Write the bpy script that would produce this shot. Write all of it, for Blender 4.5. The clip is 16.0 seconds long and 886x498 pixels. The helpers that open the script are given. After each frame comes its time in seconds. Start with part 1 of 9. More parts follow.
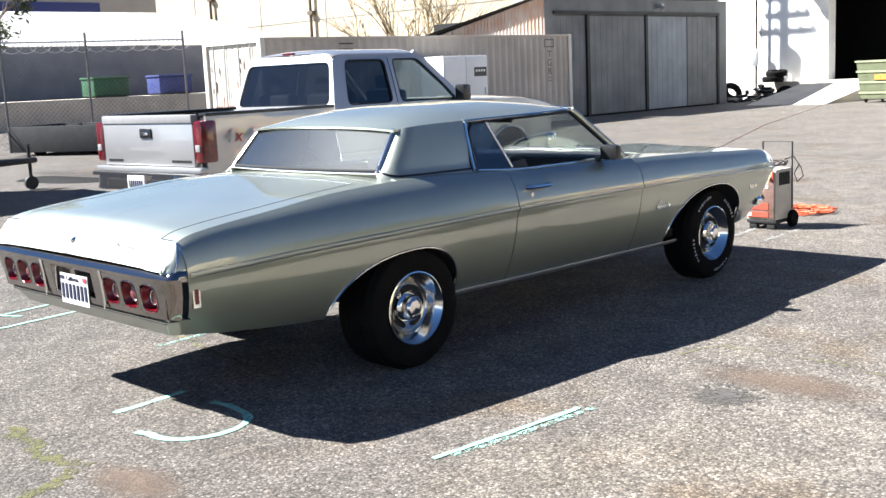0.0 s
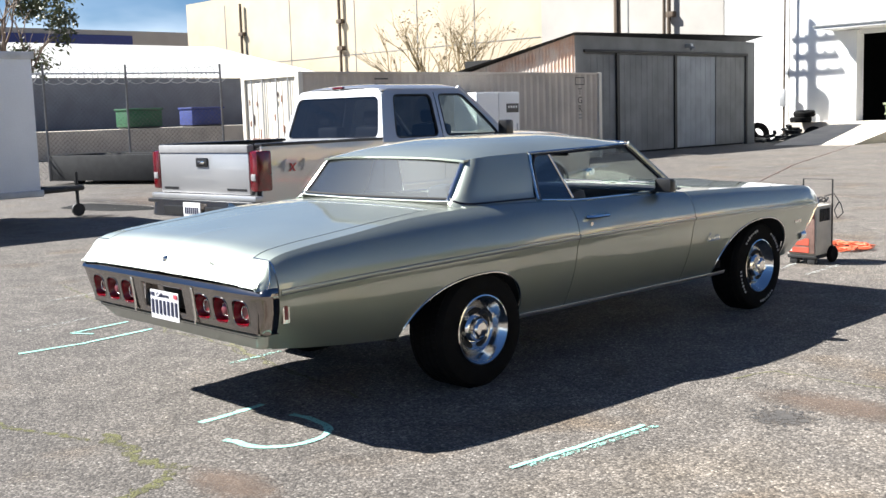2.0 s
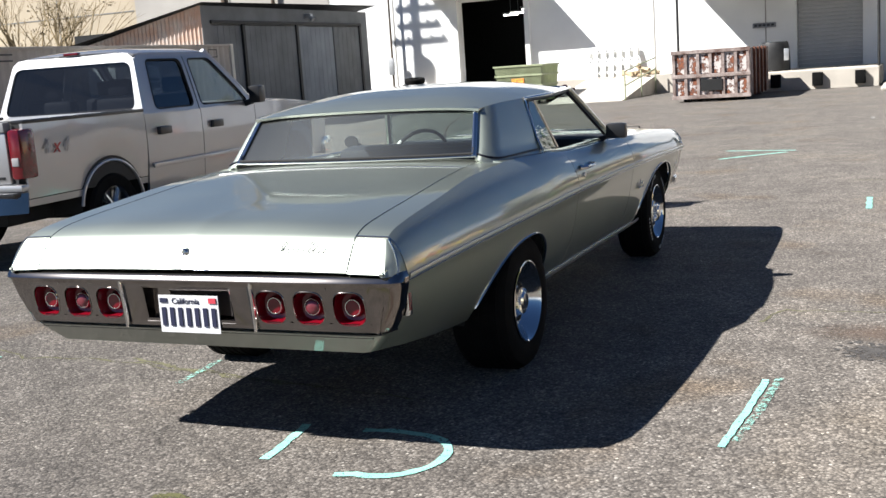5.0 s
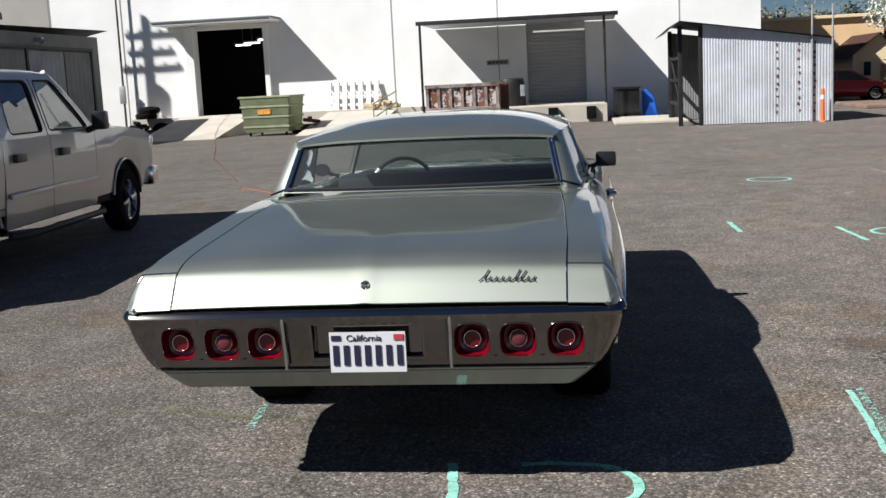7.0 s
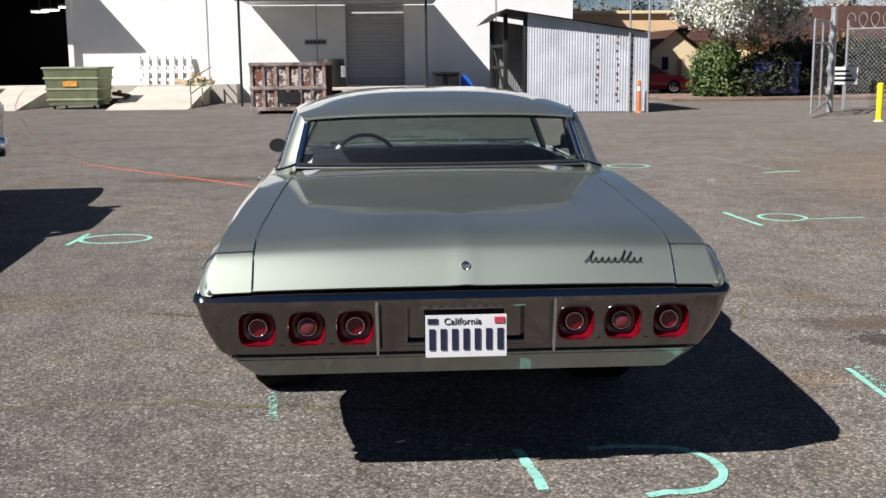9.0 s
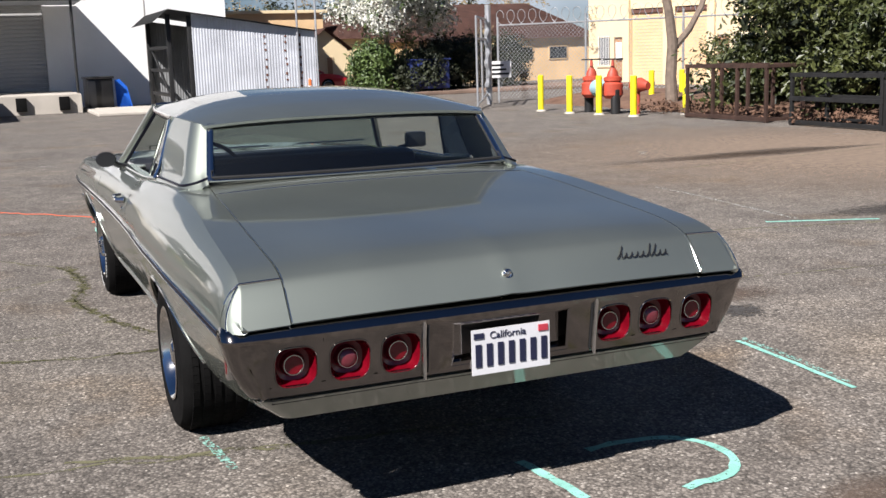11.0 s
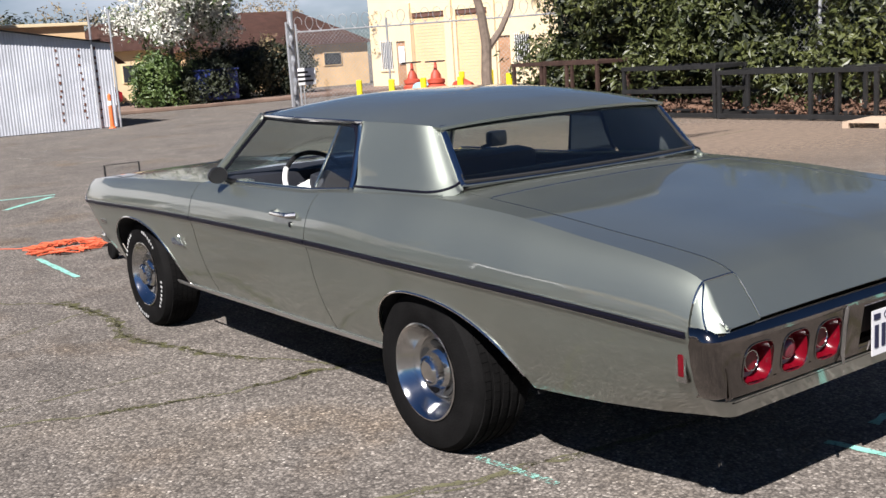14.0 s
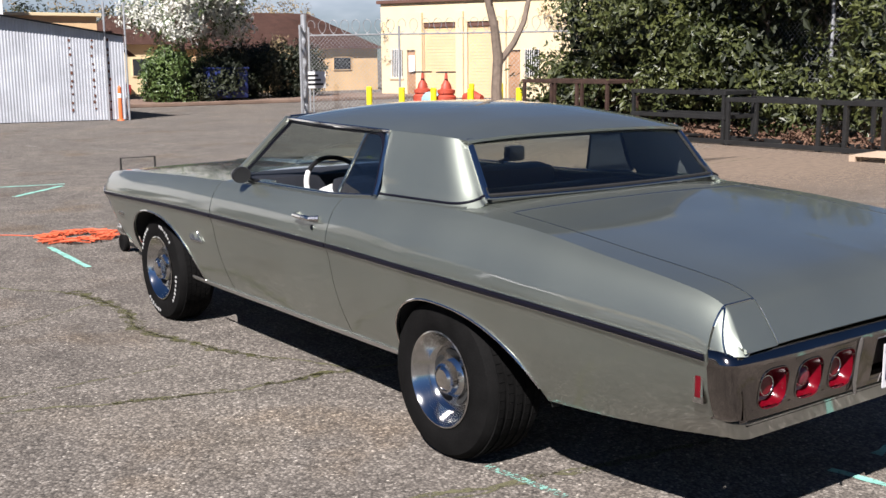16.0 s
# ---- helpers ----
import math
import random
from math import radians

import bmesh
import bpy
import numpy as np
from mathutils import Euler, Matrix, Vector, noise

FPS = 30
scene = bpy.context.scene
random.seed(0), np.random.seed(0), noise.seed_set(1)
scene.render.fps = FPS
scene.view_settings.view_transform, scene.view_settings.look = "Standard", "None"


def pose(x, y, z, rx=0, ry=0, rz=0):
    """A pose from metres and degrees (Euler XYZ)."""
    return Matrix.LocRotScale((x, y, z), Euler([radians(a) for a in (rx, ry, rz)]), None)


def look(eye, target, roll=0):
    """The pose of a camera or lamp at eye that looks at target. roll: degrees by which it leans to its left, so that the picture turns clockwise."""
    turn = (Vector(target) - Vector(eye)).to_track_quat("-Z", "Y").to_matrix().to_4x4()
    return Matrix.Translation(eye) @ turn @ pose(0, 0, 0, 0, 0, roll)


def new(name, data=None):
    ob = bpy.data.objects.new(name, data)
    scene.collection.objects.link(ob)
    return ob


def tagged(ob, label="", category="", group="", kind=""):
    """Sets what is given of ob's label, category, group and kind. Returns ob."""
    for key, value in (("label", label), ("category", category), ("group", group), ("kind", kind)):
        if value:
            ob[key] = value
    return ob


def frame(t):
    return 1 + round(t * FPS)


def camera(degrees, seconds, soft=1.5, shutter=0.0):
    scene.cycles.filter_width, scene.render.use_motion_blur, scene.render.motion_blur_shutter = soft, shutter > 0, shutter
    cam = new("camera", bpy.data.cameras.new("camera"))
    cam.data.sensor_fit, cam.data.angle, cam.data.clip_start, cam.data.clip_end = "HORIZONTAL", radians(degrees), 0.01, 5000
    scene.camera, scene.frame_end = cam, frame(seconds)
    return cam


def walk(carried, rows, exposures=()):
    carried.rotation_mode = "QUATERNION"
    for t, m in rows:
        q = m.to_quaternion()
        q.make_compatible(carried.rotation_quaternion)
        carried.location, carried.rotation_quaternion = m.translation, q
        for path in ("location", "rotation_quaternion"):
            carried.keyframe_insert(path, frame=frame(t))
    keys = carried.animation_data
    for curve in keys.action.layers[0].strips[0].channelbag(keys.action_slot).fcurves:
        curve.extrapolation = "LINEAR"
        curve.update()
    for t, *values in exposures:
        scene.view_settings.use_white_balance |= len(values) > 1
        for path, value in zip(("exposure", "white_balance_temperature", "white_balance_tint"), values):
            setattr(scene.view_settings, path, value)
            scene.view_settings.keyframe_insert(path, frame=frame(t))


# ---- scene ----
cam = camera(44.4, 16.0)
PATH = [
    (0, (5.08, -3.887, 1.554), (3.671, -2.503, 1.239), -2.6),
    (0.5, (5.171, -4.074, 1.556), (3.774, -2.684, 1.215), -2.1),
    (1, (5.16, -4.232, 1.558), (3.815, -2.783, 1.259), -2.9),
    (1.5, (5.15, -4.311, 1.541), (3.79, -2.867, 1.28), -2.0),
    (2, (5.116, -4.291, 1.549), (3.676, -2.926, 1.3), -1.8),
    (2.5, (4.985, -4.287, 1.544), (3.557, -2.909, 1.294), 1.0),
    (3, (4.566, -4.496, 1.532), (3.197, -3.062, 1.265), -1.2),
    (3.5, (4.141, -4.538, 1.518), (2.895, -3.0, 1.238), -0.6),
    (4, (3.773, -4.67, 1.406), (2.685, -3.012, 1.153), -0.1),
    (4.5, (3.199, -4.824, 1.494), (2.343, -3.047, 1.16), -1.4),
    (4.7, (2.974, -4.86, 1.472), (2.117, -3.082, 1.145), -3.3),
    (6.8, (1.019, -5.294, 1.576), (0.735, -3.345, 1.231), -1.6),
    (7, (0.834, -5.302, 1.551), (0.56, -3.344, 1.25), -2.8),
    (7.5, (0.398, -5.267, 1.534), (0.233, -3.303, 1.197), -1.7),
    (8, (0.036, -5.268, 1.557), (-0.036, -3.303, 1.188), -2.7),
    (8.5, (-0.173, -5.19, 1.533), (-0.179, -3.217, 1.207), -2.0),
    (9, (-0.293, -5.174, 1.542), (-0.179, -3.207, 1.199), -0.5),
    (9.2, (-0.311, -5.175, 1.54), (-0.175, -3.213, 1.178), 0.2),
    (11.3, (-1.784, -4.507, 1.554), (-0.998, -2.705, 1.188), -2.0),
    (11.5, (-1.94, -4.464, 1.578), (-1.164, -2.661, 1.195), -1.8),
    (12, (-2.237, -4.217, 1.545), (-1.335, -2.471, 1.17), -4.7),
    (12.5, (-2.492, -3.943, 1.573), (-1.325, -2.357, 1.22), -2.3),
    (13, (-2.743, -3.694, 1.6), (-1.423, -2.247, 1.194), -4.0),
    (13.5, (-2.99, -3.475, 1.587), (-1.76, -1.923, 1.31), -5.7),
    (14, (-3.255, -3.425, 1.589), (-2.1, -1.833, 1.225), -3.7),
    (14.5, (-3.385, -3.475, 1.625), (-2.31, -1.823, 1.284), -2.3),
    (15, (-3.342, -3.456, 1.613), (-2.24, -1.823, 1.269), -1.1),
    (15.5, (-3.358, -3.437, 1.61), (-2.24, -1.816, 1.263), -0.5),
    (16, (-3.381, -3.431, 1.608), (-2.219, -1.84, 1.262), -0.5),
]
walk(cam, [(t, look(eye, target, roll)) for t, eye, target, roll in PATH],
     [(0, 2.18, 6180, 9), (1.0, 2.08, 6200, 9), (2.0, 1.88, 6230, 9), (2.5, 1.80, 6230, 9), (3.5, 1.66, 6260, 9), (4.7, 1.50, 6240, 10), (6.8, 0.61, 6260, 10), (8, 0.64, 6300, 11), (9.2, 0.70, 6320, 12), (11.3, 0.84, 6300, 14), (12.5, 0.90, 6300, 14), (13, 1.05, 6300, 14), (13.5, 0.98, 6300, 14), (14.2, 0.82, 6300, 15), (16, 0.84, 6320, 15)])


# ---- light and sky ----
SUN = Vector((-0.85, -0.60, 1.0)).normalized()
world = bpy.data.worlds.new("sky")
scene.world = world
world.use_nodes = True
wn = world.node_tree
sky = wn.nodes.new("ShaderNodeTexSky")
sky.sky_type, sky.sun_disc = "NISHITA", False
sky.sun_elevation = math.asin(SUN.z)
sky.sun_rotation = math.atan2(SUN.x, SUN.y)
sky.air_density, sky.dust_density, sky.ozone_density = 1.0, 0.0, 4.0
# thin white clouds, thicker towards the horizon
geo, flat, puff, gain, low, lift = (wn.nodes.new(k) for k in ("ShaderNodeTexCoord", "ShaderNodeMapping", "ShaderNodeTexNoise", "ShaderNodeMapRange", "ShaderNodeSeparateXYZ", "ShaderNodeMapRange"))
cover, blend = wn.nodes.new("ShaderNodeMath"), wn.nodes.new("ShaderNodeMix")
flat.inputs["Scale"].default_value = (1.0, 1.0, 3.2)
puff.inputs["Scale"].default_value, puff.inputs["Detail"].default_value = 2.1, 6.0
gain.inputs["From Min"].default_value, gain.inputs["From Max"].default_value = 0.41, 0.62
lift.inputs["From Min"].default_value, lift.inputs["From Max"].default_value = 0.12, 0.04
cover.operation = "MULTIPLY"
blend.data_type = "RGBA"
blend.inputs[7].default_value = (29.0, 30.0, 32.0, 1)
wn.links.new(geo.outputs["Generated"], flat.inputs["Vector"])
wn.links.new(flat.outputs[0], puff.inputs["Vector"])
wn.links.new(puff.outputs["Fac"], gain.inputs["Value"])
wn.links.new(geo.outputs["Generated"], low.inputs[0])
wn.links.new(low.outputs["Z"], lift.inputs["Value"])
wn.links.new(gain.outputs[0], cover.inputs[0])
wn.links.new(lift.outputs[0], cover.inputs[1])
wn.links.new(cover.outputs[0], blend.inputs[0])
deep = wn.nodes.new("ShaderNodeMix")
deep.data_type, deep.blend_type = "RGBA", "MULTIPLY"
deep.inputs[0].default_value, deep.inputs[7].default_value = 1.0, (0.76, 0.94, 1.18, 1)
wn.links.new(sky.outputs[0], deep.inputs[6])
wn.links.new(deep.outputs[2], blend.inputs[6])
wn.links.new(blend.outputs[2], wn.nodes["Background"].inputs[0])
wn.nodes["Background"].inputs[1].default_value = 0.021
lamp = bpy.data.lights.new("sun", "SUN")
lamp.energy, lamp.angle, lamp.color = 5.3, radians(0.5), (1.0, 0.96, 0.90)
sun = new("sun", lamp)
sun.matrix_world = look(SUN * 50, (0, 0, 0))


# ---- materials ----
def mat(name, col, rough=0.6, metal=0.0, var=0.15, scale=6.0, fine=60.0, bump=0.15, coat=0.0, col2=None, spec=0.5,
        emit=None, dist=0.01):
    """A surface with broad stains, fine grain and a fine relief, in object metres."""
    m = bpy.data.materials.new(name)
    m.use_nodes = True
    nt, b = m.node_tree, m.node_tree.nodes["Principled BSDF"]
    n, link = nt.nodes.new, nt.links.new
    tc = n("ShaderNodeTexCoord")
    big, small = n("ShaderNodeTexNoise"), n("ShaderNodeTexNoise")
    big.inputs["Scale"].default_value, small.inputs["Scale"].default_value = scale, fine
    big.inputs["Detail"].default_value, small.inputs["Detail"].default_value = 5, 3
    link(tc.outputs["Object"], big.inputs["Vector"])
    link(tc.outputs["Object"], small.inputs["Vector"])
    mixf = n("ShaderNodeMath")
    mixf.operation = "MULTIPLY_ADD"
    link(small.outputs["Fac"], mixf.inputs[0])
    mixf.inputs[1].default_value = 0.45
    link(big.outputs["Fac"], mixf.inputs[2])
    ramp = n("ShaderNodeValToRGB")
    c2 = col2 or tuple(min(1, c * (1 + var)) for c in col)
    c1 = col if col2 else tuple(c * (1 - var) for c in col)
    ramp.color_ramp.elements[0].position, ramp.color_ramp.elements[1].position = 0.5, 0.95
    ramp.color_ramp.elements[0].color = (*c1, 1)
    ramp.color_ramp.elements[1].color = (*c2, 1)
    link(mixf.outputs[0], ramp.inputs[0])
    link(ramp.outputs[0], b.inputs["Base Color"])
    b.inputs["Roughness"].default_value, b.inputs["Metallic"].default_value = rough, metal
    b.inputs["Coat Weight"].default_value, b.inputs["Coat Roughness"].default_value = coat, 0.03
    b.inputs["Specular IOR Level"].default_value = spec
    if bump:
        bp = n("ShaderNodeBump")
        bp.inputs["Strength"].default_value, bp.inputs["Distance"].default_value = bump, dist
        link(small.outputs["Fac"], bp.inputs["Height"])
        link(bp.outputs[0], b.inputs["Normal"])
    if emit:
        b.inputs["Emission Color"].default_value, b.inputs["Emission Strength"].default_value = (*emit[0], 1), emit[1]
    return m


def glass(name, tint, rough=0.0, film=0.007):
    """A thin pane: mostly clear, mirror-like at a glance, with a thin film of dust that glows towards the sun."""
    m = bpy.data.materials.new(name)
    m.use_nodes = True
    nt = m.node_tree
    n, link = nt.nodes.new, nt.links.new
    nt.nodes.remove(nt.nodes["Principled BSDF"])
    fr, pw, tr, gl, mx = n("ShaderNodeLayerWeight"), n("ShaderNodeMath"), n("ShaderNodeBsdfTransparent"), n("ShaderNodeBsdfGlossy"), n("ShaderNodeMixShader")
    pw.operation = "POWER"
    pw.inputs[1].default_value = 3.2
    ad = n("ShaderNodeMath")
    ad.operation = "MULTIPLY_ADD"
    ad.inputs[1].default_value, ad.inputs[2].default_value = 0.88, 0.06
    link(fr.outputs["Facing"], pw.inputs[0])
    link(pw.outputs[0], ad.inputs[0])
    tr.inputs[0].default_value = (*tint, 1)
    gl.inputs["Roughness"].default_value = rough
    haze, dusty = n("ShaderNodeBsdfGlossy"), n("ShaderNodeMixShader")
    haze.inputs["Roughness"].default_value = 0.46
    dusty.inputs[0].default_value = film
    link(tr.outputs[0], dusty.inputs[1])
    link(haze.outputs[0], dusty.inputs[2])
    link(ad.outputs[0], mx.inputs[0])
    link(dusty.outputs[0], mx.inputs[1])
    link(gl.outputs[0], mx.inputs[2])
    link(mx.outputs[0], nt.nodes["Material Output"].inputs[0])
    return m


def asphalt_mat():
    m = bpy.data.materials.new("worn asphalt")
    m.use_nodes = True
    nt, b = m.node_tree, m.node_tree.nodes["Principled BSDF"]
    n, link = nt.nodes.new, nt.links.new
    tc = n("ShaderNodeTexCoord")

    def tex(kind, scale, **kw):
        t = n(kind)
        t.inputs["Scale"].default_value = scale
        for k, v in kw.items():
            t.inputs[k].default_value = v
        link(tc.outputs["Object"], t.inputs["Vector"])
        return t

    def ramp(src, stops):
        r = n("ShaderNodeValToRGB")
        while len(r.color_ramp.elements) < len(stops):
            r.color_ramp.elements.new(0.5)
        for e, (p, c) in zip(r.color_ramp.elements, stops):
            e.position, e.color = p, (c, c, c, 1) if isinstance(c, float) else (*c, 1)
        link(src, r.inputs[0])
        return r

    def mix(kind, fac, a, c):
        x = n("ShaderNodeMix")
        x.data_type, x.blend_type = "RGBA", kind
        x.inputs[0].default_value = fac
        link(a, x.inputs[6])
        link(c, x.inputs[7])
        return x.outputs[2]

    stones = tex("ShaderNodeTexVoronoi", 88.0)
    chips = tex("ShaderNodeTexVoronoi", 62.0)
    grain = tex("ShaderNodeTexNoise", 30.0, Detail=6.0, Roughness=0.65)
    blotch = tex("ShaderNodeTexNoise", 0.55, Detail=6.0, Roughness=0.62)
    patch = tex("ShaderNodeTexNoise", 3.4, Detail=5.0, Roughness=0.6)
    earth = tex("ShaderNodeTexNoise", 0.9, Detail=4.0, Roughness=0.55)
    stonecol = ramp(stones.outputs["Color"], [(0.0, (0.074, 0.066, 0.058)), (0.40, (0.132, 0.116, 0.101)), (0.70, (0.200, 0.177, 0.153)), (0.9, (0.30, 0.272, 0.238)), (1.0, (0.42, 0.388, 0.35))])
    joint = ramp(stones.outputs["Distance"], [(0.0, 1.0), (0.45, 0.92), (0.75, 0.50)])
    c = mix("MULTIPLY", 1.0, stonecol.outputs[0], joint.outputs[0])
    # larger pale chips, each covering a few of the fine stones
    pale = ramp(chips.outputs["Color"], [(0.0, 0.0), (0.86, 0.0), (0.89, 1.0)])
    core = ramp(chips.outputs["Distance"], [(0.28, 1.0), (0.42, 0.0)])
    chipmix = n("ShaderNodeMix")
    chipmix.data_type = "RGBA"
    link(mix("MULTIPLY", 1.0, pale.outputs[0], core.outputs[0]), chipmix.inputs[0])
    link(c, chipmix.inputs[6])
    chipmix.inputs[7].default_value = (0.44, 0.405, 0.35, 1)
    c = chipmix.outputs[2]
    c = mix("MULTIPLY", 0.9, c, ramp(grain.outputs["Fac"], [(0.30, 0.58), (0.5, 0.97), (0.7, 1.36)]).outputs[0])
    c = mix("MULTIPLY", 0.9, c, ramp(blotch.outputs["Fac"], [(0.3, (0.74, 0.74, 0.75)), (0.55, (1.0, 1.0, 1.0)), (0.75, (1.16, 1.10, 1.0))]).outputs[0])
    c = mix("MULTIPLY", 0.9, c, ramp(patch.outputs["Fac"], [(0.3, 0.72), (0.65, 1.18)]).outputs[0])
    c = mix("MULTIPLY", 0.9, c, ramp(earth.outputs["Fac"], [(0.56, (1.0, 1.0, 1.0)), (0.70, (0.92, 0.80, 0.66))]).outputs[0])
    link(c, b.inputs["Base Color"])
    b.inputs["Roughness"].default_value = 0.85
    b.inputs["Diffuse Roughness"].default_value = 0.6
    b.inputs["Specular IOR Level"].default_value = 0.3
    bp = n("ShaderNodeBump")
    bp.inputs["Strength"].default_value, bp.inputs["Distance"].default_value = 0.6, 0.006
    link(stones.outputs["Distance"], bp.inputs["Height"])
    bp.invert = True
    link(bp.outputs[0], b.inputs["Normal"])
    return m


def paint_mat(name, col, metal=1.0, rough=0.52, shine=2.05):
    """Metallic car paint under a clear coat, with dust and faint waves."""
    m = mat(name, col, 0.5, metal, 0.05, 1.3, 900.0, 0.0, 1.0)
    nt, b = m.node_tree, m.node_tree.nodes["Principled BSDF"]
    n, link = nt.nodes.new, nt.links.new
    tc, w = n("ShaderNodeTexCoord"), n("ShaderNodeTexNoise")
    w.inputs["Scale"].default_value = 2.2
    link(tc.outputs["Object"], w.inputs["Vector"])
    bp = n("ShaderNodeBump")
    bp.inputs["Strength"].default_value, bp.inputs["Distance"].default_value = 0.06, 0.02
    link(w.outputs["Fac"], bp.inputs["Height"])
    link(bp.outputs[0], b.inputs["Coat Normal"])
    dust = n("ShaderNodeMapRange")
    dust.inputs["To Min"].default_value, dust.inputs["To Max"].default_value = rough - 0.04, rough + 0.05
    link(w.outputs["Fac"], dust.inputs["Value"])
    link(dust.outputs[0], b.inputs["Roughness"])
    b.inputs["Coat Roughness"].default_value, b.inputs["Coat IOR"].default_value = 0.05, shine
    return m


def worn_paint(name, col, cover, scale=30.0, rough=0.85):
    """Paint or dirt that has worn away from the tops of the stones, so that the asphalt shows through."""
    m = mat(name, col, rough, 0, 0.22, 9.0, 120.0, 0.3)
    nt, b = m.node_tree, m.node_tree.nodes["Principled BSDF"]
    n, link = nt.nodes.new, nt.links.new
    tc, w, v, r, mx = n("ShaderNodeTexCoord"), n("ShaderNodeTexNoise"), n("ShaderNodeTexVoronoi"), n("ShaderNodeMapRange"), n("ShaderNodeMath")
    w.inputs["Scale"].default_value, w.inputs["Detail"].default_value, w.inputs["Roughness"].default_value = scale, 6.0, 0.7
    v.inputs["Scale"].default_value = 95.0
    link(tc.outputs["Object"], w.inputs["Vector"])
    link(tc.outputs["Object"], v.inputs["Vector"])
    mx.operation = "MULTIPLY_ADD"
    mx.inputs[1].default_value = 0.25
    link(v.outputs["Distance"], mx.inputs[0])
    link(w.outputs["Fac"], mx.inputs[2])
    r.inputs["From Min"].default_value, r.inputs["From Max"].default_value = cover, cover + 0.10
    r.inputs["To Max"].default_value = 0.9
    link(mx.outputs[0], r.inputs["Value"])
    link(r.outputs[0], b.inputs["Alpha"])
    return m


def dirt_mat(name, col, most=0.6):
    """Thin dirt, thickest in the middle of its patch and broken up towards the rim."""
    m = mat(name, col, 0.95, 0, 0.25, 9.0, 120.0, 0.3)
    nt, b = m.node_tree, m.node_tree.nodes["Principled BSDF"]
    n, link = nt.nodes.new, nt.links.new
    tc, mp, gr, w, add, r = n("ShaderNodeTexCoord"), n("ShaderNodeMapping"), n("ShaderNodeTexGradient"), n("ShaderNodeTexNoise"), n("ShaderNodeMath"), n("ShaderNodeMapRange")
    mp.inputs["Location"].default_value, mp.inputs["Scale"].default_value = (-1.0, -1.0, 0.0), (2.0, 2.0, 0.0)
    gr.gradient_type = "SPHERICAL"
    w.inputs["Scale"].default_value, w.inputs["Detail"].default_value, w.inputs["Roughness"].default_value = 14.0, 7.0, 0.75
    link(tc.outputs["Generated"], mp.inputs["Vector"])
    link(mp.outputs[0], gr.inputs["Vector"])
    link(tc.outputs["Object"], w.inputs["Vector"])
    add.operation = "MULTIPLY_ADD"
    add.inputs[1].default_value = 0.9
    link(gr.outputs["Fac"], add.inputs[0])
    link(w.outputs["Fac"], add.inputs[2])
    r.inputs["From Min"].default_value, r.inputs["From Max"].default_value, r.inputs["To Max"].default_value = 0.62, 1.15, most
    link(add.outputs[0], r.inputs["Value"])
    link(r.outputs[0], b.inputs["Alpha"])
    return m


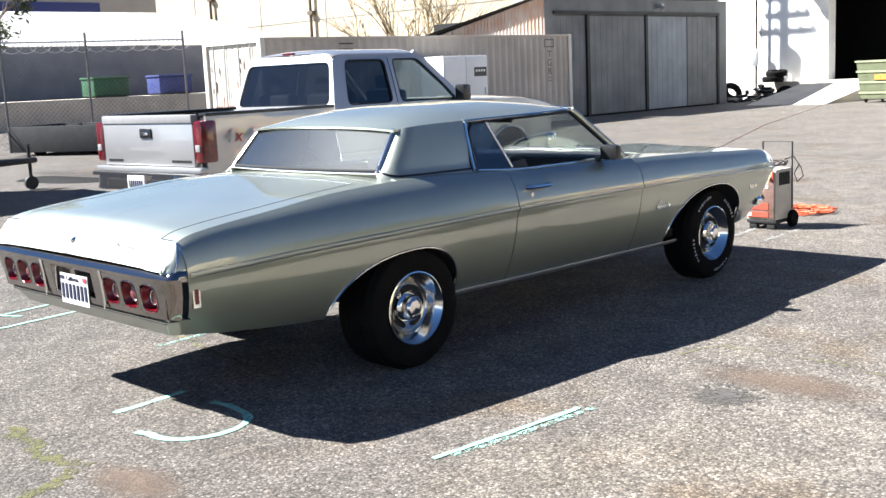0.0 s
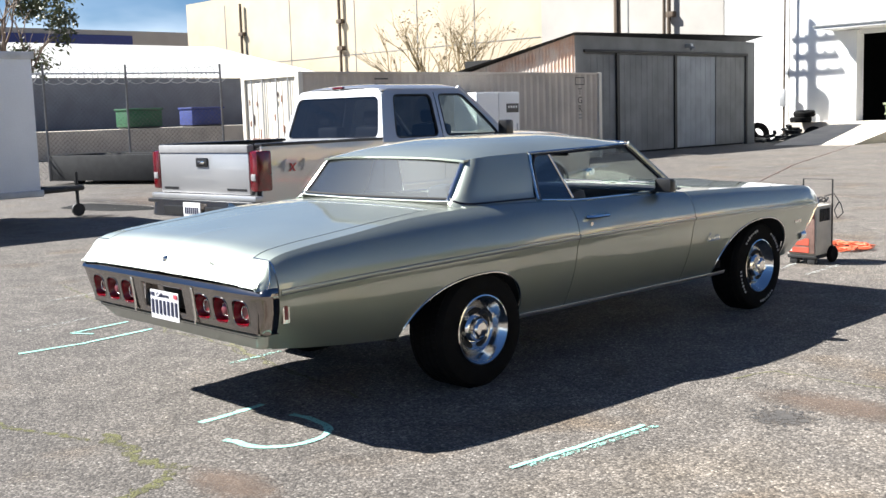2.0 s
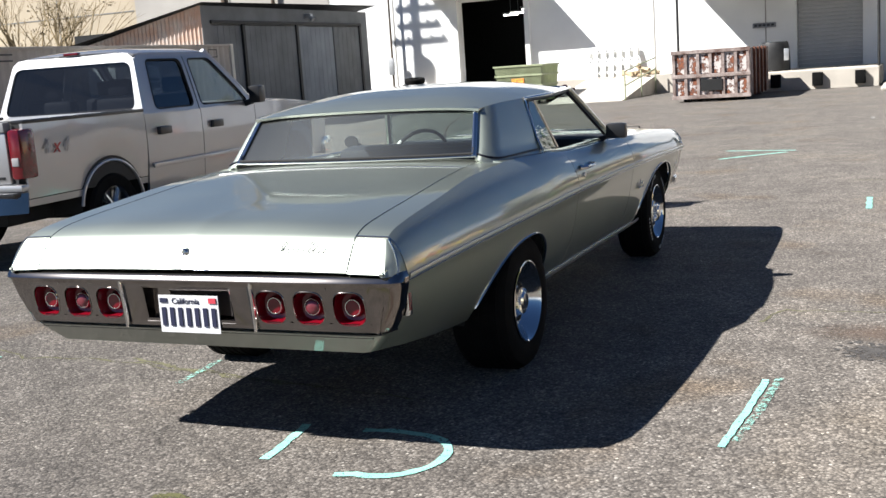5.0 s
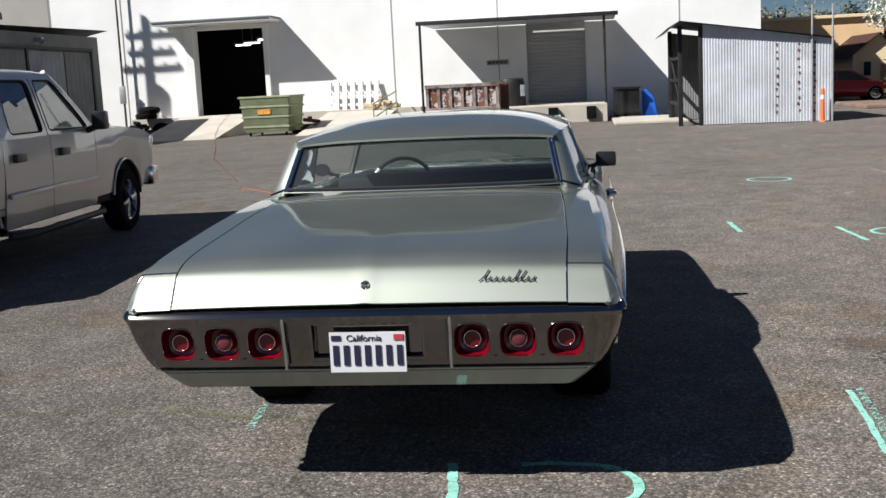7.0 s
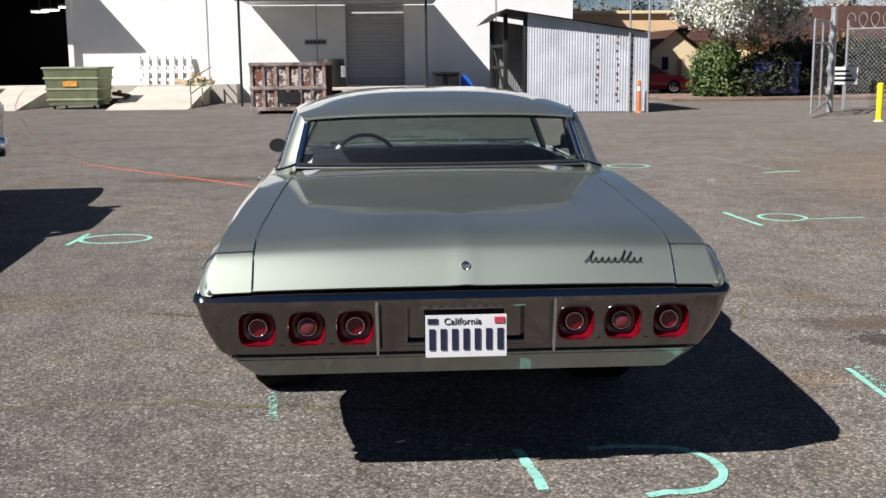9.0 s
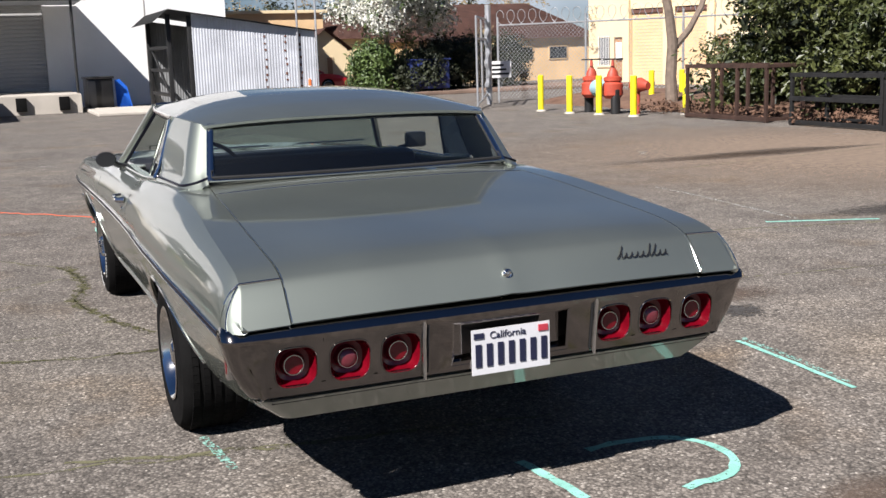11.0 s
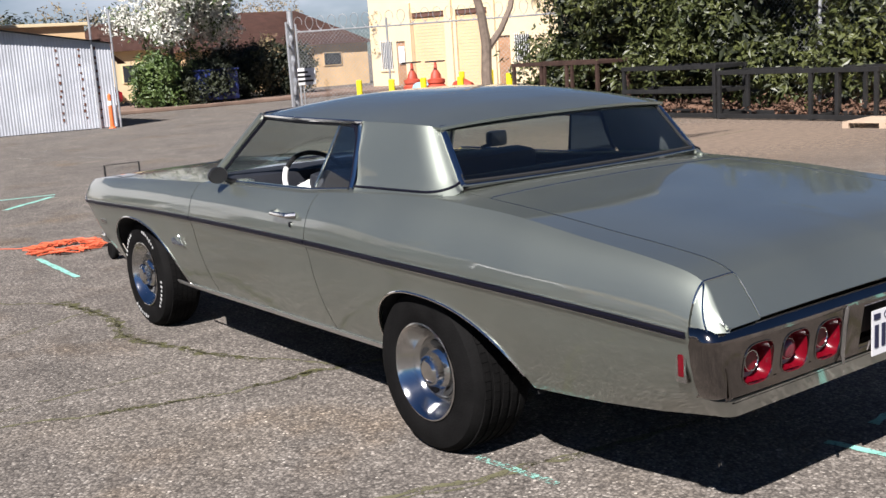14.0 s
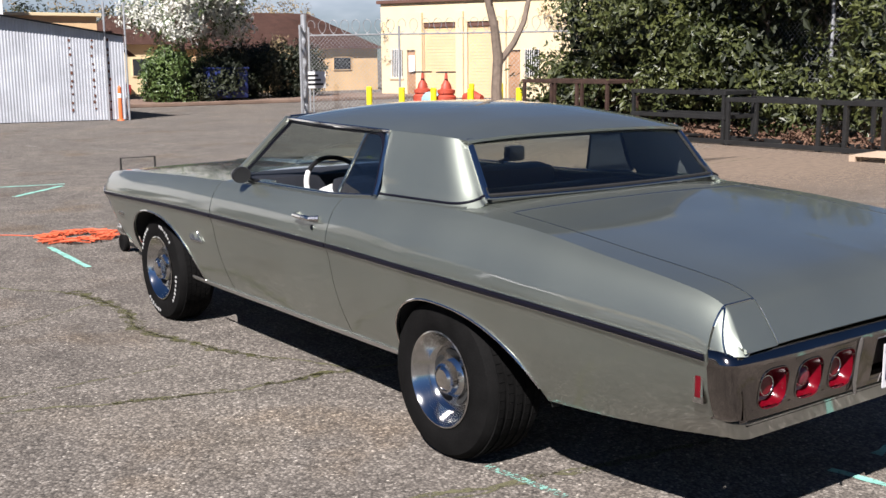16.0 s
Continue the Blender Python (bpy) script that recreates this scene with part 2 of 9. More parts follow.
M = dict(
    asphalt=asphalt_mat(),
    paint=paint_mat("grey-green metallic paint", (0.325, 0.354, 0.306), 0.96, 0.52),
    chrome=mat("chrome", (0.72, 0.71, 0.69), 0.09, 1.0, 0.06, 5, 200, 0.03),
    oldchrome=mat("hazy bumper chrome", (0.28, 0.257, 0.243), 0.10, 1.0, 0.08, 7, 160, 0.0),
    rubber=mat("tyre rubber", (0.0075, 0.0073, 0.0072), 0.8, 0, 0.25, 9, 120, 0.2, spec=0.06),
    blackgap=mat("underbody black", (0.012, 0.012, 0.012), 0.9, 0, 0.2, 5, 60, 0.1),
    blackgloss=mat("black trim", (0.015, 0.015, 0.016), 0.3, 0, 0.15, 5, 60, 0.02),
    navy=mat("near-black navy moulding", (0.006, 0.006, 0.012), 0.4, 0, 0.15, 5, 60, 0.02, spec=0.2),
    alu=mat("bright anodised trim", (0.75, 0.75, 0.74), 0.38, 1.0, 0.06, 5, 200, 0.03),
    vinyl=mat("dark blue-black vinyl", (0.018, 0.02, 0.026), 0.5, 0, 0.2, 6, 200, 0.1),
    cream=mat("cream headliner", (0.55, 0.53, 0.46), 0.7, 0, 0.08, 4, 90, 0.05),
    whiteplastic=mat("white plastic", (0.82, 0.82, 0.80), 0.35, 0, 0.05, 4, 90, 0.02),
    red_lens=mat("red lamp lens", (0.12, 0.0018, 0.007), 0.18, 0, 0.2, 30, 160, 0.05, 0.3),
    clear_lens=mat("pale lamp lens", (0.12, 0.02, 0.028), 0.2, 0, 0.1, 30, 160, 0.1, 0.6),
    truck_red=mat("dark red truck lamp", (0.10, 0.003, 0.007), 0.15, 0, 0.3, 12, 90, 0.03, 0.5),
    greyplastic=mat("mid-grey moulded plastic", (0.22, 0.22, 0.225), 0.55, 0, 0.1, 9, 120, 0.05),
    glass=glass("car glass", (0.80, 0.86, 0.84)),
    quarterglass=glass("blue-tinted quarter glass", (0.36, 0.43, 0.52)),
    privacyglass=glass("dark privacy glass of the truck", (0.10, 0.11, 0.125), 0.0, 0.004),
    clearglass=glass("lightly tinted truck glass", (0.60, 0.68, 0.65), 0.0, 0.004),
    plate=mat("white licence plate", (0.62, 0.62, 0.63), 0.4, 0, 0.05, 12, 80, 0.03),
    plate_blue=mat("plate dark print", (0.012, 0.014, 0.04), 0.5, 0, 0.1),
    plate_red=mat("plate red sticker", (0.45, 0.04, 0.06), 0.5, 0, 0.1),
    silver=paint_mat("silver truck paint", (0.39, 0.39, 0.395), 0.75, 0.45, 1.8),
    tire_white=mat("white tyre lettering", (0.45, 0.45, 0.44), 0.8, 0, 0.3, 30),
    mint=worn_paint("mint marking paint", (0.27, 0.60, 0.50), 0.44),
    faded=worn_paint("faded white marking paint", (0.40, 0.42, 0.39), 0.62),
    crack=worn_paint("dirt in a crack", (0.118, 0.112, 0.060), 0.52, 9.0, 0.95),
    moss=worn_paint("weeds in a crack", (0.085, 0.083, 0.030), 0.57, 12.0, 0.95),
    dirt=dirt_mat("thin brown dirt", (0.12, 0.083, 0.060), 0.55),
    darkdirt=dirt_mat("dark oily dirt", (0.050, 0.043, 0.038), 0.75),
    dust=dirt_mat("pale brown dust", (0.27, 0.20, 0.145), 0.7),
    fadedmint=worn_paint("worn mint paint", (0.25, 0.50, 0.42), 0.60),
    oil=mat("oil stain", (0.06, 0.055, 0.05), 0.7, 0, 0.3, 8, 90, 0.3),
)


# ---- building helpers ----
def part(name, bm, material, parent=None, label="", smooth=35):
    me = bpy.data.meshes.new(name)
    bm.normal_update()
    if smooth:
        lim = radians(smooth)
        for f in bm.faces:
            f.smooth = True
        for e in bm.edges:
            if len(e.link_faces) == 2 and e.calc_face_angle(0) > lim:
                e.smooth = False
    bm.to_mesh(me)
    bm.free()
    me.materials.append(M[material] if isinstance(material, str) else material)
    ob = new(name, me)
    ob.parent = parent
    if label:
        ob["label"] = label
    return ob


def thing(name, place=(0, 0, 0), rz=0.0, label="", category="", group="", kind=""):
    ob = new(name)
    ob.empty_display_size = 0.2
    ob.matrix_basis = pose(*place, 0, 0, rz)
    return tagged(ob, label, category, group, kind)


def box(bm, a, b, bevel=0.0, m=None):
    x0, y0, z0 = a
    x1, y1, z1 = b
    r = bmesh.ops.create_cube(bm, size=1.0, matrix=Matrix.Translation(((x0 + x1) / 2, (y0 + y1) / 2, (z0 + z1) / 2)) @ Matrix.Diagonal((abs(x1 - x0), abs(y1 - y0), abs(z1 - z0), 1)))
    vs = r["verts"]
    if bevel:
        es = list({e for v in vs for e in v.link_edges})
        res = bmesh.ops.bevel(bm, geom=es, offset=bevel, segments=2, profile=0.6, affect="EDGES")
        vs = list({v for f in res["faces"] for v in f.verts} | {v for v in vs if v.is_valid})
    if m is not None:
        bmesh.ops.transform(bm, matrix=m, verts=vs)
    return bm


def tube(bm, pts, r, seg=8, closed=False, caps=True):
    """A round bar along points; r: one radius or one per point."""
    pts = [Vector(p) for p in pts]
    n = len(pts)
    rs = [r] * n if isinstance(r, (int, float)) else r
    rings, side = [], None
    for i, p in enumerate(pts):
        a = pts[i - 1] if i or closed else p
        c = pts[(i + 1) % n] if i < n - 1 or closed else p
        d = (c - a).normalized()
        if side is None:
            side = d.orthogonal().normalized()
        side = (side - d * side.dot(d)).normalized()
        up = d.cross(side)
        rings.append([bm.verts.new(p + (side * math.cos(t) + up * math.sin(t)) * rs[i]) for t in [2 * math.pi * k / seg for k in range(seg)]])
    for i in range(n if closed else n - 1):
        u, v = rings[i], rings[(i + 1) % n]
        for k in range(seg):
            bm.faces.new((u[k], u[(k + 1) % seg], v[(k + 1) % seg], v[k]))
    if caps and not closed:
        bm.faces.new(rings[0][::-1])
        bm.faces.new(rings[-1])
    return bm


def spin(bm, profile, axis="x", at=(0, 0, 0), seg=32):
    """A turned body: profile of (along, radius) round the axis."""
    at = Vector(at)
    rings = []
    for s, r in profile:
        ring = []
        for k in range(seg):
            t = 2 * math.pi * k / seg
            c, d = r * math.cos(t), r * math.sin(t)
            ring.append(bm.verts.new(at + Vector({"x": (s, c, d), "y": (c, s, d), "z": (c, d, s)}[axis])))
        rings.append(ring)
    for u, v in zip(rings, rings[1:]):
        for k in range(seg):
            bm.faces.new((u[k], u[(k + 1) % seg], v[(k + 1) % seg], v[k]))
    bmesh.ops.recalc_face_normals(bm, faces=bm.faces[:])
    return bm


def grid(bm, f, us, vs):
    """A sheet of f(u, v)."""
    rows = [[bm.verts.new(f(u, v)) for v in vs] for u in us]
    for a, b in zip(rows, rows[1:]):
        for i in range(len(vs) - 1):
            bm.faces.new((a[i], b[i], b[i + 1], a[i + 1]))
    return rows


def thicken(bm, depth, inward):
    """Gives a sheet thickness, away from inward's opposite."""
    bm.normal_update()
    faces = bm.faces[:]
    if faces and sum((f.normal.dot(inward(f.calc_center_median())) for f in faces)) > 0:
        bmesh.ops.reverse_faces(bm, faces=faces)
        bm.normal_update()
    rim = [(e.verts[0], e.verts[1], e.link_faces[0]) for e in bm.edges if len(e.link_faces) == 1]
    back = {v: bm.verts.new(v.co - v.normal * depth) for v in bm.verts[:] if v.link_faces}
    for f in faces:
        bm.faces.new([back[v] for v in reversed(f.verts)])
    for p, q, f in rim:
        vs = list(f.verts)
        if vs[(vs.index(p) + 1) % len(vs)] is not q:
            p, q = q, p
        bm.faces.new((q, p, back[p], back[q]))
    return bm


def lin(a, b, n):
    return [a + (b - a) * i / (n - 1) for i in range(n)]


def curve(keys):
    """A smooth curve through (x, y) pairs."""
    xs, ys = [k[0] for k in keys], [k[1] for k in keys]
    n = len(xs)
    d = [(ys[i + 1] - ys[i]) / (xs[i + 1] - xs[i]) for i in range(n - 1)]
    t = [d[0]] + [0 if d[i - 1] * d[i] <= 0 else 2 * d[i - 1] * d[i] / (d[i - 1] + d[i]) for i in range(1, n - 1)] + [d[-1]]

    def at(x):
        x = min(max(x, xs[0]), xs[-1])
        i = max(0, min(n - 2, next((k for k in range(n - 1) if x <= xs[k + 1]), n - 2)))
        h = xs[i + 1] - xs[i]
        s = (x - xs[i]) / h
        return (ys[i] * (1 + 2 * s) * (1 - s) ** 2 + h * t[i] * s * (1 - s) ** 2 + ys[i + 1] * s * s * (3 - 2 * s) + h * t[i + 1] * s * s * (s - 1))

    return at


def ribbon(bm, pts, width, z=0.004, wob=0.15, seed=1, step=0.05):
    """A strip of paint or dirt lying on the ground, with ragged edges."""
    rnd = random.Random(seed)
    dense = []
    for (ax, ay), (bx, by) in zip(pts, pts[1:]):
        k = max(1, int(math.hypot(bx - ax, by - ay) / step))
        dense += [(ax + (bx - ax) * i / k, ay + (by - ay) * i / k) for i in range(k)]
    dense.append(pts[-1])
    rows = []
    for i, (x, y) in enumerate(dense):
        a, c = dense[max(i - 1, 0)], dense[min(i + 1, len(dense) - 1)]
        d = Vector((c[0] - a[0], c[1] - a[1])).normalized()
        w1, w2 = (width / 2 * (1 + rnd.uniform(-wob, wob)) for _ in range(2))
        rows.append((bm.verts.new((x - d.y * w1, y + d.x * w1, z)), bm.verts.new((x + d.y * w2, y - d.x * w2, z))))
    for a, b in zip(rows, rows[1:]):
        bm.faces.new((a[0], a[1], b[1], b[0]))
    return bm


# ---- ground ----
bm = bmesh.new()
grid(bm, lambda u, v: (u, v, 0), [-900, -60, -20, 20, 60, 900], [-900, -60, -20, 20, 60, 900])
ground = tagged(part("ground", bm, "asphalt"), "worn grey asphalt lot with pale stones showing", "ground", kind="structure")
for f in ground.data.polygons:
    f.use_smooth = False


# ---- the old two-door car ----
SHOULDER_Z = curve([(-1.50, 0.755), (-1.46, 0.808), (-1.40, 0.880), (-1.30, 0.91), (-0.9, 0.955), (-0.4, 1.0), (0.1, 1.015), (0.6, 1.0), (1.0, 0.975), (1.7, 0.968), (2.4, 0.952), (3.2, 0.918), (3.65, 0.892), (3.80, 0.872), (3.855, 0.845), (3.88, 0.79)])
SHOULDER_X = curve([(-1.50, 0.895), (-1.40, 0.868), (-1.2, 0.862), (-0.9, 0.85), (-0.4, 0.822), (0.1, 0.815), (0.6, 0.845), (1.0, 0.855), (1.7, 0.865), (2.4, 0.875), (3.2, 0.875), (3.7, 0.865), (3.88, 0.84)])
WIDE_X = curve([(-1.50, 0.93), (-1.40, 0.938), (-0.9, 0.955), (-0.4, 0.966), (0.1, 0.966), (0.6, 0.957), (1.0, 0.953), (1.7, 0.957), (2.4, 0.966), (3.2, 0.966), (3.7, 0.945), (3.88, 0.90)])
CREASE_Z = curve([(-1.50, 0.725), (-1.37, 0.735), (-0.4, 0.765), (0.8, 0.778), (2.1, 0.780), (3.6, 0.750), (3.88, 0.735)])
BOTTOM_Z = curve([(-1.50, 0.435), (-1.3, 0.42), (-0.7, 0.372), (0.3, 0.325), (1.2, 0.315), (2.3, 0.315), (3.2, 0.335), (3.88, 0.38)])
DECK_Z = curve([(-1.50, 0.765), (-1.482, 0.790), (-1.447, 0.842), (-1.395, 0.894), (-1.29, 0.932), (-0.9, 0.968), (-0.5, 1.0), (-0.1, 1.038), (0.1, 1.05)])
HOOD_Z = curve([(1.7, 0.99), (2.2, 0.985), (2.8, 0.965), (3.3, 0.942), (3.65, 0.91), (3.80, 0.885), (3.855, 0.855), (3.88, 0.80)])
ROOF_Z = curve([(0.12, 1.292), (0.2, 1.318), (0.35, 1.352), (0.7, 1.388), (1.1, 1.395), (1.45, 1.372), (1.68, 1.335)])
ROOF_X = curve([(0.12, 0.655), (0.3, 0.69), (0.6, 0.715), (1.1, 0.705), (1.68, 0.635)])
ROOF_EDGE_Z = curve([(0.12, 1.272), (0.3, 1.288), (0.6, 1.296), (1.1, 1.302), (1.68, 1.308)])
WHEEL_R, REAR_Y, FRONT_Y = 0.333, 0.0, 3.023


def side_x(y, z):
    """Half the body's width at a place of its flank."""
    zc, zs, zb, xw, xs = CREASE_Z(y), SHOULDER_Z(y), BOTTOM_Z(y), WIDE_X(y), SHOULDER_X(y)
    if z >= zc:
        s = min(1.0, (z - zc) / max(zs - zc, 0.01))
        return xw - (xw - xs) * (0.14 * s + 0.60 * s ** 2.0 + 0.26 * s ** 7)
    s = min(1.0, (zc - z) / max(zc - zb, 0.01))
    tail = max(0.0, min(1.2, (-0.9 - y) / 0.5))
    a = 0.34 - 0.16 * min(1.0, tail)
    return xw - 0.012 * min(1, s * 8) - (0.145 + 0.035 * tail) * (a * s + (1 - a) * s ** 2.4)


def top_z(x, y, mid):
    xs, zs = SHOULDER_X(y), SHOULDER_Z(y)
    s = min(1.0, abs(x) / xs)
    return zs + (mid(y) - zs) * (1 - s ** 2.6)


# wheel openings: middle, foot, reach forwards, reach backwards, rise
ARCHES = ((0.0, 0.33, 0.355, 0.56, 0.328), (2.95, 0.33, 0.43, 0.53, 0.372))


def arch_at(arch, t):
    """A point of a wheel opening's edge: y, z at the turn t, from front (0) to rear (pi)."""
    cy, cz, rf, rr, h = arch
    c, d = math.cos(t), math.sin(t)
    return cy + (rf if c > 0 else rr) * math.copysign(abs(c) ** 0.9, c), cz + h * math.copysign(abs(d) ** 0.9, d)


def flank(bm, side, y0, y1, step=0.022, floor=None):
    """A side panel of the body from the shoulder to the sill, with the wheel openings cut out."""
    ys = lin(y0, y1, max(3, int((y1 - y0) / step) + 1))
    fr = [0.0, 0.03] + lin(0.08, 0.62, 15) + [0.66, 0.69, 0.72, 0.76, 0.80, 0.84, 0.88, 0.92, 0.95, 0.975, 1.0]
    rows, inside = [], set()
    for y in ys:
        zb, zs = BOTTOM_Z(y), SHOULDER_Z(y)
        row = []
        for t in fr:
            yy, z = y, zb + (zs - zb) * t
            cut = False
            for cy, cz, rf, rr, h in ARCHES:
                dy, dz = (yy - cy) / (rf if yy > cy else rr), (z - cz) / h
                k = (abs(dy) ** 2.22 + abs(dz) ** 2.22) ** (1 / 2.22)
                if k < 1:
                    cut = True
                    if k > 0.86:
                        yy, z = cy + (yy - cy) / k, cz + (z - cz) / k
            rake = 0.17 * max(0, (y - 3.3) / 0.57) ** 2 * max(0, (0.76 - z) / 0.4) - 0.07 * max(0, (-1.15 - y) / 0.24) * max(0, (0.525 - z) / 0.10)
            v = bm.verts.new((side * side_x(yy, z), yy - rake, z))
            if cut:
                inside.add(v)
            row.append(v)
        rows.append(row)
    for a, b in zip(rows, rows[1:]):
        for i in range(len(fr) - 1):
            q = (a[i], b[i], b[i + 1], a[i + 1])
            if not all(v in inside for v in q):
                bm.faces.new(q if side > 0 else q[::-1])
    loose = [v for v in bm.verts if not v.link_faces]
    bmesh.ops.delete(bm, geom=loose, context="VERTS")
    return bm


def strip_on_side(bm, side, zf, y0, y1, h, proud, n=60):
    """A moulding that follows the flank: zf(y) its middle height, h its height."""
    prof = [(-h / 2, 0.0005), (-h / 2, proud * 0.7), (-h / 5, proud), (h / 5, proud), (h / 2, proud * 0.7), (h / 2, 0.0005)]
    rows = []
    for y in lin(y0, y1, n):
        z = zf(y)
        rows.append([bm.verts.new((side * (side_x(y, z + dz) + o), y, z + dz)) for dz, o in prof])
    for a, b in zip(rows, rows[1:]):
        for i in range(len(prof) - 1):
            q = (a[i], b[i], b[i + 1], a[i + 1])
            bm.faces.new(q if side > 0 else q[::-1])
    bm.faces.new(rows[0])
    bm.faces.new(rows[-1])
    bmesh.ops.recalc_face_normals(bm, faces=bm.faces[:])
    return bm


def wheel(parent, x, y, side, dish, w, letters):
    """A steel rally wheel with trim ring, slots and cap, on a road tyre."""
    xo = x + side * 0.0
    bm = bmesh.new()
    R = WHEEL_R
    prof = [(-w, 0.186), (-w - 0.005, 0.25), (-w + 0.005, 0.31), (-w + 0.03, R - 0.004), (-w + 0.06, R), (-0.06, R), (-0.03, R - 0.004), (-0.006, 0.31), (0.004, 0.27), (0.002, 0.225), (-0.006, 0.198), (-0.012, 0.186), (-w, 0.186)]
    spin(bm, [(side * s, r) for s, r in prof], "x", (xo, y, R - 0.004), 56)
    tyre = part("tyre", bm, "rubber", parent, "black road tyre with grooved tread")
    bm = bmesh.new()
    for band in range(5):
        xc = xo - side * (0.055 + band * (w - 0.11) / 4)
        for k in range(58):
            t = 2 * math.pi * (k + 0.37 * band) / 58
            box(bm, (-0.0135, -0.0168, -0.003), (0.0135, 0.0168, 0.004), 0, Matrix.Translation((xc, y + math.cos(t) * R, R - 0.004 + math.sin(t) * R)) @ Matrix.Rotation(t - math.pi / 2, 4, "X"))
    part("tread", bm, "rubber", tyre, smooth=0)["kind"] = "stuff"
    bm = bmesh.new()
    for arc0 in (0.35, 1.75, 3.2, 4.75) if letters else ():
        for k in range(7):
            t = arc0 + k * 0.105
            hgt = (0.014, 0.020, 0.011)[k % 3]
            box(bm, (-0.0015, -0.0065, -hgt / 2), (0.0015, 0.0065, hgt / 2), 0, Matrix.Translation((xo + side * 0.0055, y + math.cos(t) * 0.272, R - 0.004 + math.sin(t) * 0.272)) @ Matrix.Rotation(t - math.pi / 2, 4, "X"))
    if letters:
        part("lettering", bm, "tire_white", tyre, "raised white sidewall lettering", 0)["kind"] = "stuff"
    bm = bmesh.new()
    spin(bm, [(side * s, r) for s, r in [(-0.03, 0.182), (-0.006, 0.197), (0.002, 0.200), (0.004, 0.194), (-0.004, 0.187), (-0.022, 0.178), (-dish * 0.7, 0.157), (-dish * 0.95, 0.147), (-dish, 0.140)]], "x", (xo, y, R - 0.004), 48)
    rim = part("rim", bm, "chrome", parent, "polished deep trim ring")
    bm = bmesh.new()
    spin(bm, [(side * s, r) for s, r in [(-dish - 0.002, 0.146), (-dish + 0.004, 0.136), (-dish + 0.016, 0.129), (-dish + 0.019, 0.122), (-dish + 0.016, 0.114), (-dish + 0.004, 0.094), (-dish + 0.0, 0.082), (-dish - 0.005, 0.0)]], "x", (xo, y, R - 0.004), 48)
    disc = part("wheel_disc", bm, M["wheelgrey"], parent, "grey steel wheel centre")
    for k in range(5):
        t0 = 2 * math.pi * k / 5 + 0.3
        bm = bmesh.new()
        def slot(u, v):
            t, r = t0 + u, (0.101 + v * 0.015 * math.sqrt(max(0.02, 1 - (u / 0.46) ** 4)))
            return (xo + side * (-dish + 0.0215 - (0.117 - r) * 0.62), y + math.cos(t) * r, R - 0.004 + math.sin(t) * r)
        grid(bm, slot, lin(-0.46, 0.46, 17), lin(-1, 1, 4))
        thicken(bm, 0.003, lambda c: Vector((-side, 0, 0)))
        part("slot", bm, "blackgap", disc)
    bm = bmesh.new()
    spin(bm, [(side * s, r) for s, r in [(-dish - 0.002, 0.088), (-dish + 0.022, 0.085), (-dish + 0.036, 0.07), (-dish + 0.040, 0.056), (-dish + 0.064, 0.050), (-dish + 0.074, 0.038), (-dish + 0.077, 0.0)]], "x", (xo, y, R - 0.004), 36)
    cap = part("centre_cap", bm, "chrome", disc, "ribbed chrome centre cap")
    bm = bmesh.new()
    rib = []
    for k in range(72):
        t = 2 * math.pi * k / 72
        rr = 0.069 if k % 2 else 0.063
        rib.append([bm.verts.new((xo + side * (-dish + o), y + math.cos(t) * rr * f, R - 0.004 + math.sin(t) * rr * f)) for o, f in ((0.030, 1.06), (0.050, 1.0), (0.062, 0.93), (0.066, 0.80))])
    for k in range(72):
        for i in range(3):
            bm.faces.new((rib[k][i], rib[(k + 1) % 72][i], rib[(k + 1) % 72][i + 1], rib[k][i + 1]))
    bmesh.ops.recalc_face_normals(bm, faces=bm.faces[:])
    part("cap_ribs", bm, "chrome", cap, "fluted chrome ring", 20)


def lettering(body, size, material, parent, label, shear=0.0):
    """Raised letters in the built-in font, as one mesh."""
    cu = bpy.data.curves.new("lettering", "FONT")
    cu.body, cu.size, cu.extrude, cu.align_x, cu.shear = body, size, 0.001, "CENTER", shear
    tmp = new("lettering_text", cu)
    bpy.context.view_layer.update()
    me = bpy.data.meshes.new_from_object(tmp.evaluated_get(bpy.context.evaluated_depsgraph_get()))
    bpy.data.objects.remove(tmp)
    me.materials.clear()
    me.materials.append(M[material])
    ob = new("lettering", me)
    ob.parent = parent
    ob["label"] = label
    return ob


def script_bars(parent, name, fn, n, length, height, material="blackgloss"):
    """A flowing metal badge, drawn as plain strokes. fn(u, v) gives a place on the panel."""
    bm = bmesh.new()
    pts = []
    for k in range(n * 10 + 1):
        t = 2 * math.pi * k / 10
        tall = 1.0 if k < 10 or n * 6 < k < n * 7.2 else 0.40
        v = height * tall * 0.5 * (1 - math.cos(t))
        pts.append(fn(length * k / (n * 10) + 0.22 * length / n * math.sin(t) + 0.5 * v, v))
    tube(bm, pts, height * 0.045, 5)
    return part(name, bm, material, parent, "slanted script badge drawn as plain strokes")


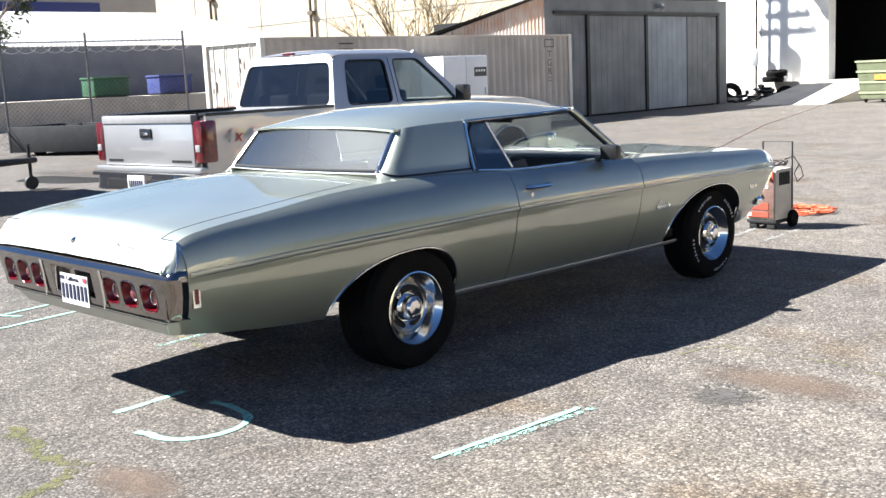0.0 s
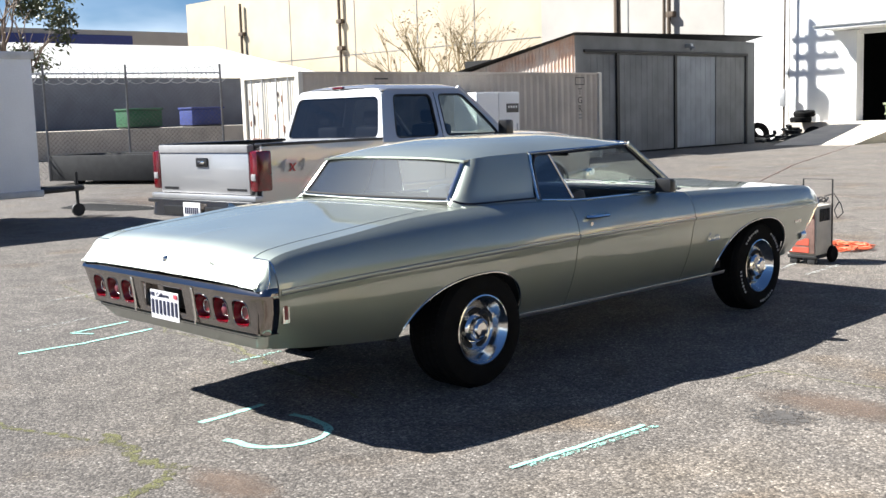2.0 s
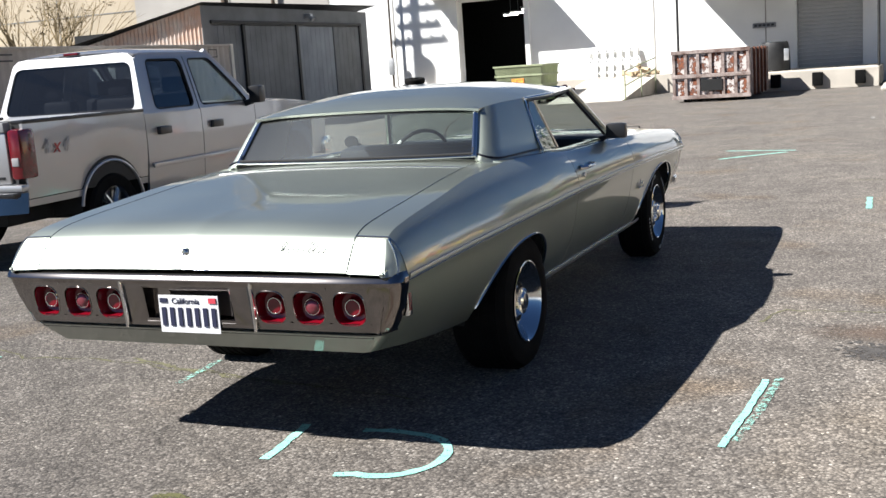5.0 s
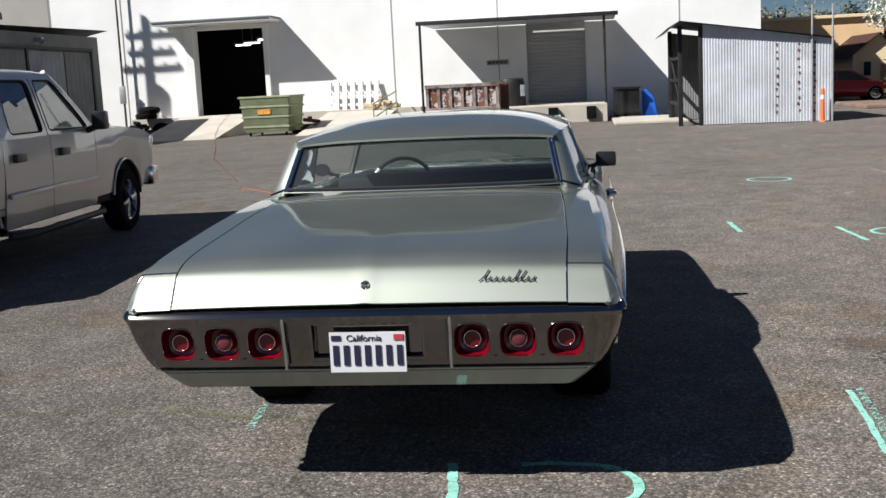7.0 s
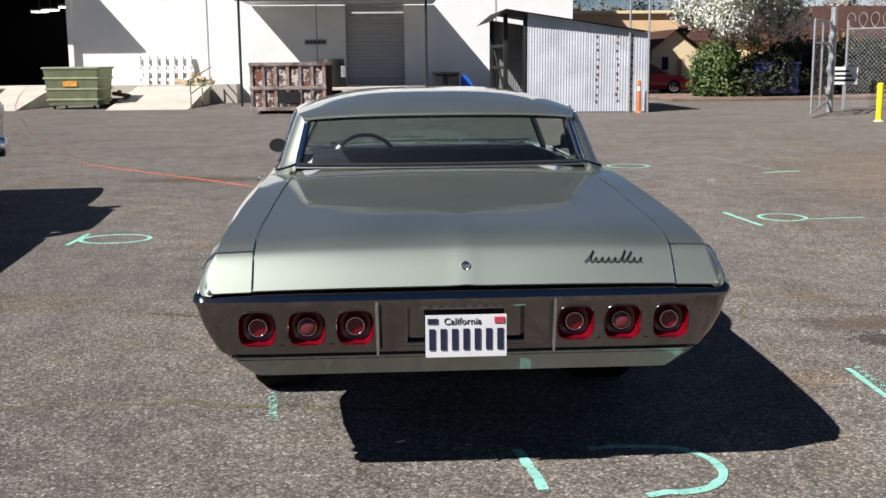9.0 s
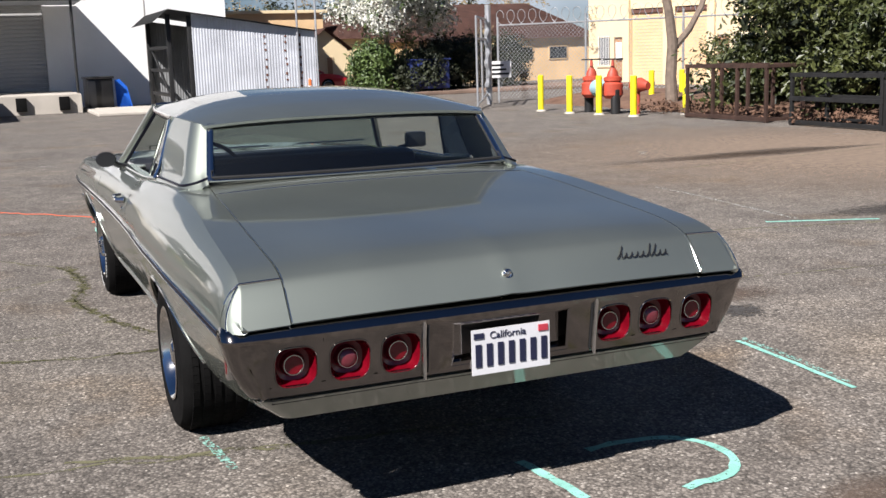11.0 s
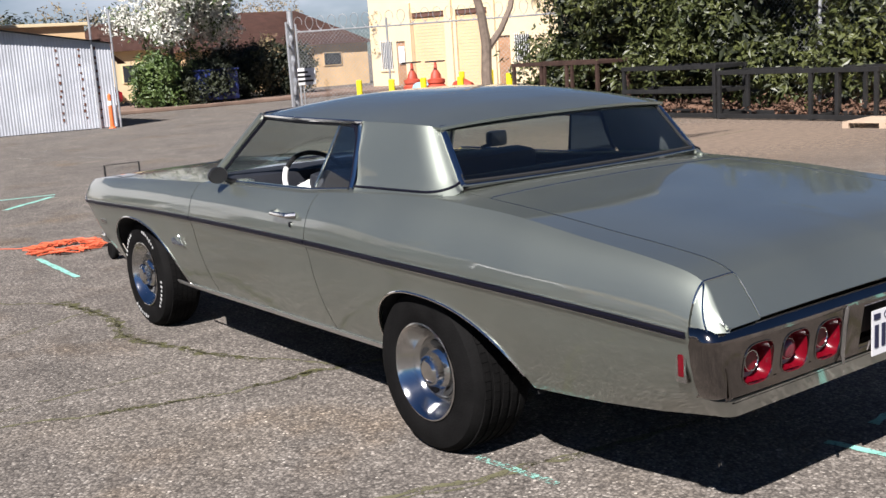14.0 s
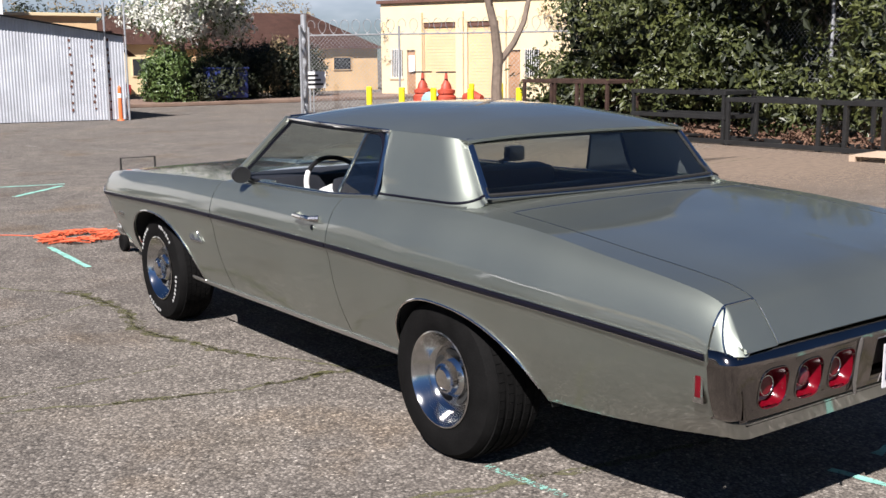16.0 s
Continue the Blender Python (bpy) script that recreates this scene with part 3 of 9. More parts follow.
def old_car():
    car = thing("car", (0, 0, 0), 0, "grey-green metallic two-door hardtop car with chrome wheels, parked on asphalt", "car")
    M["wheelgrey"] = mat("silver wheel paint", (0.34, 0.34, 0.335), 0.24, 1.0, 0.1, 9, 100, 0.02)
    gap = 0.003
    # flanks: quarter panel, door, front fender on each side
    for s in (1, -1):
        for nm, a, b, lab in (("quarter_panel", -1.397, 0.80, ""), ("door", 0.80, 2.03, ""), ("front_fender", 2.03, 3.87, "")):
            bm = bmesh.new()
            flank(bm, s, a + gap, b - gap)
            thicken(bm, 0.012, lambda c, s=s: Vector((-s, 0, 0)))
            p = part(nm, bm, "paint", car, lab, 28)
            if nm == "door":
                door = p
            if nm == "quarter_panel":
                quarter = p
            if nm == "front_fender":
                fender = p
        # moulding along the crease
        for owner, a, b in ((quarter, -1.385, 0.795), (door, 0.805, 2.025), (fender, 2.035, 3.82)):
            bm = bmesh.new()
            strip_on_side(bm, s, CREASE_Z, a, b, 0.019, 0.007, 50)
            part("side_moulding", bm, "navy" if s < 0 else "paint", owner, "black side moulding" if s < 0 else "painted side moulding")
            bm = bmesh.new()
            strip_on_side(bm, s, lambda y: CREASE_Z(y) - 0.0125, a, b, 0.005, 0.008, 50)
            part("moulding_edge", bm, "chrome", owner, "thin bright edge of the moulding")
            bm = bmesh.new()
            strip_on_side(bm, s, lambda y: CREASE_Z(y) + 0.0118, a, b, 0.0035, 0.008, 50)
            part("moulding_edge", bm, "chrome", owner, "thin bright edge of the moulding")
        # sill trim
        bm = bmesh.new()
        strip_on_side(bm, s, lambda y: BOTTOM_Z(y) + 0.014, 0.36, 2.60, 0.026, 0.012, 40)
        part("sill_trim", bm, "alu", car, "bright sill moulding")
        # wheel opening lips
        for arch, owner in zip(ARCHES, (quarter, fender)):
            pts = []
            for t in lin(-0.05, math.pi + 0.05, 48):
                y, z = arch_at(arch, t)
                if z > BOTTOM_Z(y) + (0.03 if y < -0.3 else -0.005):
                    pts.append((s * (side_x(y, max(z, BOTTOM_Z(y))) + 0.002), y, z))
            bm = bmesh.new()
            tube(bm, pts, 0.0055, 6)
            part("arch_trim", bm, "chrome", owner, "bright wheel-opening trim")
            bm = bmesh.new()
            def liner(t, w, arch=arch, s=s):
                y, z = arch_at(arch, t)
                return (s * (min(0.925, side_x(y, max(z, BOTTOM_Z(y))) - 0.016) - 0.42 * w), y, max(z, 0.33) + 0.006)
            grid(bm, liner, lin(0.0, math.pi, 24), [0.0, 0.5, 1.0])
            part("wheel_liner", bm, "blackgap", owner)
        # bright guards on the door's edges, and the bright front edge of the nose
        for y in (0.7985, 2.0315) if s < 0 else ():
            bm = bmesh.new()
            tube(bm, [(s * (side_x(y, z) + 0.0002), y, z) for z in lin(BOTTOM_Z(y) + 0.03, SHOULDER_Z(y) - 0.06, 26)], 0.0007, 5)
            part("edge_guard", bm, "oldchrome", door, "bright guard on the door edge")
        bm = bmesh.new()
        tube(bm, [(s * (side_x(3.872, z) + 0.001), 3.872 - 0.17 * max(0, (0.76 - z) / 0.4), z) for z in lin(0.44, SHOULDER_Z(3.872), 20)], 0.006, 6)
        part("nose_edge", bm, "chrome", fender, "bright front edge of the fender")
        # marker lamps
        for owner, y, z, h in ((quarter, -1.345, 0.640, 0.088),):
            bm = bmesh.new()
            x = side_x(y, z)
            box(bm, (x - 0.02, y - 0.020, z - h / 2 - 0.018), (x + 0.005, y + 0.020, z + h / 2 + 0.010), 0.003)
            if s < 0:
                bmesh.ops.scale(bm, vec=(-1, 1, 1), verts=bm.verts[:])
                bmesh.ops.reverse_faces(bm, faces=bm.faces[:])
            lampbody = part("side_marker", bm, "chrome", owner, "bright bezel of the side marker")
            bm = bmesh.new()
            box(bm, (x - 0.005, y - 0.011, z - h / 2), (x + 0.007, y + 0.011, z + h / 2), 0.003)
            if s < 0:
                bmesh.ops.scale(bm, vec=(-1, 1, 1), verts=bm.verts[:])
                bmesh.ops.reverse_faces(bm, faces=bm.faces[:])
            part("lens", bm, "red_lens", lampbody, "red side marker lens")
        # fender badge and small front badge
        script_bars(fender, "script_badge", lambda u, v, s=s: (s * (side_x(2.20, 0.62 + v) + 0.004), 2.20 + u, 0.60 + v), 6, 0.17, 0.06, "chrome")
        bm = bmesh.new()
        for k in range(3):
            box(bm, (-0.003, 3.44 + 0.035 * k, -0.014), (0.003, 3.465 + 0.035 * k, 0.014), 0.002, Matrix.Translation((s * (side_x(3.46, 0.63) + 0.003), 0, 0.63)))
        part("number_badge", bm, "chrome", fender, "small bright fender badge")
        # door handle and lock
        bm = bmesh.new()
        tube(bm, [(s * (side_x(0.90, 0.885) + 0.0), 0.90, 0.885), (s * (side_x(0.92, 0.885) + 0.035), 0.92, 0.887), (s * (side_x(1.0, 0.885) + 0.040), 1.0, 0.888), (s * (side_x(1.07, 0.885) + 0.034), 1.07, 0.888), (s * (side_x(1.085, 0.885)), 1.085, 0.888)], [0.016, 0.013, 0.011, 0.011, 0.014], 8)
        tube(bm, [(s * side_x(0.925, 0.845), 0.925, 0.845), (s * (side_x(0.925, 0.845) + 0.008), 0.925, 0.845)], 0.013, 12)
        part("door_handle", bm, "chrome", door, "chrome pull handle and lock")
        # outside mirror
        bm = bmesh.new()
        tube(bm, [(s * 0.82, 1.72, 0.975), (s * 0.86, 1.71, 0.99), (s * 0.90, 1.70, 1.015)], [0.02, 0.014, 0.016], 8)
        stalk = part("mirror", bm, "blackgloss", door, "black outside mirror on a stalk")
        bm = bmesh.new()
        if s > 0:
            box(bm, (0.865, 1.685, 0.98), (0.995, 1.75, 1.075), 0.022)
        else:
            spin(bm, [(1.680, 0.0), (1.680, 0.043), (1.69, 0.048), (1.72, 0.040), (1.742, 0.02), (1.745, 0.0)], "y", (-0.925, 0, 1.025), 24)
            bmesh.ops.scale(bm, vec=(1.15, 1, 0.9), verts=bm.verts[:], space=Matrix.Translation((0.925, 0, -1.025)))
        part("mirror_head", bm, "blackgloss", stalk)
        wheel(car, s * 0.90, REAR_Y, s, 0.085, 0.285, False)
        wheel(car, s * 0.872, FRONT_Y, s, 0.055, 0.235, True)

    # fender tops beside the lid
    def lid_x(y):
        return 0.685 + 0.052 * min(1, max(0, (-0.1 - y) / 1.1)) ** 0.7
    for s in (1, -1):
        bm = bmesh.new()
        grid(bm, lambda y, t, s=s: (s * (lid_x(y) + 0.004 + (SHOULDER_X(y) - lid_x(y) - 0.004) * t), y, top_z(lid_x(y) + (SHOULDER_X(y) - lid_x(y)) * t, y, DECK_Z)), lin(-1.394, 0.02, 44), lin(0, 1, 10))
        thicken(bm, 0.01, lambda c: Vector((0, 0, -1)))
        part("fender_top", bm, "paint", car)
        # fender end: rounded corner from the lid's seam to the flank, down into the bumper
        bm = bmesh.new()
        def end_cap(y, t, s=s):
            if t <= 1:
                x = lid_x(y) + 0.004 + (SHOULDER_X(y) - lid_x(y) - 0.004) * t
                return (s * x, y, top_z(x, y, DECK_Z))
            z = SHOULDER_Z(y) - (SHOULDER_Z(y) - 0.750) * (t - 1)
            return (s * (side_x(y, z) - 0.035 * max(0, (-1.43 - y) / 0.07) ** 2 * min(1, (t - 1) * 2.5)), y, z)
        grid(bm, end_cap, lin(-1.497, -1.401, 16), lin(0, 0.9, 8) + [0.96, 1.0, 1.03, 1.07] + lin(1.12, 2, 10))
        thicken(bm, 0.008, lambda c, s=s: Vector((-s, 0.6, -0.6)))
        part("fender_end", bm, "paint", car, "painted end of the fender above the bumper", 50)
        # bright joint over the fender and down to the end of the side moulding
        bm = bmesh.new()
        tube(bm, [Vector(end_cap(-1.3985, t)) + Vector((s * 0.002 * (t > 0.9), 0, 0.002 * (t < 1.2))) for t in lin(0.0, 1.42, 30)], 0.0036, 6)
        part("fender_joint", bm, "chrome", car, "thin bright joint line of the fender end")
        bm = bmesh.new()
        tube(bm, [Vector(end_cap(-1.401 - 0.055 * k ** 0.7, 1.02 + 0.93 * k)) + Vector((s * 0.002, -0.001, 0)) for k in lin(0.0, 1.0, 18)], 0.0032, 6)
        part("fender_joint", bm, "chrome", car, "thin bright edge of the fender end")
    # boot lid
    bm = bmesh.new()
    def lid(y, t):
        x = lid_x(y) * t
        return (x, y, top_z(x, y, DECK_Z) + 0.003 * max(0, 1 - abs(x) / 0.05) * min(1, max(0, (-0.9 - y) / 0.3)))
    grid(bm, lid, lin(-1.495, -1.38, 12) + lin(-1.36, -0.215, 36), lin(-1, -0.1, 12) + [-0.05, 0, 0.05] + lin(0.1, 1, 12))
    thicken(bm, 0.01, lambda c: Vector((0, 0, -1)))
    lid_ob = part("boot_lid", bm, "paint", car)
    # chrome tube painting the highlight along the lid's front edge
    bm = bmesh.new()
    tube(bm, [Vector(lid(-0.217, t)) + Vector((0, 0, 0.001)) for t in lin(-0.98, 0.98, 30)], 0.0022, 5)
    part("lid_edge_glint", bm, "chrome", lid_ob, "chrome line painting the highlight on the lid's front edge")
    # thinner tubes painting the same highlight down both sides
    for k in (-1, 1):
        bm = bmesh.new()
        tube(bm, [Vector(lid(y, k * 0.998)) + Vector((0, 0, 0.0005)) for y in lin(-1.493, -0.217, 44)], 0.0015, 5)
        part("lid_edge_glint", bm, "chrome", lid_ob, "chrome line painting the highlight on the lid's side edge")
    bm = bmesh.new()
    grid(bm, lambda y, t: (lid_x(y) * t, y, top_z(lid_x(y) * t, y, DECK_Z)), lin(-0.207, 0.02, 8), lin(-1, 1, 17))
    thicken(bm, 0.01, lambda c: Vector((0, 0, -1)))
    part("deck_panel", bm, "paint", car)
    bm = bmesh.new()
    spin(bm, [(-1.466, 0.0), (-1.465, 0.006), (-1.462, 0.007), (-1.466, 0.012), (-1.460, 0.017), (-1.42, 0.018)], "y", (0, 0, 0.832), 20)
    part("boot_lock", bm, "chrome", lid_ob, "round chrome lid lock")
    def on_lid(u, v):
        y = -1.452 + v * 0.60
        x = 0.42 + u
        return (x, y - 0.003, top_z(x, y, DECK_Z) + 0.006)
    script_bars(lid_ob, "script_badge", on_lid, 9, 0.205, 0.05, "blackgloss")
    # bonnet and cowl
    bm = bmesh.new()
    grid(bm, lambda y, t: ((SHOULDER_X(y) - 0.16) * t, y, top_z((SHOULDER_X(y) - 0.16) * t, y, HOOD_Z) + 0.012 * max(0, 1 - abs(t) / 0.16)), lin(2.36, 3.87, 30), lin(-1, 1, 25))
    thicken(bm, 0.01, lambda c: Vector((0, 0, -1)))
    part("bonnet", bm, "paint", car)
    for s in (1, -1):
        bm = bmesh.new()
        grid(bm, lambda y, t, s=s: (s * (SHOULDER_X(y) - 0.155 + 0.155 * t), y, top_z(SHOULDER_X(y) - 0.155 + 0.155 * t, y, HOOD_Z)), lin(1.72, 3.87, 44), lin(0, 1, 7))
        thicken(bm, 0.01, lambda c: Vector((0, 0, -1)))
        part("fender_top", bm, "paint", car)
    bm = bmesh.new()
    grid(bm, lambda y, t: (0.72 * t, y, top_z(0.72 * t, y, HOOD_Z) - 0.004), lin(1.9, 2.352, 8), lin(-1, 1, 17))
    thicken(bm, 0.01, lambda c: Vector((0, 0, -1)))
    part("cowl", bm, "paint", car)
    for s in (-0.35, 0.28):
        bm = bmesh.new()
        tube(bm, [(s, 2.22, 0.995), (s + 0.02, 2.16, 1.01), (s + 0.45, 2.11, 1.012)], 0.006, 6)
        part("wiper", bm, "chrome", car, "bright wiper arm")
    # narrow ledge under the side windows
    for s in (1, -1):
        bm = bmesh.new()
        grid(bm, lambda y, t, s=s: (s * (SHOULDER_X(y) - (SHOULDER_X(y) - 0.765) * t), y, SHOULDER_Z(y) + 0.010 * math.sin(t * 1.5)), lin(-0.02, 0.80, 20), lin(0, 1, 5))
        grid(bm, lambda y, t, s=s: (s * (SHOULDER_X(y) - (SHOULDER_X(y) - 0.765) * t), y, SHOULDER_Z(y) + 0.010 * math.sin(t * 1.5)), lin(0.806, 2.0, 20), lin(0, 1, 5))
        thicken(bm, 0.012, lambda c: Vector((0, 0, -1)))
        part("window_ledge", bm, "paint", car)
        # belt moulding
        bm = bmesh.new()
        tube(bm, [(s * (SHOULDER_X(y) - 0.035), y, SHOULDER_Z(y) + 0.012) for y in lin(0.62, 1.95, 24)], 0.006, 6)
        part("belt_moulding", bm, "chrome", car, "bright belt moulding")
    # roof
    bm = bmesh.new()
    def roof(y, t):
        xe, ze, zc = ROOF_X(y), ROOF_EDGE_Z(y), ROOF_Z(y)
        return (xe * t, y - 0.03 * (1 - t * t) * max(0, (0.4 - y) / 0.28) + 0.10 * (1 - t * t) * max(0, (y - 1.1) / 0.58), ze + (zc - ze) * (1 - abs(t) ** 3.2))
    grid(bm, roof, lin(0.12, 0.36, 8) + lin(0.40, 1.68, 24), lin(-1, -0.7, 9) + lin(-0.65, 0.65, 14) + lin(0.7, 1, 9))
    thicken(bm, 0.012, lambda c: Vector((0, 0, -1)))
    roof_ob = part("roof", bm, "paint", car)
    bm = bmesh.new()
    grid(bm, lambda y, t: (roof(y, t * 0.97)[0], roof(y, t)[1], roof(y, t)[2] - 0.02), lin(0.16, 1.66, 16), lin(-1, 1, 17))
    part("headliner", bm, "cream", roof_ob, "pale headliner")
    # rear pillars: flank and rounded edge towards the rear window
    RW_B, RW_T = (0.690, -0.035, 1.048), (0.640, 0.150, 1.272)
    for s in (1, -1):
        a0, a1 = Vector((0.800, 0.56, 1.005)), Vector((ROOF_X(0.6) + 0.002, 0.60, ROOF_EDGE_Z(0.6)))
        b0, b1 = Vector((0.765, 0.03, 1.018)), Vector((ROOF_X(0.3) + 0.003, 0.28, ROOF_EDGE_Z(0.3)))
        c0, c1 = Vector(RW_B), Vector(RW_T)
        b0, b1 = Vector((0.782, -0.035, 1.012)), Vector((ROOF_X(0.2) + 0.018, 0.185, ROOF_EDGE_Z(0.2) + 0.004))
        def pillar(t, v, s=s):
            A, B, C = a0.lerp(a1, v), b0.lerp(b1, v), c0.lerp(c1, v)
            D, E = A.lerp(B, 0.80), B.lerp(C, 0.72)
            if t <= 0.6:
                p, out = A.lerp(D, t / 0.6), Vector((1, 0, 0))
            elif t <= 0.9:
                k = (t - 0.6) / 0.3
                p = D * (1 - k) ** 2 + B * (2 * k * (1 - k)) + E * k * k
                out = Vector((1 - k, -k, 0))
            else:
                p, out = E.lerp(C, (t - 0.9) / 0.1), Vector((0, -0.6, 0))
            low = max(0, 1 - v * 4.5) ** 2
            p = p + Vector((0.010, 0, 0)) * math.sin(v * math.pi) * (1 - t) + out * 0.030 * low
            return (s * p.x, p.y, p.z - 0.010 * low)
        bm = bmesh.new()
        grid(bm, pillar, lin(0, 0.6, 10) + lin(0.62, 0.9, 15) + [0.93, 0.97, 1.0], lin(0, 0.25, 8) + lin(0.3, 1, 10))
        thicken(bm, 0.014, lambda c, s=s: Vector((-s, 0.3, 0)))
        part("rear_pillar", bm, "paint", car, "", 60)
        bm = bmesh.new()
        grid(bm, lambda t, v, s=s: (pillar(t, v)[0] - s * 0.022, pillar(t, v)[1] + 0.012, pillar(t, v)[2]), lin(0.0, 0.86, 12), lin(0.1, 1, 8))
        part("pillar_trim", bm, "greyplastic", car, "grey inner trim of the pillar")
        # seam moulding at the pillar's foot
        bm = bmesh.new()
        tube(bm, [Vector(pillar(t, 0.085)) + Vector((s * 0.001, -0.002, 0)) for t in lin(0, 1, 30)], 0.006, 6)
        part("foot_moulding", bm, "navy", car, "dark joint moulding at the pillar foot")
        # drip rail and window frames
        rail = [(s * (ROOF_X(y) + 0.008), y, ROOF_EDGE_Z(y) - 0.004) for y in lin(0.60, 1.68, 20)]
        rail += [(s * (0.635 + 0.165 * k), 1.68 + 0.33 * k, 1.308 - 0.325 * k) for k in lin(0.08, 1, 12)]
        bm = bmesh.new()
        tube(bm, [(s * 0.822, 0.575, 1.018), (s * 0.795, 0.585, 1.07), (s * 0.775, 0.592, 1.13), (s * 0.746, 0.598, 1.22), (s * 0.730, 0.61, 1.275)] + rail, 0.009, 6)
        part("drip_rail", bm, "chrome", car, "bright window surround")
        bm = bmesh.new()
        tube(bm, [(s * 0.808, 0.600, 1.018), (s * 0.785, 0.610, 1.07), (s * 0.765, 0.617, 1.13), (s * 0.738, 0.623, 1.22), (s * 0.722, 0.66, 1.272)] + [(x - s * 0.012, y, z - 0.014) for x, y, z in rail[2:]], 0.010, 6)
        part("window_seal", bm, "navy", car, "black window seal")
        bm = bmesh.new()
        tube(bm, [(s * (0.635 + 0.165 * k), 1.70 + 0.33 * k, 1.302 - 0.325 * k) for k in lin(0, 1, 10)], 0.022, 8)
        part("front_pillar", bm, "paint", car)
        # quarter glass with its bright leading edge
        bm = bmesh.new()
        def qg(t, v, s=s):
            y = (0.575 + (0.93 - 0.575) * t) * (1 - v) + (0.61 + (0.80 - 0.61) * t) * v
            return (s * (0.795 - 0.088 * v), y, 1.0 + 0.285 * v)
        grid(bm, qg, lin(0, 1, 4), lin(0, 1, 4))
        thicken(bm, 0.004, lambda c, s=s: Vector((-s, 0, 0)))
        pane = part("quarter_glass", bm, "quarterglass", car, "blue-tinted quarter window pane")
        pane.visible_shadow = False
        bm = bmesh.new()
        tube(bm, [qg(1.0, v) for v in lin(0, 1, 5)], 0.008, 6)
        part("glass_edge", bm, "chrome", pane, "bright edge of the pane")
    # rear window
    def rear_glass(t, v, o=0.0):
        p = Vector(RW_B).lerp(Vector(RW_T), v)
        x = p.x * t
        return (x, p.y - (0.045 + o) * (1 - t * t), p.z + 0.008 * (1 - t * t) * (2 * v - 1) + 0.006 * (1 - t * t))
    bm = bmesh.new()
    grid(bm, lambda t, v: rear_glass(t * 0.985, 0.02 + v * 0.96), lin(-1, 1, 17), lin(0, 1, 6))
    thicken(bm, 0.005, lambda c: Vector((0, 1, 0)))
    rw = part("rear_window", bm, "glass", car, "clear curved rear window")
    rw.visible_shadow = False
    loop = [rear_glass(t, 0.0) for t in lin(-1, 1, 15)] + [rear_glass(1, v) for v in lin(0.1, 0.9, 6)] + [rear_glass(t, 1.0) for t in lin(1, -1, 15)] + [rear_glass(-1, v) for v in lin(0.9, 0.1, 6)]
    bm = bmesh.new()
    tube(bm, [Vector(p) + Vector((0, -0.004, 0.002)) for p in loop], 0.0055, 6, True)
    trim = part("window_trim", bm, "chrome", rw, "bright rear window surround")
    for k in (-1, 1):
        bm = bmesh.new()
        grid(bm, lambda v, u, k=k: Vector(rear_glass(k * (0.968 + 0.030 * u), v)) + Vector((0, -0.009 - 0.004 * math.sin(u * math.pi), 0.003)), lin(0.02, 0.98, 12), lin(0, 1, 5))
        thicken(bm, 0.003, lambda c: Vector((0, 1, 0)))
        part("side_strip", bm, "chrome", trim, "broad bright strip beside the glass")
    bm = bmesh.new()
    tube(bm, [Vector(p) + Vector((-0.018 if p[0] > 0.5 else 0.018 if p[0] < -0.5 else 0, 0.002, 0.014 if p[2] < 1.1 else -0.012 if p[2] > 1.25 else 0)) for p in loop], 0.008, 6, True)
    part("window_gasket", bm, "blackgap", rw, "black rubber seal")
    # windscreen
    def wind(t, v):
        return ((0.80 - 0.165 * v) * t, 2.01 - 0.33 * v + 0.24 * (1 - t * t) * (1 - 0.55 * v), 0.985 + 0.325 * v + 0.012 * (1 - t * t))
    bm = bmesh.new()
    grid(bm, wind, lin(-0.98, 0.98, 17), lin(0, 1, 6))
    thicken(bm, 0.005, lambda c: Vector((0, -1, 0)))
    ws = part("windscreen", bm, "glass", car, "clear curved windscreen")
    ws.visible_shadow = False
    bm = bmesh.new()
    tube(bm, [wind(t, 1.0) for t in lin(-1, 1, 15)], 0.012, 6)
    part("header", bm, "chrome", ws, "bright windscreen header")
    # tub: dark floor, bulkheads and inner skins
    bm = bmesh.new()
    box(bm, (-0.60, -1.05, 0.40), (0.60, 0.42, 0.46))
    box(bm, (-0.74, 0.42, 0.345), (0.74, 3.60, 0.40))
    box(bm, (-0.58, -1.30, 0.46), (0.58, -0.16, 0.86))
    box(bm, (-0.66, 2.15, 0.36), (0.66, 3.6, 0.80))
    box(bm, (-0.83, 0.42, 0.50), (-0.78, 2.3, 0.93))
    box(bm, (0.78, 0.42, 0.50), (0.83, 2.3, 0.93))
    box(bm, (-0.78, 0.42, 0.345), (-0.74, 2.3, 0.55))
    box(bm, (0.74, 0.42, 0.345), (0.78, 2.3, 0.55))
    part("underbody", bm, "blackgap", car, "dark floor and inner panels")
    bm = bmesh.new()
    box(bm, (-0.45, -1.10, 0.36), (0.35, -0.45, 0.46), 0.04)
    tube(bm, [(-0.52, -1.20, 0.43), (-0.52, -1.0, 0.40), (-0.45, -0.4, 0.36), (-0.4, 1.6, 0.28)], 0.03, 10)
    tube(bm, [(-0.72, 0, 0.33), (0.72, 0, 0.33)], 0.045, 10)
    part("fuel_tank", bm, "blackgap", car, "dark tank, exhaust and axle below the tail")
    # parcel shelf, seats, dash, steering wheel
    bm = bmesh.new()
    box(bm, (-0.68, -0.02, 0.97), (0.68, 0.36, 1.0), 0.01)
    part("parcel_shelf", bm, "vinyl", car)
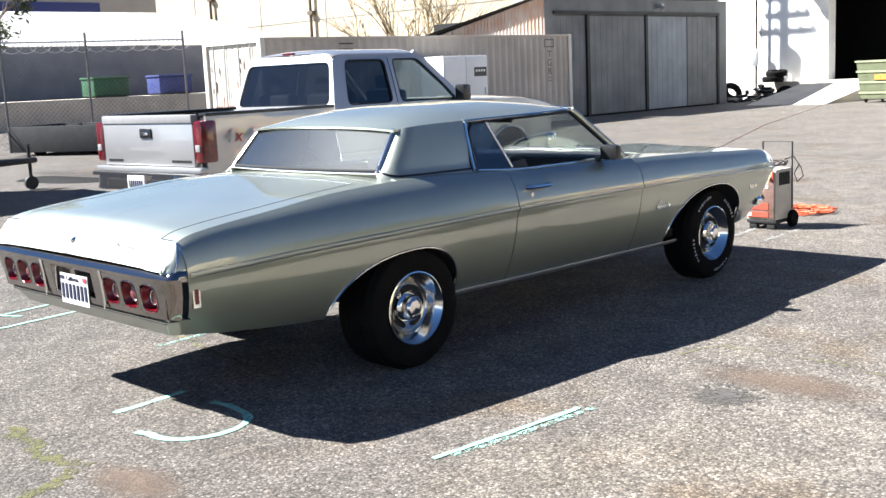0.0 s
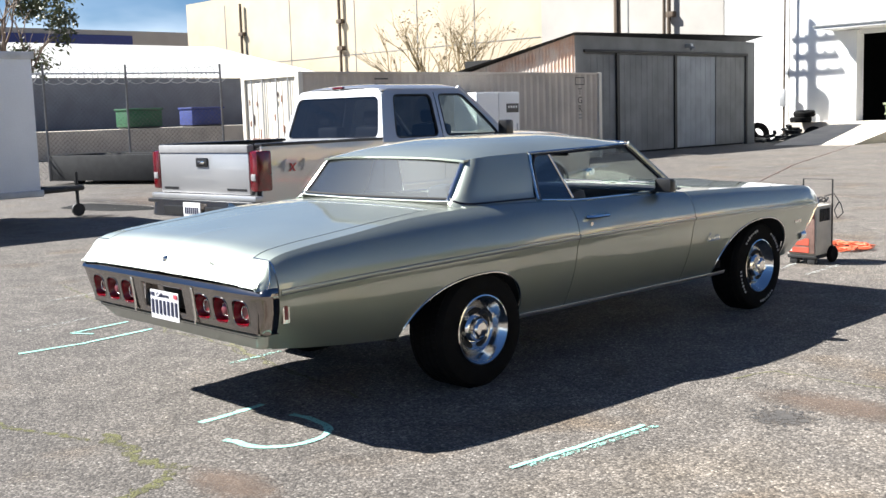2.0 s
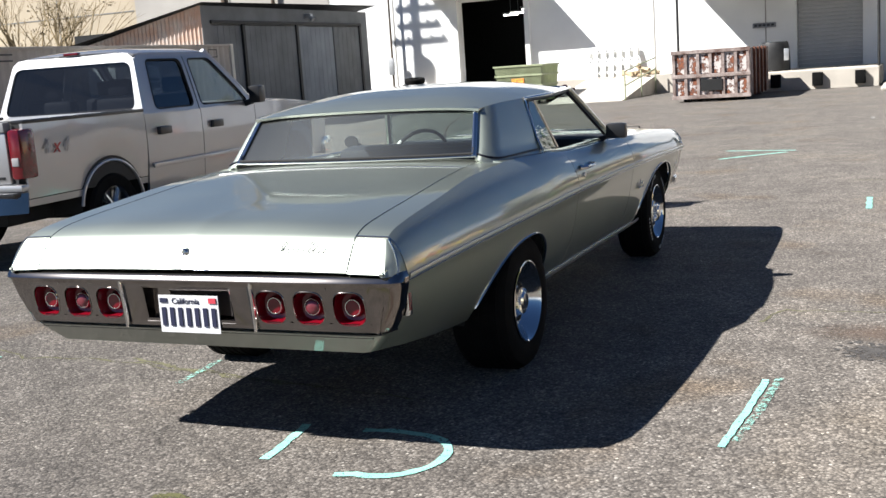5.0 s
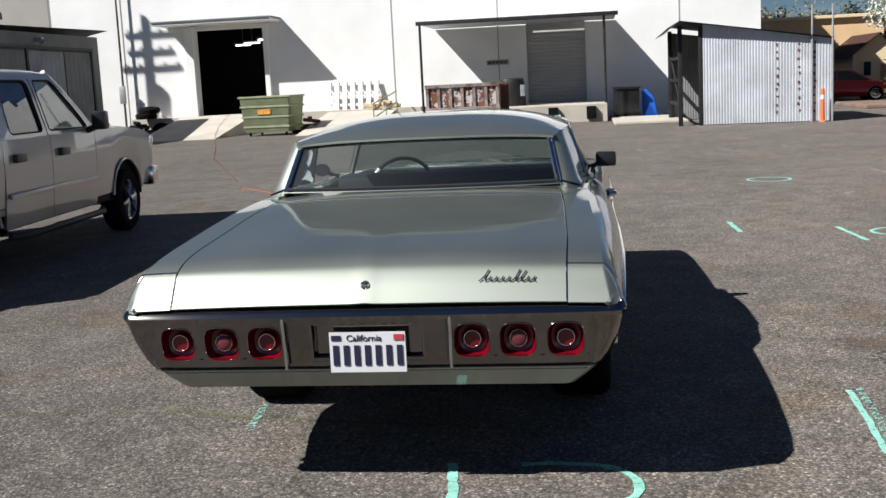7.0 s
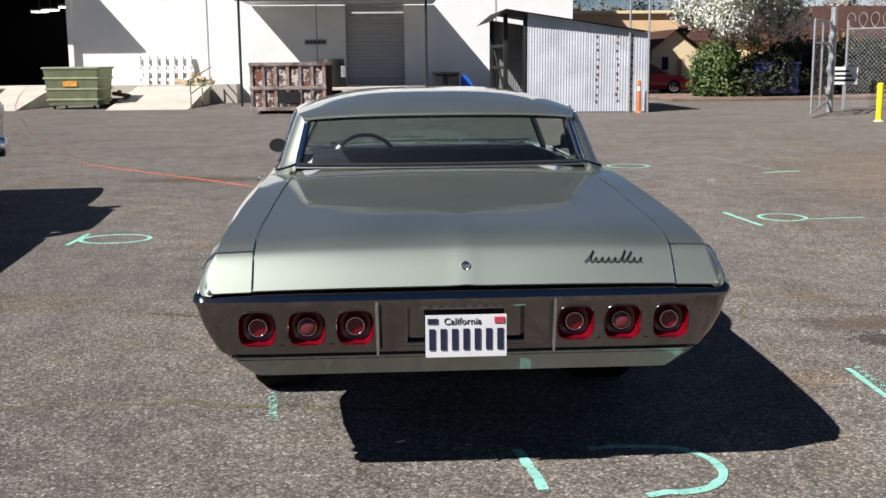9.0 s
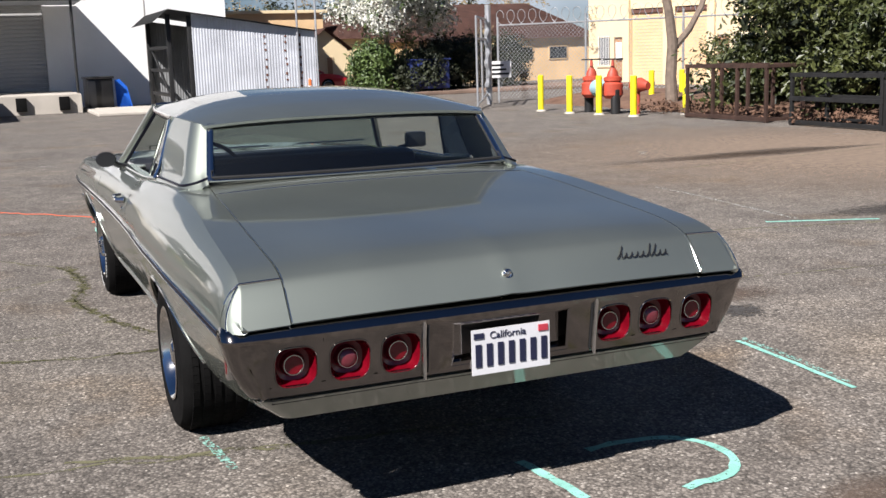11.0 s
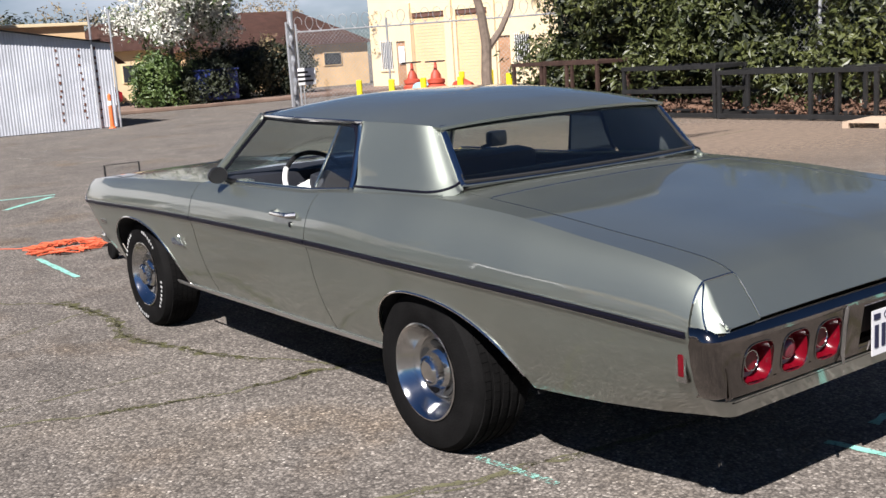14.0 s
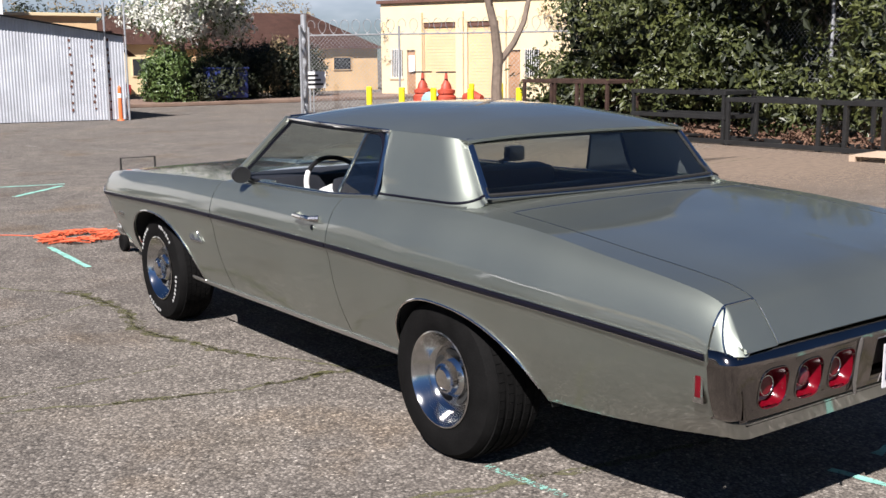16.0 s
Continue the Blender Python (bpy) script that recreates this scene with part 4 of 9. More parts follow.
    for nm, y0, zt in (("rear_seat", 0.34, 1.02), ("front_seat", 1.12, 1.03)):
        bm = bmesh.new()
        box(bm, (-0.68, y0, 0.45), (0.68, y0 + 0.55, 0.62), 0.05)
        box(bm, (-0.68, y0 - 0.02, 0.5), (0.68, y0 + 0.15, zt), 0.05, Matrix.Translation((0, y0, 0.5)) @ Matrix.Rotation(radians(-4 if nm == "rear_seat" else 6), 4, "X") @ Matrix.Translation((0, -y0, -0.5)))
        seat = part(nm, bm, "vinyl", car, "dark vinyl bench seat")
    bm = bmesh.new()
    box(bm, (-0.76, 1.86, 0.72), (0.76, 2.2, 0.985), 0.05)
    part("dashboard", bm, "vinyl", car, "dark padded dashboard")
    bm = bmesh.new()
    tilt = Matrix.Translation((-0.38, 1.62, 0.915)) @ Matrix.Rotation(radians(58), 4, "X")
    tube(bm, [tilt @ Vector((0.195 * math.cos(t), 0.195 * math.sin(t), 0)) for t in [2 * math.pi * k / 36 for k in range(36)]], 0.013, 8, True)
    tube(bm, [tilt @ Vector((-0.19, 0, 0)), tilt @ Vector((0, -0.02, -0.03)), tilt @ Vector((0.19, 0, 0))], 0.012, 6)
    wheel_ob = part("steering_wheel", bm, "blackgloss", car, "thin-rimmed steering wheel")
    bm = bmesh.new()
    tube(bm, [tilt @ Vector((0.0, 0.0, -0.02)), (-0.38, 1.95, 0.83)], 0.03, 10)
    part("column", bm, "vinyl", wheel_ob)
    # white arc laid over the rim paints its sunlit part
    bm = bmesh.new()
    tube(bm, [tilt @ Vector((0.197 * math.cos(t), 0.197 * math.sin(t), 0.002)) for t in lin(2.5, 4.3, 20)], 0.014, 8)
    part("rim_lit_arc", bm, "whiteplastic", wheel_ob, "white arc painting the sunlit part of the rim")
    bm = bmesh.new()
    box(bm, (-0.11, 1.70, 1.215), (0.11, 1.725, 1.27), 0.012)
    tube(bm, [(0, 1.72, 1.25), (0, 1.74, 1.31)], 0.008, 6)
    part("rear_view_mirror", bm, "blackgloss", car, "inside rear-view mirror")

    # rear bumper: one chrome piece with lamp recesses
    bm = bmesh.new()
    prof = [(0.004, 0.762), (-0.012, 0.764), (-0.030, 0.757), (-0.046, 0.743), (-0.055, 0.727), (-0.042, 0.708), (-0.031, 0.636), (-0.020, 0.565), (-0.016, 0.534), (0.004, 0.524)]
    def bump_y(x):
        return -1.452 + 0.014 * max(0, (abs(x) - 0.55) / 0.35) ** 2.4
    xs = lin(-0.90, -0.81, 7) + lin(-0.78, 0.78, 53) + lin(0.81, 0.90, 7)
    cells = {}
    rows = []
    for x in xs:
        rows.append([bm.verts.new((x * (1 + ((side_x(-1.39, z) + 0.014 - 0.052) / 0.9 - 1) * (max(0, abs(x) - 0.815) / 0.085) ** 2), bump_y(x) + o, z)) for o, z in prof])
    for i in range(len(xs) - 1):
        for j in range(len(prof) - 1):
            xm = (xs[i] + xs[i + 1]) / 2
            if j in (5, 6) and (abs(xm) < 0.285 or 0.30 < abs(xm) < 0.81):
                continue
            bm.faces.new((rows[i][j], rows[i + 1][j], rows[i + 1][j + 1], rows[i][j + 1]))
    for s in (-1, 1):
        e = rows[0] if s < 0 else rows[-1]
        # wrap round the corner to the flank
        def wrap(k, j, e=e, s=s):
            c = e[j].co
            R = 0.052 - (0.45 * (prof[j][0] + 0.057) if j < 4 else 0.0)
            ang = k * math.pi / 2
            return Vector((c.x + s * R * math.sin(ang), c.y + R * (1 - math.cos(ang)), c.z))
        prev = e
        for k in (0.12, 0.25, 0.38, 0.5, 0.62, 0.75, 0.88, 1.0, 1.5, 2.0):
            cur = []
            for j in range(len(prof)):
                p = wrap(min(k, 1), j)
                if k > 1:
                    p = p + Vector((0, 0.030 * (k - 1), 0))
                cur.append(bm.verts.new(p))
            for j in range(len(prof) - 1):
                bm.faces.new((prev[j], cur[j], cur[j + 1], prev[j + 1]) if s > 0 else (cur[j], prev[j], prev[j + 1], cur[j + 1]))
            prev = cur
        inner = [bm.verts.new((v.co.x - s * 0.03, v.co.y + 0.004, v.co.z)) for v in prev]
        for j in range(len(prof) - 1):
            bm.faces.new((prev[j], inner[j], inner[j + 1], prev[j + 1]) if s > 0 else (inner[j], prev[j], prev[j + 1], inner[j + 1]))
    thicken(bm, 0.006, lambda c: Vector((0, 1, 0)))
    bumper = part("rear_bumper", bm, "oldchrome", car, "full-width hazy chrome rear bumper")
    for s in (1, -1):
        bm = bmesh.new()
        tube(bm, [(s * 0.31, bump_y(0.31) - 0.030, 0.525), (s * 0.31, bump_y(0.31) - 0.026, 0.56), (s * 0.312, bump_y(0.31) - 0.036, 0.66), (s * 0.312, bump_y(0.31) - 0.044, 0.708), (s * 0.312, bump_y(0.31) - 0.046, 0.722)], [0.005, 0.008, 0.008, 0.008, 0.004], 8)
        part("bumper_rib", bm, "chrome", bumper, "upright bumper rib")
        # flat black strip painting the shade of a groove
        bm = bmesh.new()
        grid(bm, lambda a, z, s=s: (s * (0.294 + 0.008 * a), bump_y(0.30) - 0.0225 - 0.022 * (z - 0.565) / 0.143, z), [0, 1], lin(0.545, 0.706, 4))
        thicken(bm, 0.001, lambda c: Vector((0, 1, 0)))
        part("groove_shade", bm, "blackgap", bumper, "flat black strip painting the shade of the groove beside the rib")
    for s in (1, -1):
        for x in (0.388, 0.556, 0.728):
            zl = 0.625
            # bright surround, dished red lens, pale centre
            def sq(r, p, n=40):
                out = []
                for k in range(n):
                    t = 2 * math.pi * k / n
                    c, d = math.cos(t), math.sin(t)
                    out.append((r * math.copysign(abs(c) ** p, c), r * 0.98 * math.copysign(abs(d) ** p, d)))
                return out
            def face_y(xx, zz):
                return bump_y(xx) - (0.020 + 0.022 * (zz - 0.565) / 0.143)
            # chrome cell with a shaped hole
            bm = bmesh.new()
            x0, x1 = {0.388: (0.300, 0.472), 0.556: (0.472, 0.642), 0.728: (0.642, 0.813)}[x]
            inner, outer, back = [], [], []
            for a, b in sq(0.066, 0.62):
                k = min((x1 - x if a > 0 else x - x0) / max(abs(a), 1e-5), (0.708 - zl if b > 0 else zl - 0.565) / max(abs(b), 1e-5))
                for ring, f, dep in ((outer, k, 0.0), (inner, 1.0, 0.0), (back, 0.95, 0.042)):
                    xx, zz = s * (x + a * f), zl + b * f
                    ring.append(bm.verts.new((xx, face_y(xx, zz) + dep, zz)))
            for u, v in ((outer, inner), (inner, back)):
                for k in range(40):
                    bm.faces.new((u[k], v[k], v[(k + 1) % 40], u[(k + 1) % 40]))
            bmesh.ops.recalc_face_normals(bm, faces=bm.faces[:])
            cell = part("lamp_housing", bm, "oldchrome", bumper, "chrome housing of the tail lamp")
            bm = bmesh.new()
            tube(bm, [(s * (x + a), face_y(s * (x + a), zl + b) - 0.001, zl + b) for a, b in sq(0.0665, 0.62)], 0.0024, 6, True)
            part("lamp_bezel", bm, "oldchrome", cell, "bright rim of the tail lamp")
            yb = bump_y(x) + 0.016
            bm = bmesh.new()
            rings = []
            for r, dep, p in ((0.0655, -0.041, 0.62), (0.061, -0.020, 0.64), (0.053, -0.002, 0.80), (0.040, 0.002, 1.0), (0.035, -0.012, 1.0), (0.029, -0.018, 1.0)):
                rings.append([bm.verts.new((s * x + a, yb + dep, zl + b)) for a, b in sq(r, p)])
            for a, b in zip(rings, rings[1:]):
                for k in range(40):
                    bm.faces.new((a[k], b[k], b[(k + 1) % 40], a[(k + 1) % 40]))
            bmesh.ops.recalc_face_normals(bm, faces=bm.faces[:])
            if x != 0.556:
                bm.faces.new(rings[-1])
            part("tail_lamp_lens", bm, "red_lens", cell, "dished red tail lamp lens")
            bm = bmesh.new()
            tube(bm, [(s * x + 0.031 * math.cos(t), yb - 0.0185, zl + 0.031 * math.sin(t)) for t in [2 * math.pi * k / 28 for k in range(28)]], 0.0025, 6, True)
            part("lens_ring", bm, "chrome", cell, "bright inner ring")
            if x == 0.556:
                bm = bmesh.new()
                spin(bm, [(-0.022, 0.030), (-0.028, 0.024), (-0.031, 0.012), (-0.0315, 0.0)], "y", (s * x, yb, zl), 24)
                part("reverse_lamp", bm, "clear_lens", cell, "pale round centre of the lamp")
    # plate recess, plate
    bm = bmesh.new()
    rings = []
    for hx, z0, z1, y0, y1 in ((0.302, 0.548, 0.716, -1.470, -1.4955), (0.214, 0.552, 0.700, -1.4715, -1.494), (0.206, 0.556, 0.693, -1.468, -1.488), (0.196, 0.562, 0.684, -1.436, -1.440), (0.15, 0.60, 0.66, -1.436, -1.436)):
        rings.append([bm.verts.new(p) for p in ((-hx, y0, z0), (hx, y0, z0), (hx, y1, z1), (-hx, y1, z1))])
    for u, v in zip(rings, rings[1:]):
        for k in range(4):
            bm.faces.new((u[k], u[(k + 1) % 4], v[(k + 1) % 4], v[k]))
    bm.faces.new(rings[-1])
    bmesh.ops.recalc_face_normals(bm, faces=bm.faces[:])
    part("plate_recess", bm, "oldchrome", bumper, "shaded recess for the plate", 20)
    bm = bmesh.new()
    grid(bm, lambda x, z: (x, -1.4765, z), [-0.143, 0.143], [0.510, 0.662])
    thicken(bm, 0.003, lambda c: Vector((0, 1, 0)))
    plate = part("number_plate", bm, "plate", bumper, "white plate with dark figures as plain bars")
    for k in range(7):
        x = -0.120 + k * 0.040
        bm = bmesh.new()
        box(bm, (x - 0.0105, -1.4810, 0.537), (x + 0.0105, -1.4770, 0.613), 0.0015)
        part("plate_bar", bm, "plate_blue", plate, "dark plain bar", 0)
    word = lettering("California", 0.034, "plate_blue", plate, "dark red and blue state name")
    word.matrix_basis = Matrix.Translation((-0.012, -1.4781, 0.628)) @ Euler((radians(90), 0, 0)).to_matrix().to_4x4()
    bm = bmesh.new()
    box(bm, (-0.135, -1.4805, 0.632), (-0.100, -1.4770, 0.650), 0)
    part("plate_sticker", bm, "plate_blue", plate, "small dark sticker", 0)
    bm = bmesh.new()
    box(bm, (0.100, -1.4807, 0.632), (0.135, -1.4770, 0.653), 0)
    part("plate_sticker", bm, "plate_red", plate, "small red sticker", 0)
    # painted valance under the bumper
    bm = bmesh.new()
    def val(k, t):
        z = 0.516 - 0.080 * t
        w = side_x(-1.385, z) + 0.002
        ang = max(0.0, abs(k) - 0.93) / 0.07 * math.pi / 2
        x = (w - 0.05) * min(1, abs(k) / 0.93) + 0.05 * math.sin(min(ang, math.pi / 2))
        return (math.copysign(x, k), bump_y(0.0) + 0.004 + 0.05 * (1 - math.cos(min(ang, math.pi / 2))) + 0.05 * max(0.0, ang - math.pi / 2) + 0.055 * t, z)
    grid(bm, val, [-1.08, -1.04] + lin(-1, -0.93, 9) + lin(-0.9, 0.9, 21) + lin(0.93, 1, 9) + [1.04, 1.08], lin(0, 1, 6))
    thicken(bm, 0.008, lambda c: Vector((0, 1, 0)))
    part("rear_valance", bm, "paint", car, "painted panel below the bumper")
    # black bar behind the joint, painting the gap's shade
    bm = bmesh.new()
    box(bm, (-0.80, bump_y(0.0) + 0.010, 0.505), (0.80, bump_y(0.0) + 0.03, 0.530))
    part("bumper_gap_shade", bm, "blackgap", car, "black strip painting the shade in the gap below the bumper", 0)
    # front: grille panel and bumper, just closing the nose
    bm = bmesh.new()
    box(bm, (-0.80, 3.62, 0.44), (0.80, 3.70, 0.78), 0.02)
    part("grille", bm, "blackgloss", car)
    bm = bmesh.new()
    tube(bm, [(-0.86, 3.62, 0.50), (-0.85, 3.68, 0.50), (-0.78, 3.75, 0.49), (0, 3.80, 0.48), (0.78, 3.75, 0.49), (0.85, 3.68, 0.50), (0.86, 3.62, 0.50)], [0.03, 0.045, 0.06, 0.07, 0.06, 0.045, 0.03], 12)
    part("front_bumper", bm, "chrome", car, "chrome front bumper with wrapped ends")
    return car


car = old_car()

# pale cloth lying on the driver's seat
seat_cloth = thing("cloth", (-0.60, 1.24, 0.90), 20, "pale crumpled cloth lying on the front seat back", "cloth")
bm = bmesh.new()
grid(bm, lambda u, v: (0.11 * u, 0.13 * v, 0.10 - 0.05 * (u * u + v * v) + 0.025 * noise.noise(Vector((u * 2.5, v * 2.5, 3.0)))), lin(-1, 1, 12), lin(-1, 1, 12))
thicken(bm, 0.03, lambda c: Vector((0, 0, -1)))
part("fold", bm, "whiteplastic", seat_cloth)


# ---- buildings round the lot ----
M.update(
    whitewall=mat("white painted concrete", (0.78, 0.78, 0.76), 0.8, 0, 0.06, 0.8, 30, 0.1),
    beige=mat("beige concrete panels", (0.41, 0.345, 0.25), 0.85, 0, 0.12, 0.5, 30, 0.1),
    greywall=mat("grey concrete panel", (0.34, 0.32, 0.29), 0.85, 0, 0.12, 0.5, 30, 0.1),
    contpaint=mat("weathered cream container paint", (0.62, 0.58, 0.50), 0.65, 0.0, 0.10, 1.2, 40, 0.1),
    contside=mat("weathered container cream with side shade painted in", (0.45, 0.40, 0.34), 0.7, 0.0, 0.15, 1.0, 40, 0.1),
    shedgrey=mat("grey shed boards", (0.17, 0.175, 0.175), 0.8, 0, 0.25, 1.2, 40, 0.15),
    shedpale=mat("paler grey door board", (0.26, 0.28, 0.30), 0.8, 0, 0.2, 1.2, 40, 0.15),
    tin=mat("galvanised corrugated sheet", (0.50, 0.52, 0.55), 0.5, 0.3, 0.18, 1.4, 60, 0.1),
    rusttin=mat("rust-streaked sheet", (0.42, 0.40, 0.37), 0.7, 0.1, 0.3, 1.5, 60, 0.1, 0, (0.36, 0.20, 0.13)),
    # near-black colour standing in for the shade inside rooms and gaps
    dark=mat("near-black interior shade", (0.012, 0.012, 0.012), 0.95, 0, 0.2),
    concrete=mat("pale concrete", (0.46, 0.42, 0.36), 0.9, 0, 0.15, 1.2, 40, 0.2),
    wood=mat("weathered timber", (0.40, 0.31, 0.20), 0.85, 0, 0.25, 3, 40, 0.2),
    rust=mat("rusty steel", (0.16, 0.065, 0.04), 0.85, 0.2, 0.4, 4, 60, 0.3),
    blacksteel=mat("black steel", (0.02, 0.02, 0.02), 0.6, 0.3, 0.3, 5, 60, 0.2),
    green_bin=mat("olive green bin paint", (0.27, 0.30, 0.18), 0.6, 0, 0.15, 3, 50, 0.15),
    rust_bin=mat("rust and peeling paint", (0.085, 0.04, 0.028), 0.85, 0.1, 0.4, 3.2, 22, 0.3, 0, (0.40, 0.34, 0.31)),
    galv=mat("galvanised pipe", (0.42, 0.43, 0.44), 0.5, 0.6, 0.15, 6, 60, 0.1),
    pole=mat("creosoted pole", (0.09, 0.065, 0.045), 0.9, 0, 0.3, 4, 60, 0.3),
    lampwhite=mat("lit strip lamp", (0.9, 0.9, 0.9), 0.5, 0, 0, 3, 30, 0, emit=((1.0, 0.95, 0.85), 4.0)),
    blue=mat("blue plastic", (0.02, 0.12, 0.55), 0.4, 0, 0.1),
    redyellow=mat("red and yellow sticker", (0.55, 0.05, 0.03), 0.6, 0, 0.3, 12, 50, 0, 0, (0.7, 0.5, 0.05)),
)


M["peeling"] = mat("flaking white paint over rust", (0.075, 0.030, 0.020), 0.85, 0.0, 0.4, 5.5, 24, 0.3, 0, (0.52, 0.47, 0.44))
for nd in M["peeling"].node_tree.nodes:
    if nd.bl_idname == "ShaderNodeValToRGB":
        nd.color_ramp.elements[0].position, nd.color_ramp.elements[1].position = 0.69, 0.77
        mid = nd.color_ramp.elements.new(0.60)
        mid.color = (0.22, 0.075, 0.035, 1)
M["shutter"] = mat("grey shutter steel", (0.42, 0.42, 0.41), 0.6, 0.1, 0.08, 1.5, 40, 0.05)


def flat_ob(name, bm, material, label, cat, kind="structure"):
    return tagged(part(name, bm, material, smooth=0), label, cat, kind=kind)


def corrugated(bm, p0, along, width, z0, z1, pitch=0.076, amp=0.009, up=None, z1b=None, trapezoid=False):
    """An upright corrugated sheet from p0, along a level direction; z1b: its top at the far end."""
    p0, along = Vector(p0), Vector(along).normalized()
    out = Vector((along.y, -along.x, 0))
    n = int(width / pitch * 4)
    rows = []
    for i in range(n + 1):
        s = width * i / n
        ph = (s / pitch) % 1
        if trapezoid:
            o = amp * (-1 if ph < 0.25 else 1 if 0.5 <= ph < 0.75 else (ph - 0.25) * 8 - 1 if ph < 0.5 else 1 - (ph - 0.75) * 8)
        else:
            o = amp * math.sin(2 * math.pi * ph)
        top = z1 + ((z1b if z1b is not None else z1) - z1) * s / width
        b = p0 + along * s + out * o
        rows.append((bm.verts.new((b.x, b.y, z0)), bm.verts.new((b.x, b.y, top))))
    for a, b in zip(rows, rows[1:]):
        bm.faces.new((a[0], b[0], b[1], a[1]))
    return bm


# white warehouse front with its goods door, and the room behind it
for a_, b_ in (((-20.9, 37.5, 0), (-14.85, 37.9, 9.0)),
               ((-11.95, 37.5, 0), (-1.5, 37.9, 9.0)),
               ((0.76, 37.5, 0), (7.3, 37.9, 9.0)),
               ((-14.85, 37.5, 4.12), (-11.95, 37.9, 9.0)),
               ((-14.85, 37.5, 0), (-11.95, 37.9, 0.72)),
               ((-1.5, 37.5, 3.7), (0.76, 37.9, 9.0)),
               ((-1.5, 37.75, 0), (0.76, 37.9, 3.7)),
               ((6.9, 37.9, 0), (7.3, 60, 9.0))):
    bm = bmesh.new()
    box(bm, a_, b_)
    flat_ob("wall_white", bm, "whitewall", "tall white painted concrete warehouse wall", "wall")
bm = bmesh.new()
for x in (-20.9, -17.85, -6.75, -2.6, 4.3):
    box(bm, (x - 0.02, 37.485, 0.3), (x + 0.02, 37.498, 8.9))
flat_ob("trim_joints", bm, "greywall", "narrow joints between wall panels", "joint")
# inner walls are coloured near-black to paint the room's shade
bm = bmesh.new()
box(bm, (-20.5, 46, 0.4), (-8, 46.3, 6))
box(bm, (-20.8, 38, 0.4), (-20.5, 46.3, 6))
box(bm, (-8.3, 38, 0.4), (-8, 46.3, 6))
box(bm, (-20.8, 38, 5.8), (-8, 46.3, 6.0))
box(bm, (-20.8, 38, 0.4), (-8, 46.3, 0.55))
flat_ob("wall_inner", bm, "dark", "inside walls of the warehouse, coloured near-black for the room's shade", "wall")
for x, y in ((-14.0, 42.5), (-12.6, 40.0), (-14.9, 44.0)):
    lampob = thing("strip_lamp", (x, y, 0), 0, "lit strip lamp hanging in the dark warehouse", "lamp", "warehouse lamps")
    bm = bmesh.new()
    box(bm, (-0.35, -0.04, 3.72), (0.35, 0.04, 3.78), 0.01)
    part("tube", bm, "lampwhite", lampob)
    bm = bmesh.new()
    box(bm, (-0.4, -0.08, 3.78), (0.4, 0.08, 3.86), 0.01)
    tube(bm, [(0, 0, 3.85), (0, 0, 5.85)], 0.012, 6)
    part("housing", bm, "galv", lampob)
# door surround and its flat canopy
bm = bmesh.new()
box(bm, (-11.95, 37.30, 0.72), (-11.75, 37.5, 4.25), 0.01)
box(bm, (-15.20, 37.30, 0.72), (-14.85, 37.5, 4.25), 0.01)
flat_ob("trim_door_frame", bm, "whitewall", "white frame of the goods door", "frame")
canopy = thing("door_canopy", (0, 0, 0), 0, "flat white canopy over the goods door", "canopy")
bm = bmesh.new()
box(bm, (-16.0, 36.05, 4.30), (-11.25, 37.48, 4.40), 0.01)
part("slab", bm, "whitewall", canopy)
bm = bmesh.new()
box(bm, (-16.05, 36.00, 4.40), (-11.20, 37.48, 4.46), 0.01)
part("roof_edge", bm, "shedgrey", canopy)

# grey and beige wall panels further along
bm = bmesh.new()
box(bm, (-31.3, 37.5, 0), (-20.95, 37.9, 9.5))
wall_g = flat_ob("wall_grey", bm, "greywall", "grey weathered concrete wall panel", "wall")
bm = bmesh.new()
box(bm, (-65, 37.5, 0), (-31.3, 37.9, 9.8))
box(bm, (-65, 37.9, 0), (-64.6, 80, 9.8))
wall_b = flat_ob("wall_beige", bm, "beige", "sunlit beige concrete wall panels", "wall")
bm = bmesh.new()
for x in (-60, -52.5, -46, -40.5, -36, -26):
    box(bm, (x - 0.03, 37.48, 0.2), (x + 0.03, 37.498, 9.3))
box(bm, (-65, 37.48, 5.15), (-31.4, 37.498, 5.19))
flat_ob("trim_panel_joints", bm, "shedgrey", "dark joints between beige panels", "joint")
for x in (-57.8, -47.2, -23.6):
    pipe = thing("downpipe", (x, 37.3, 0), 0, "dark rainwater pipe on the wall", "pipe", "downpipes")
    bm = bmesh.new()
    tube(bm, [(0, 0, 0), (0, 0, 9.2)], 0.09, 8)
    part("pipe", bm, "pole", pipe)
    for z in (5.6, 7.2):
        bm = bmesh.new()
        box(bm, (-0.25, -0.08, z - 0.12), (0.25, 0.2, z + 0.12), 0.02)
        part("bracket", bm, "pole", pipe)

# raised concrete platform with two ramps along the white wall
def ramp(x0, x1, y0, y1, h, label):
    r = thing("ramp", (0, 0, 0), 0, label, "ramp", "loading ramps")
    bm = bmesh.new()
    v = [bm.verts.new(p) for p in ((x0, y0, 0.0), (x1, y0, 0.0), (x1, y1, 0), (x0, y1, 0), (x0, y1, h), (x1, y1, h))]
    for f in ((0, 1, 5, 4), (1, 2, 5), (0, 4, 3), (2, 3, 4, 5), (0, 3, 2, 1)):
        bm.faces.new([v[i] for i in f])
    part("slab", bm, "concrete", r, smooth=0)
bm = bmesh.new()
box(bm, (-17.4, 36.6, 0), (-5.6, 37.49, 0.72), 0.02)
flat_ob("pavement_dock", bm, "concrete", "raised concrete strip along the wall", "platform")
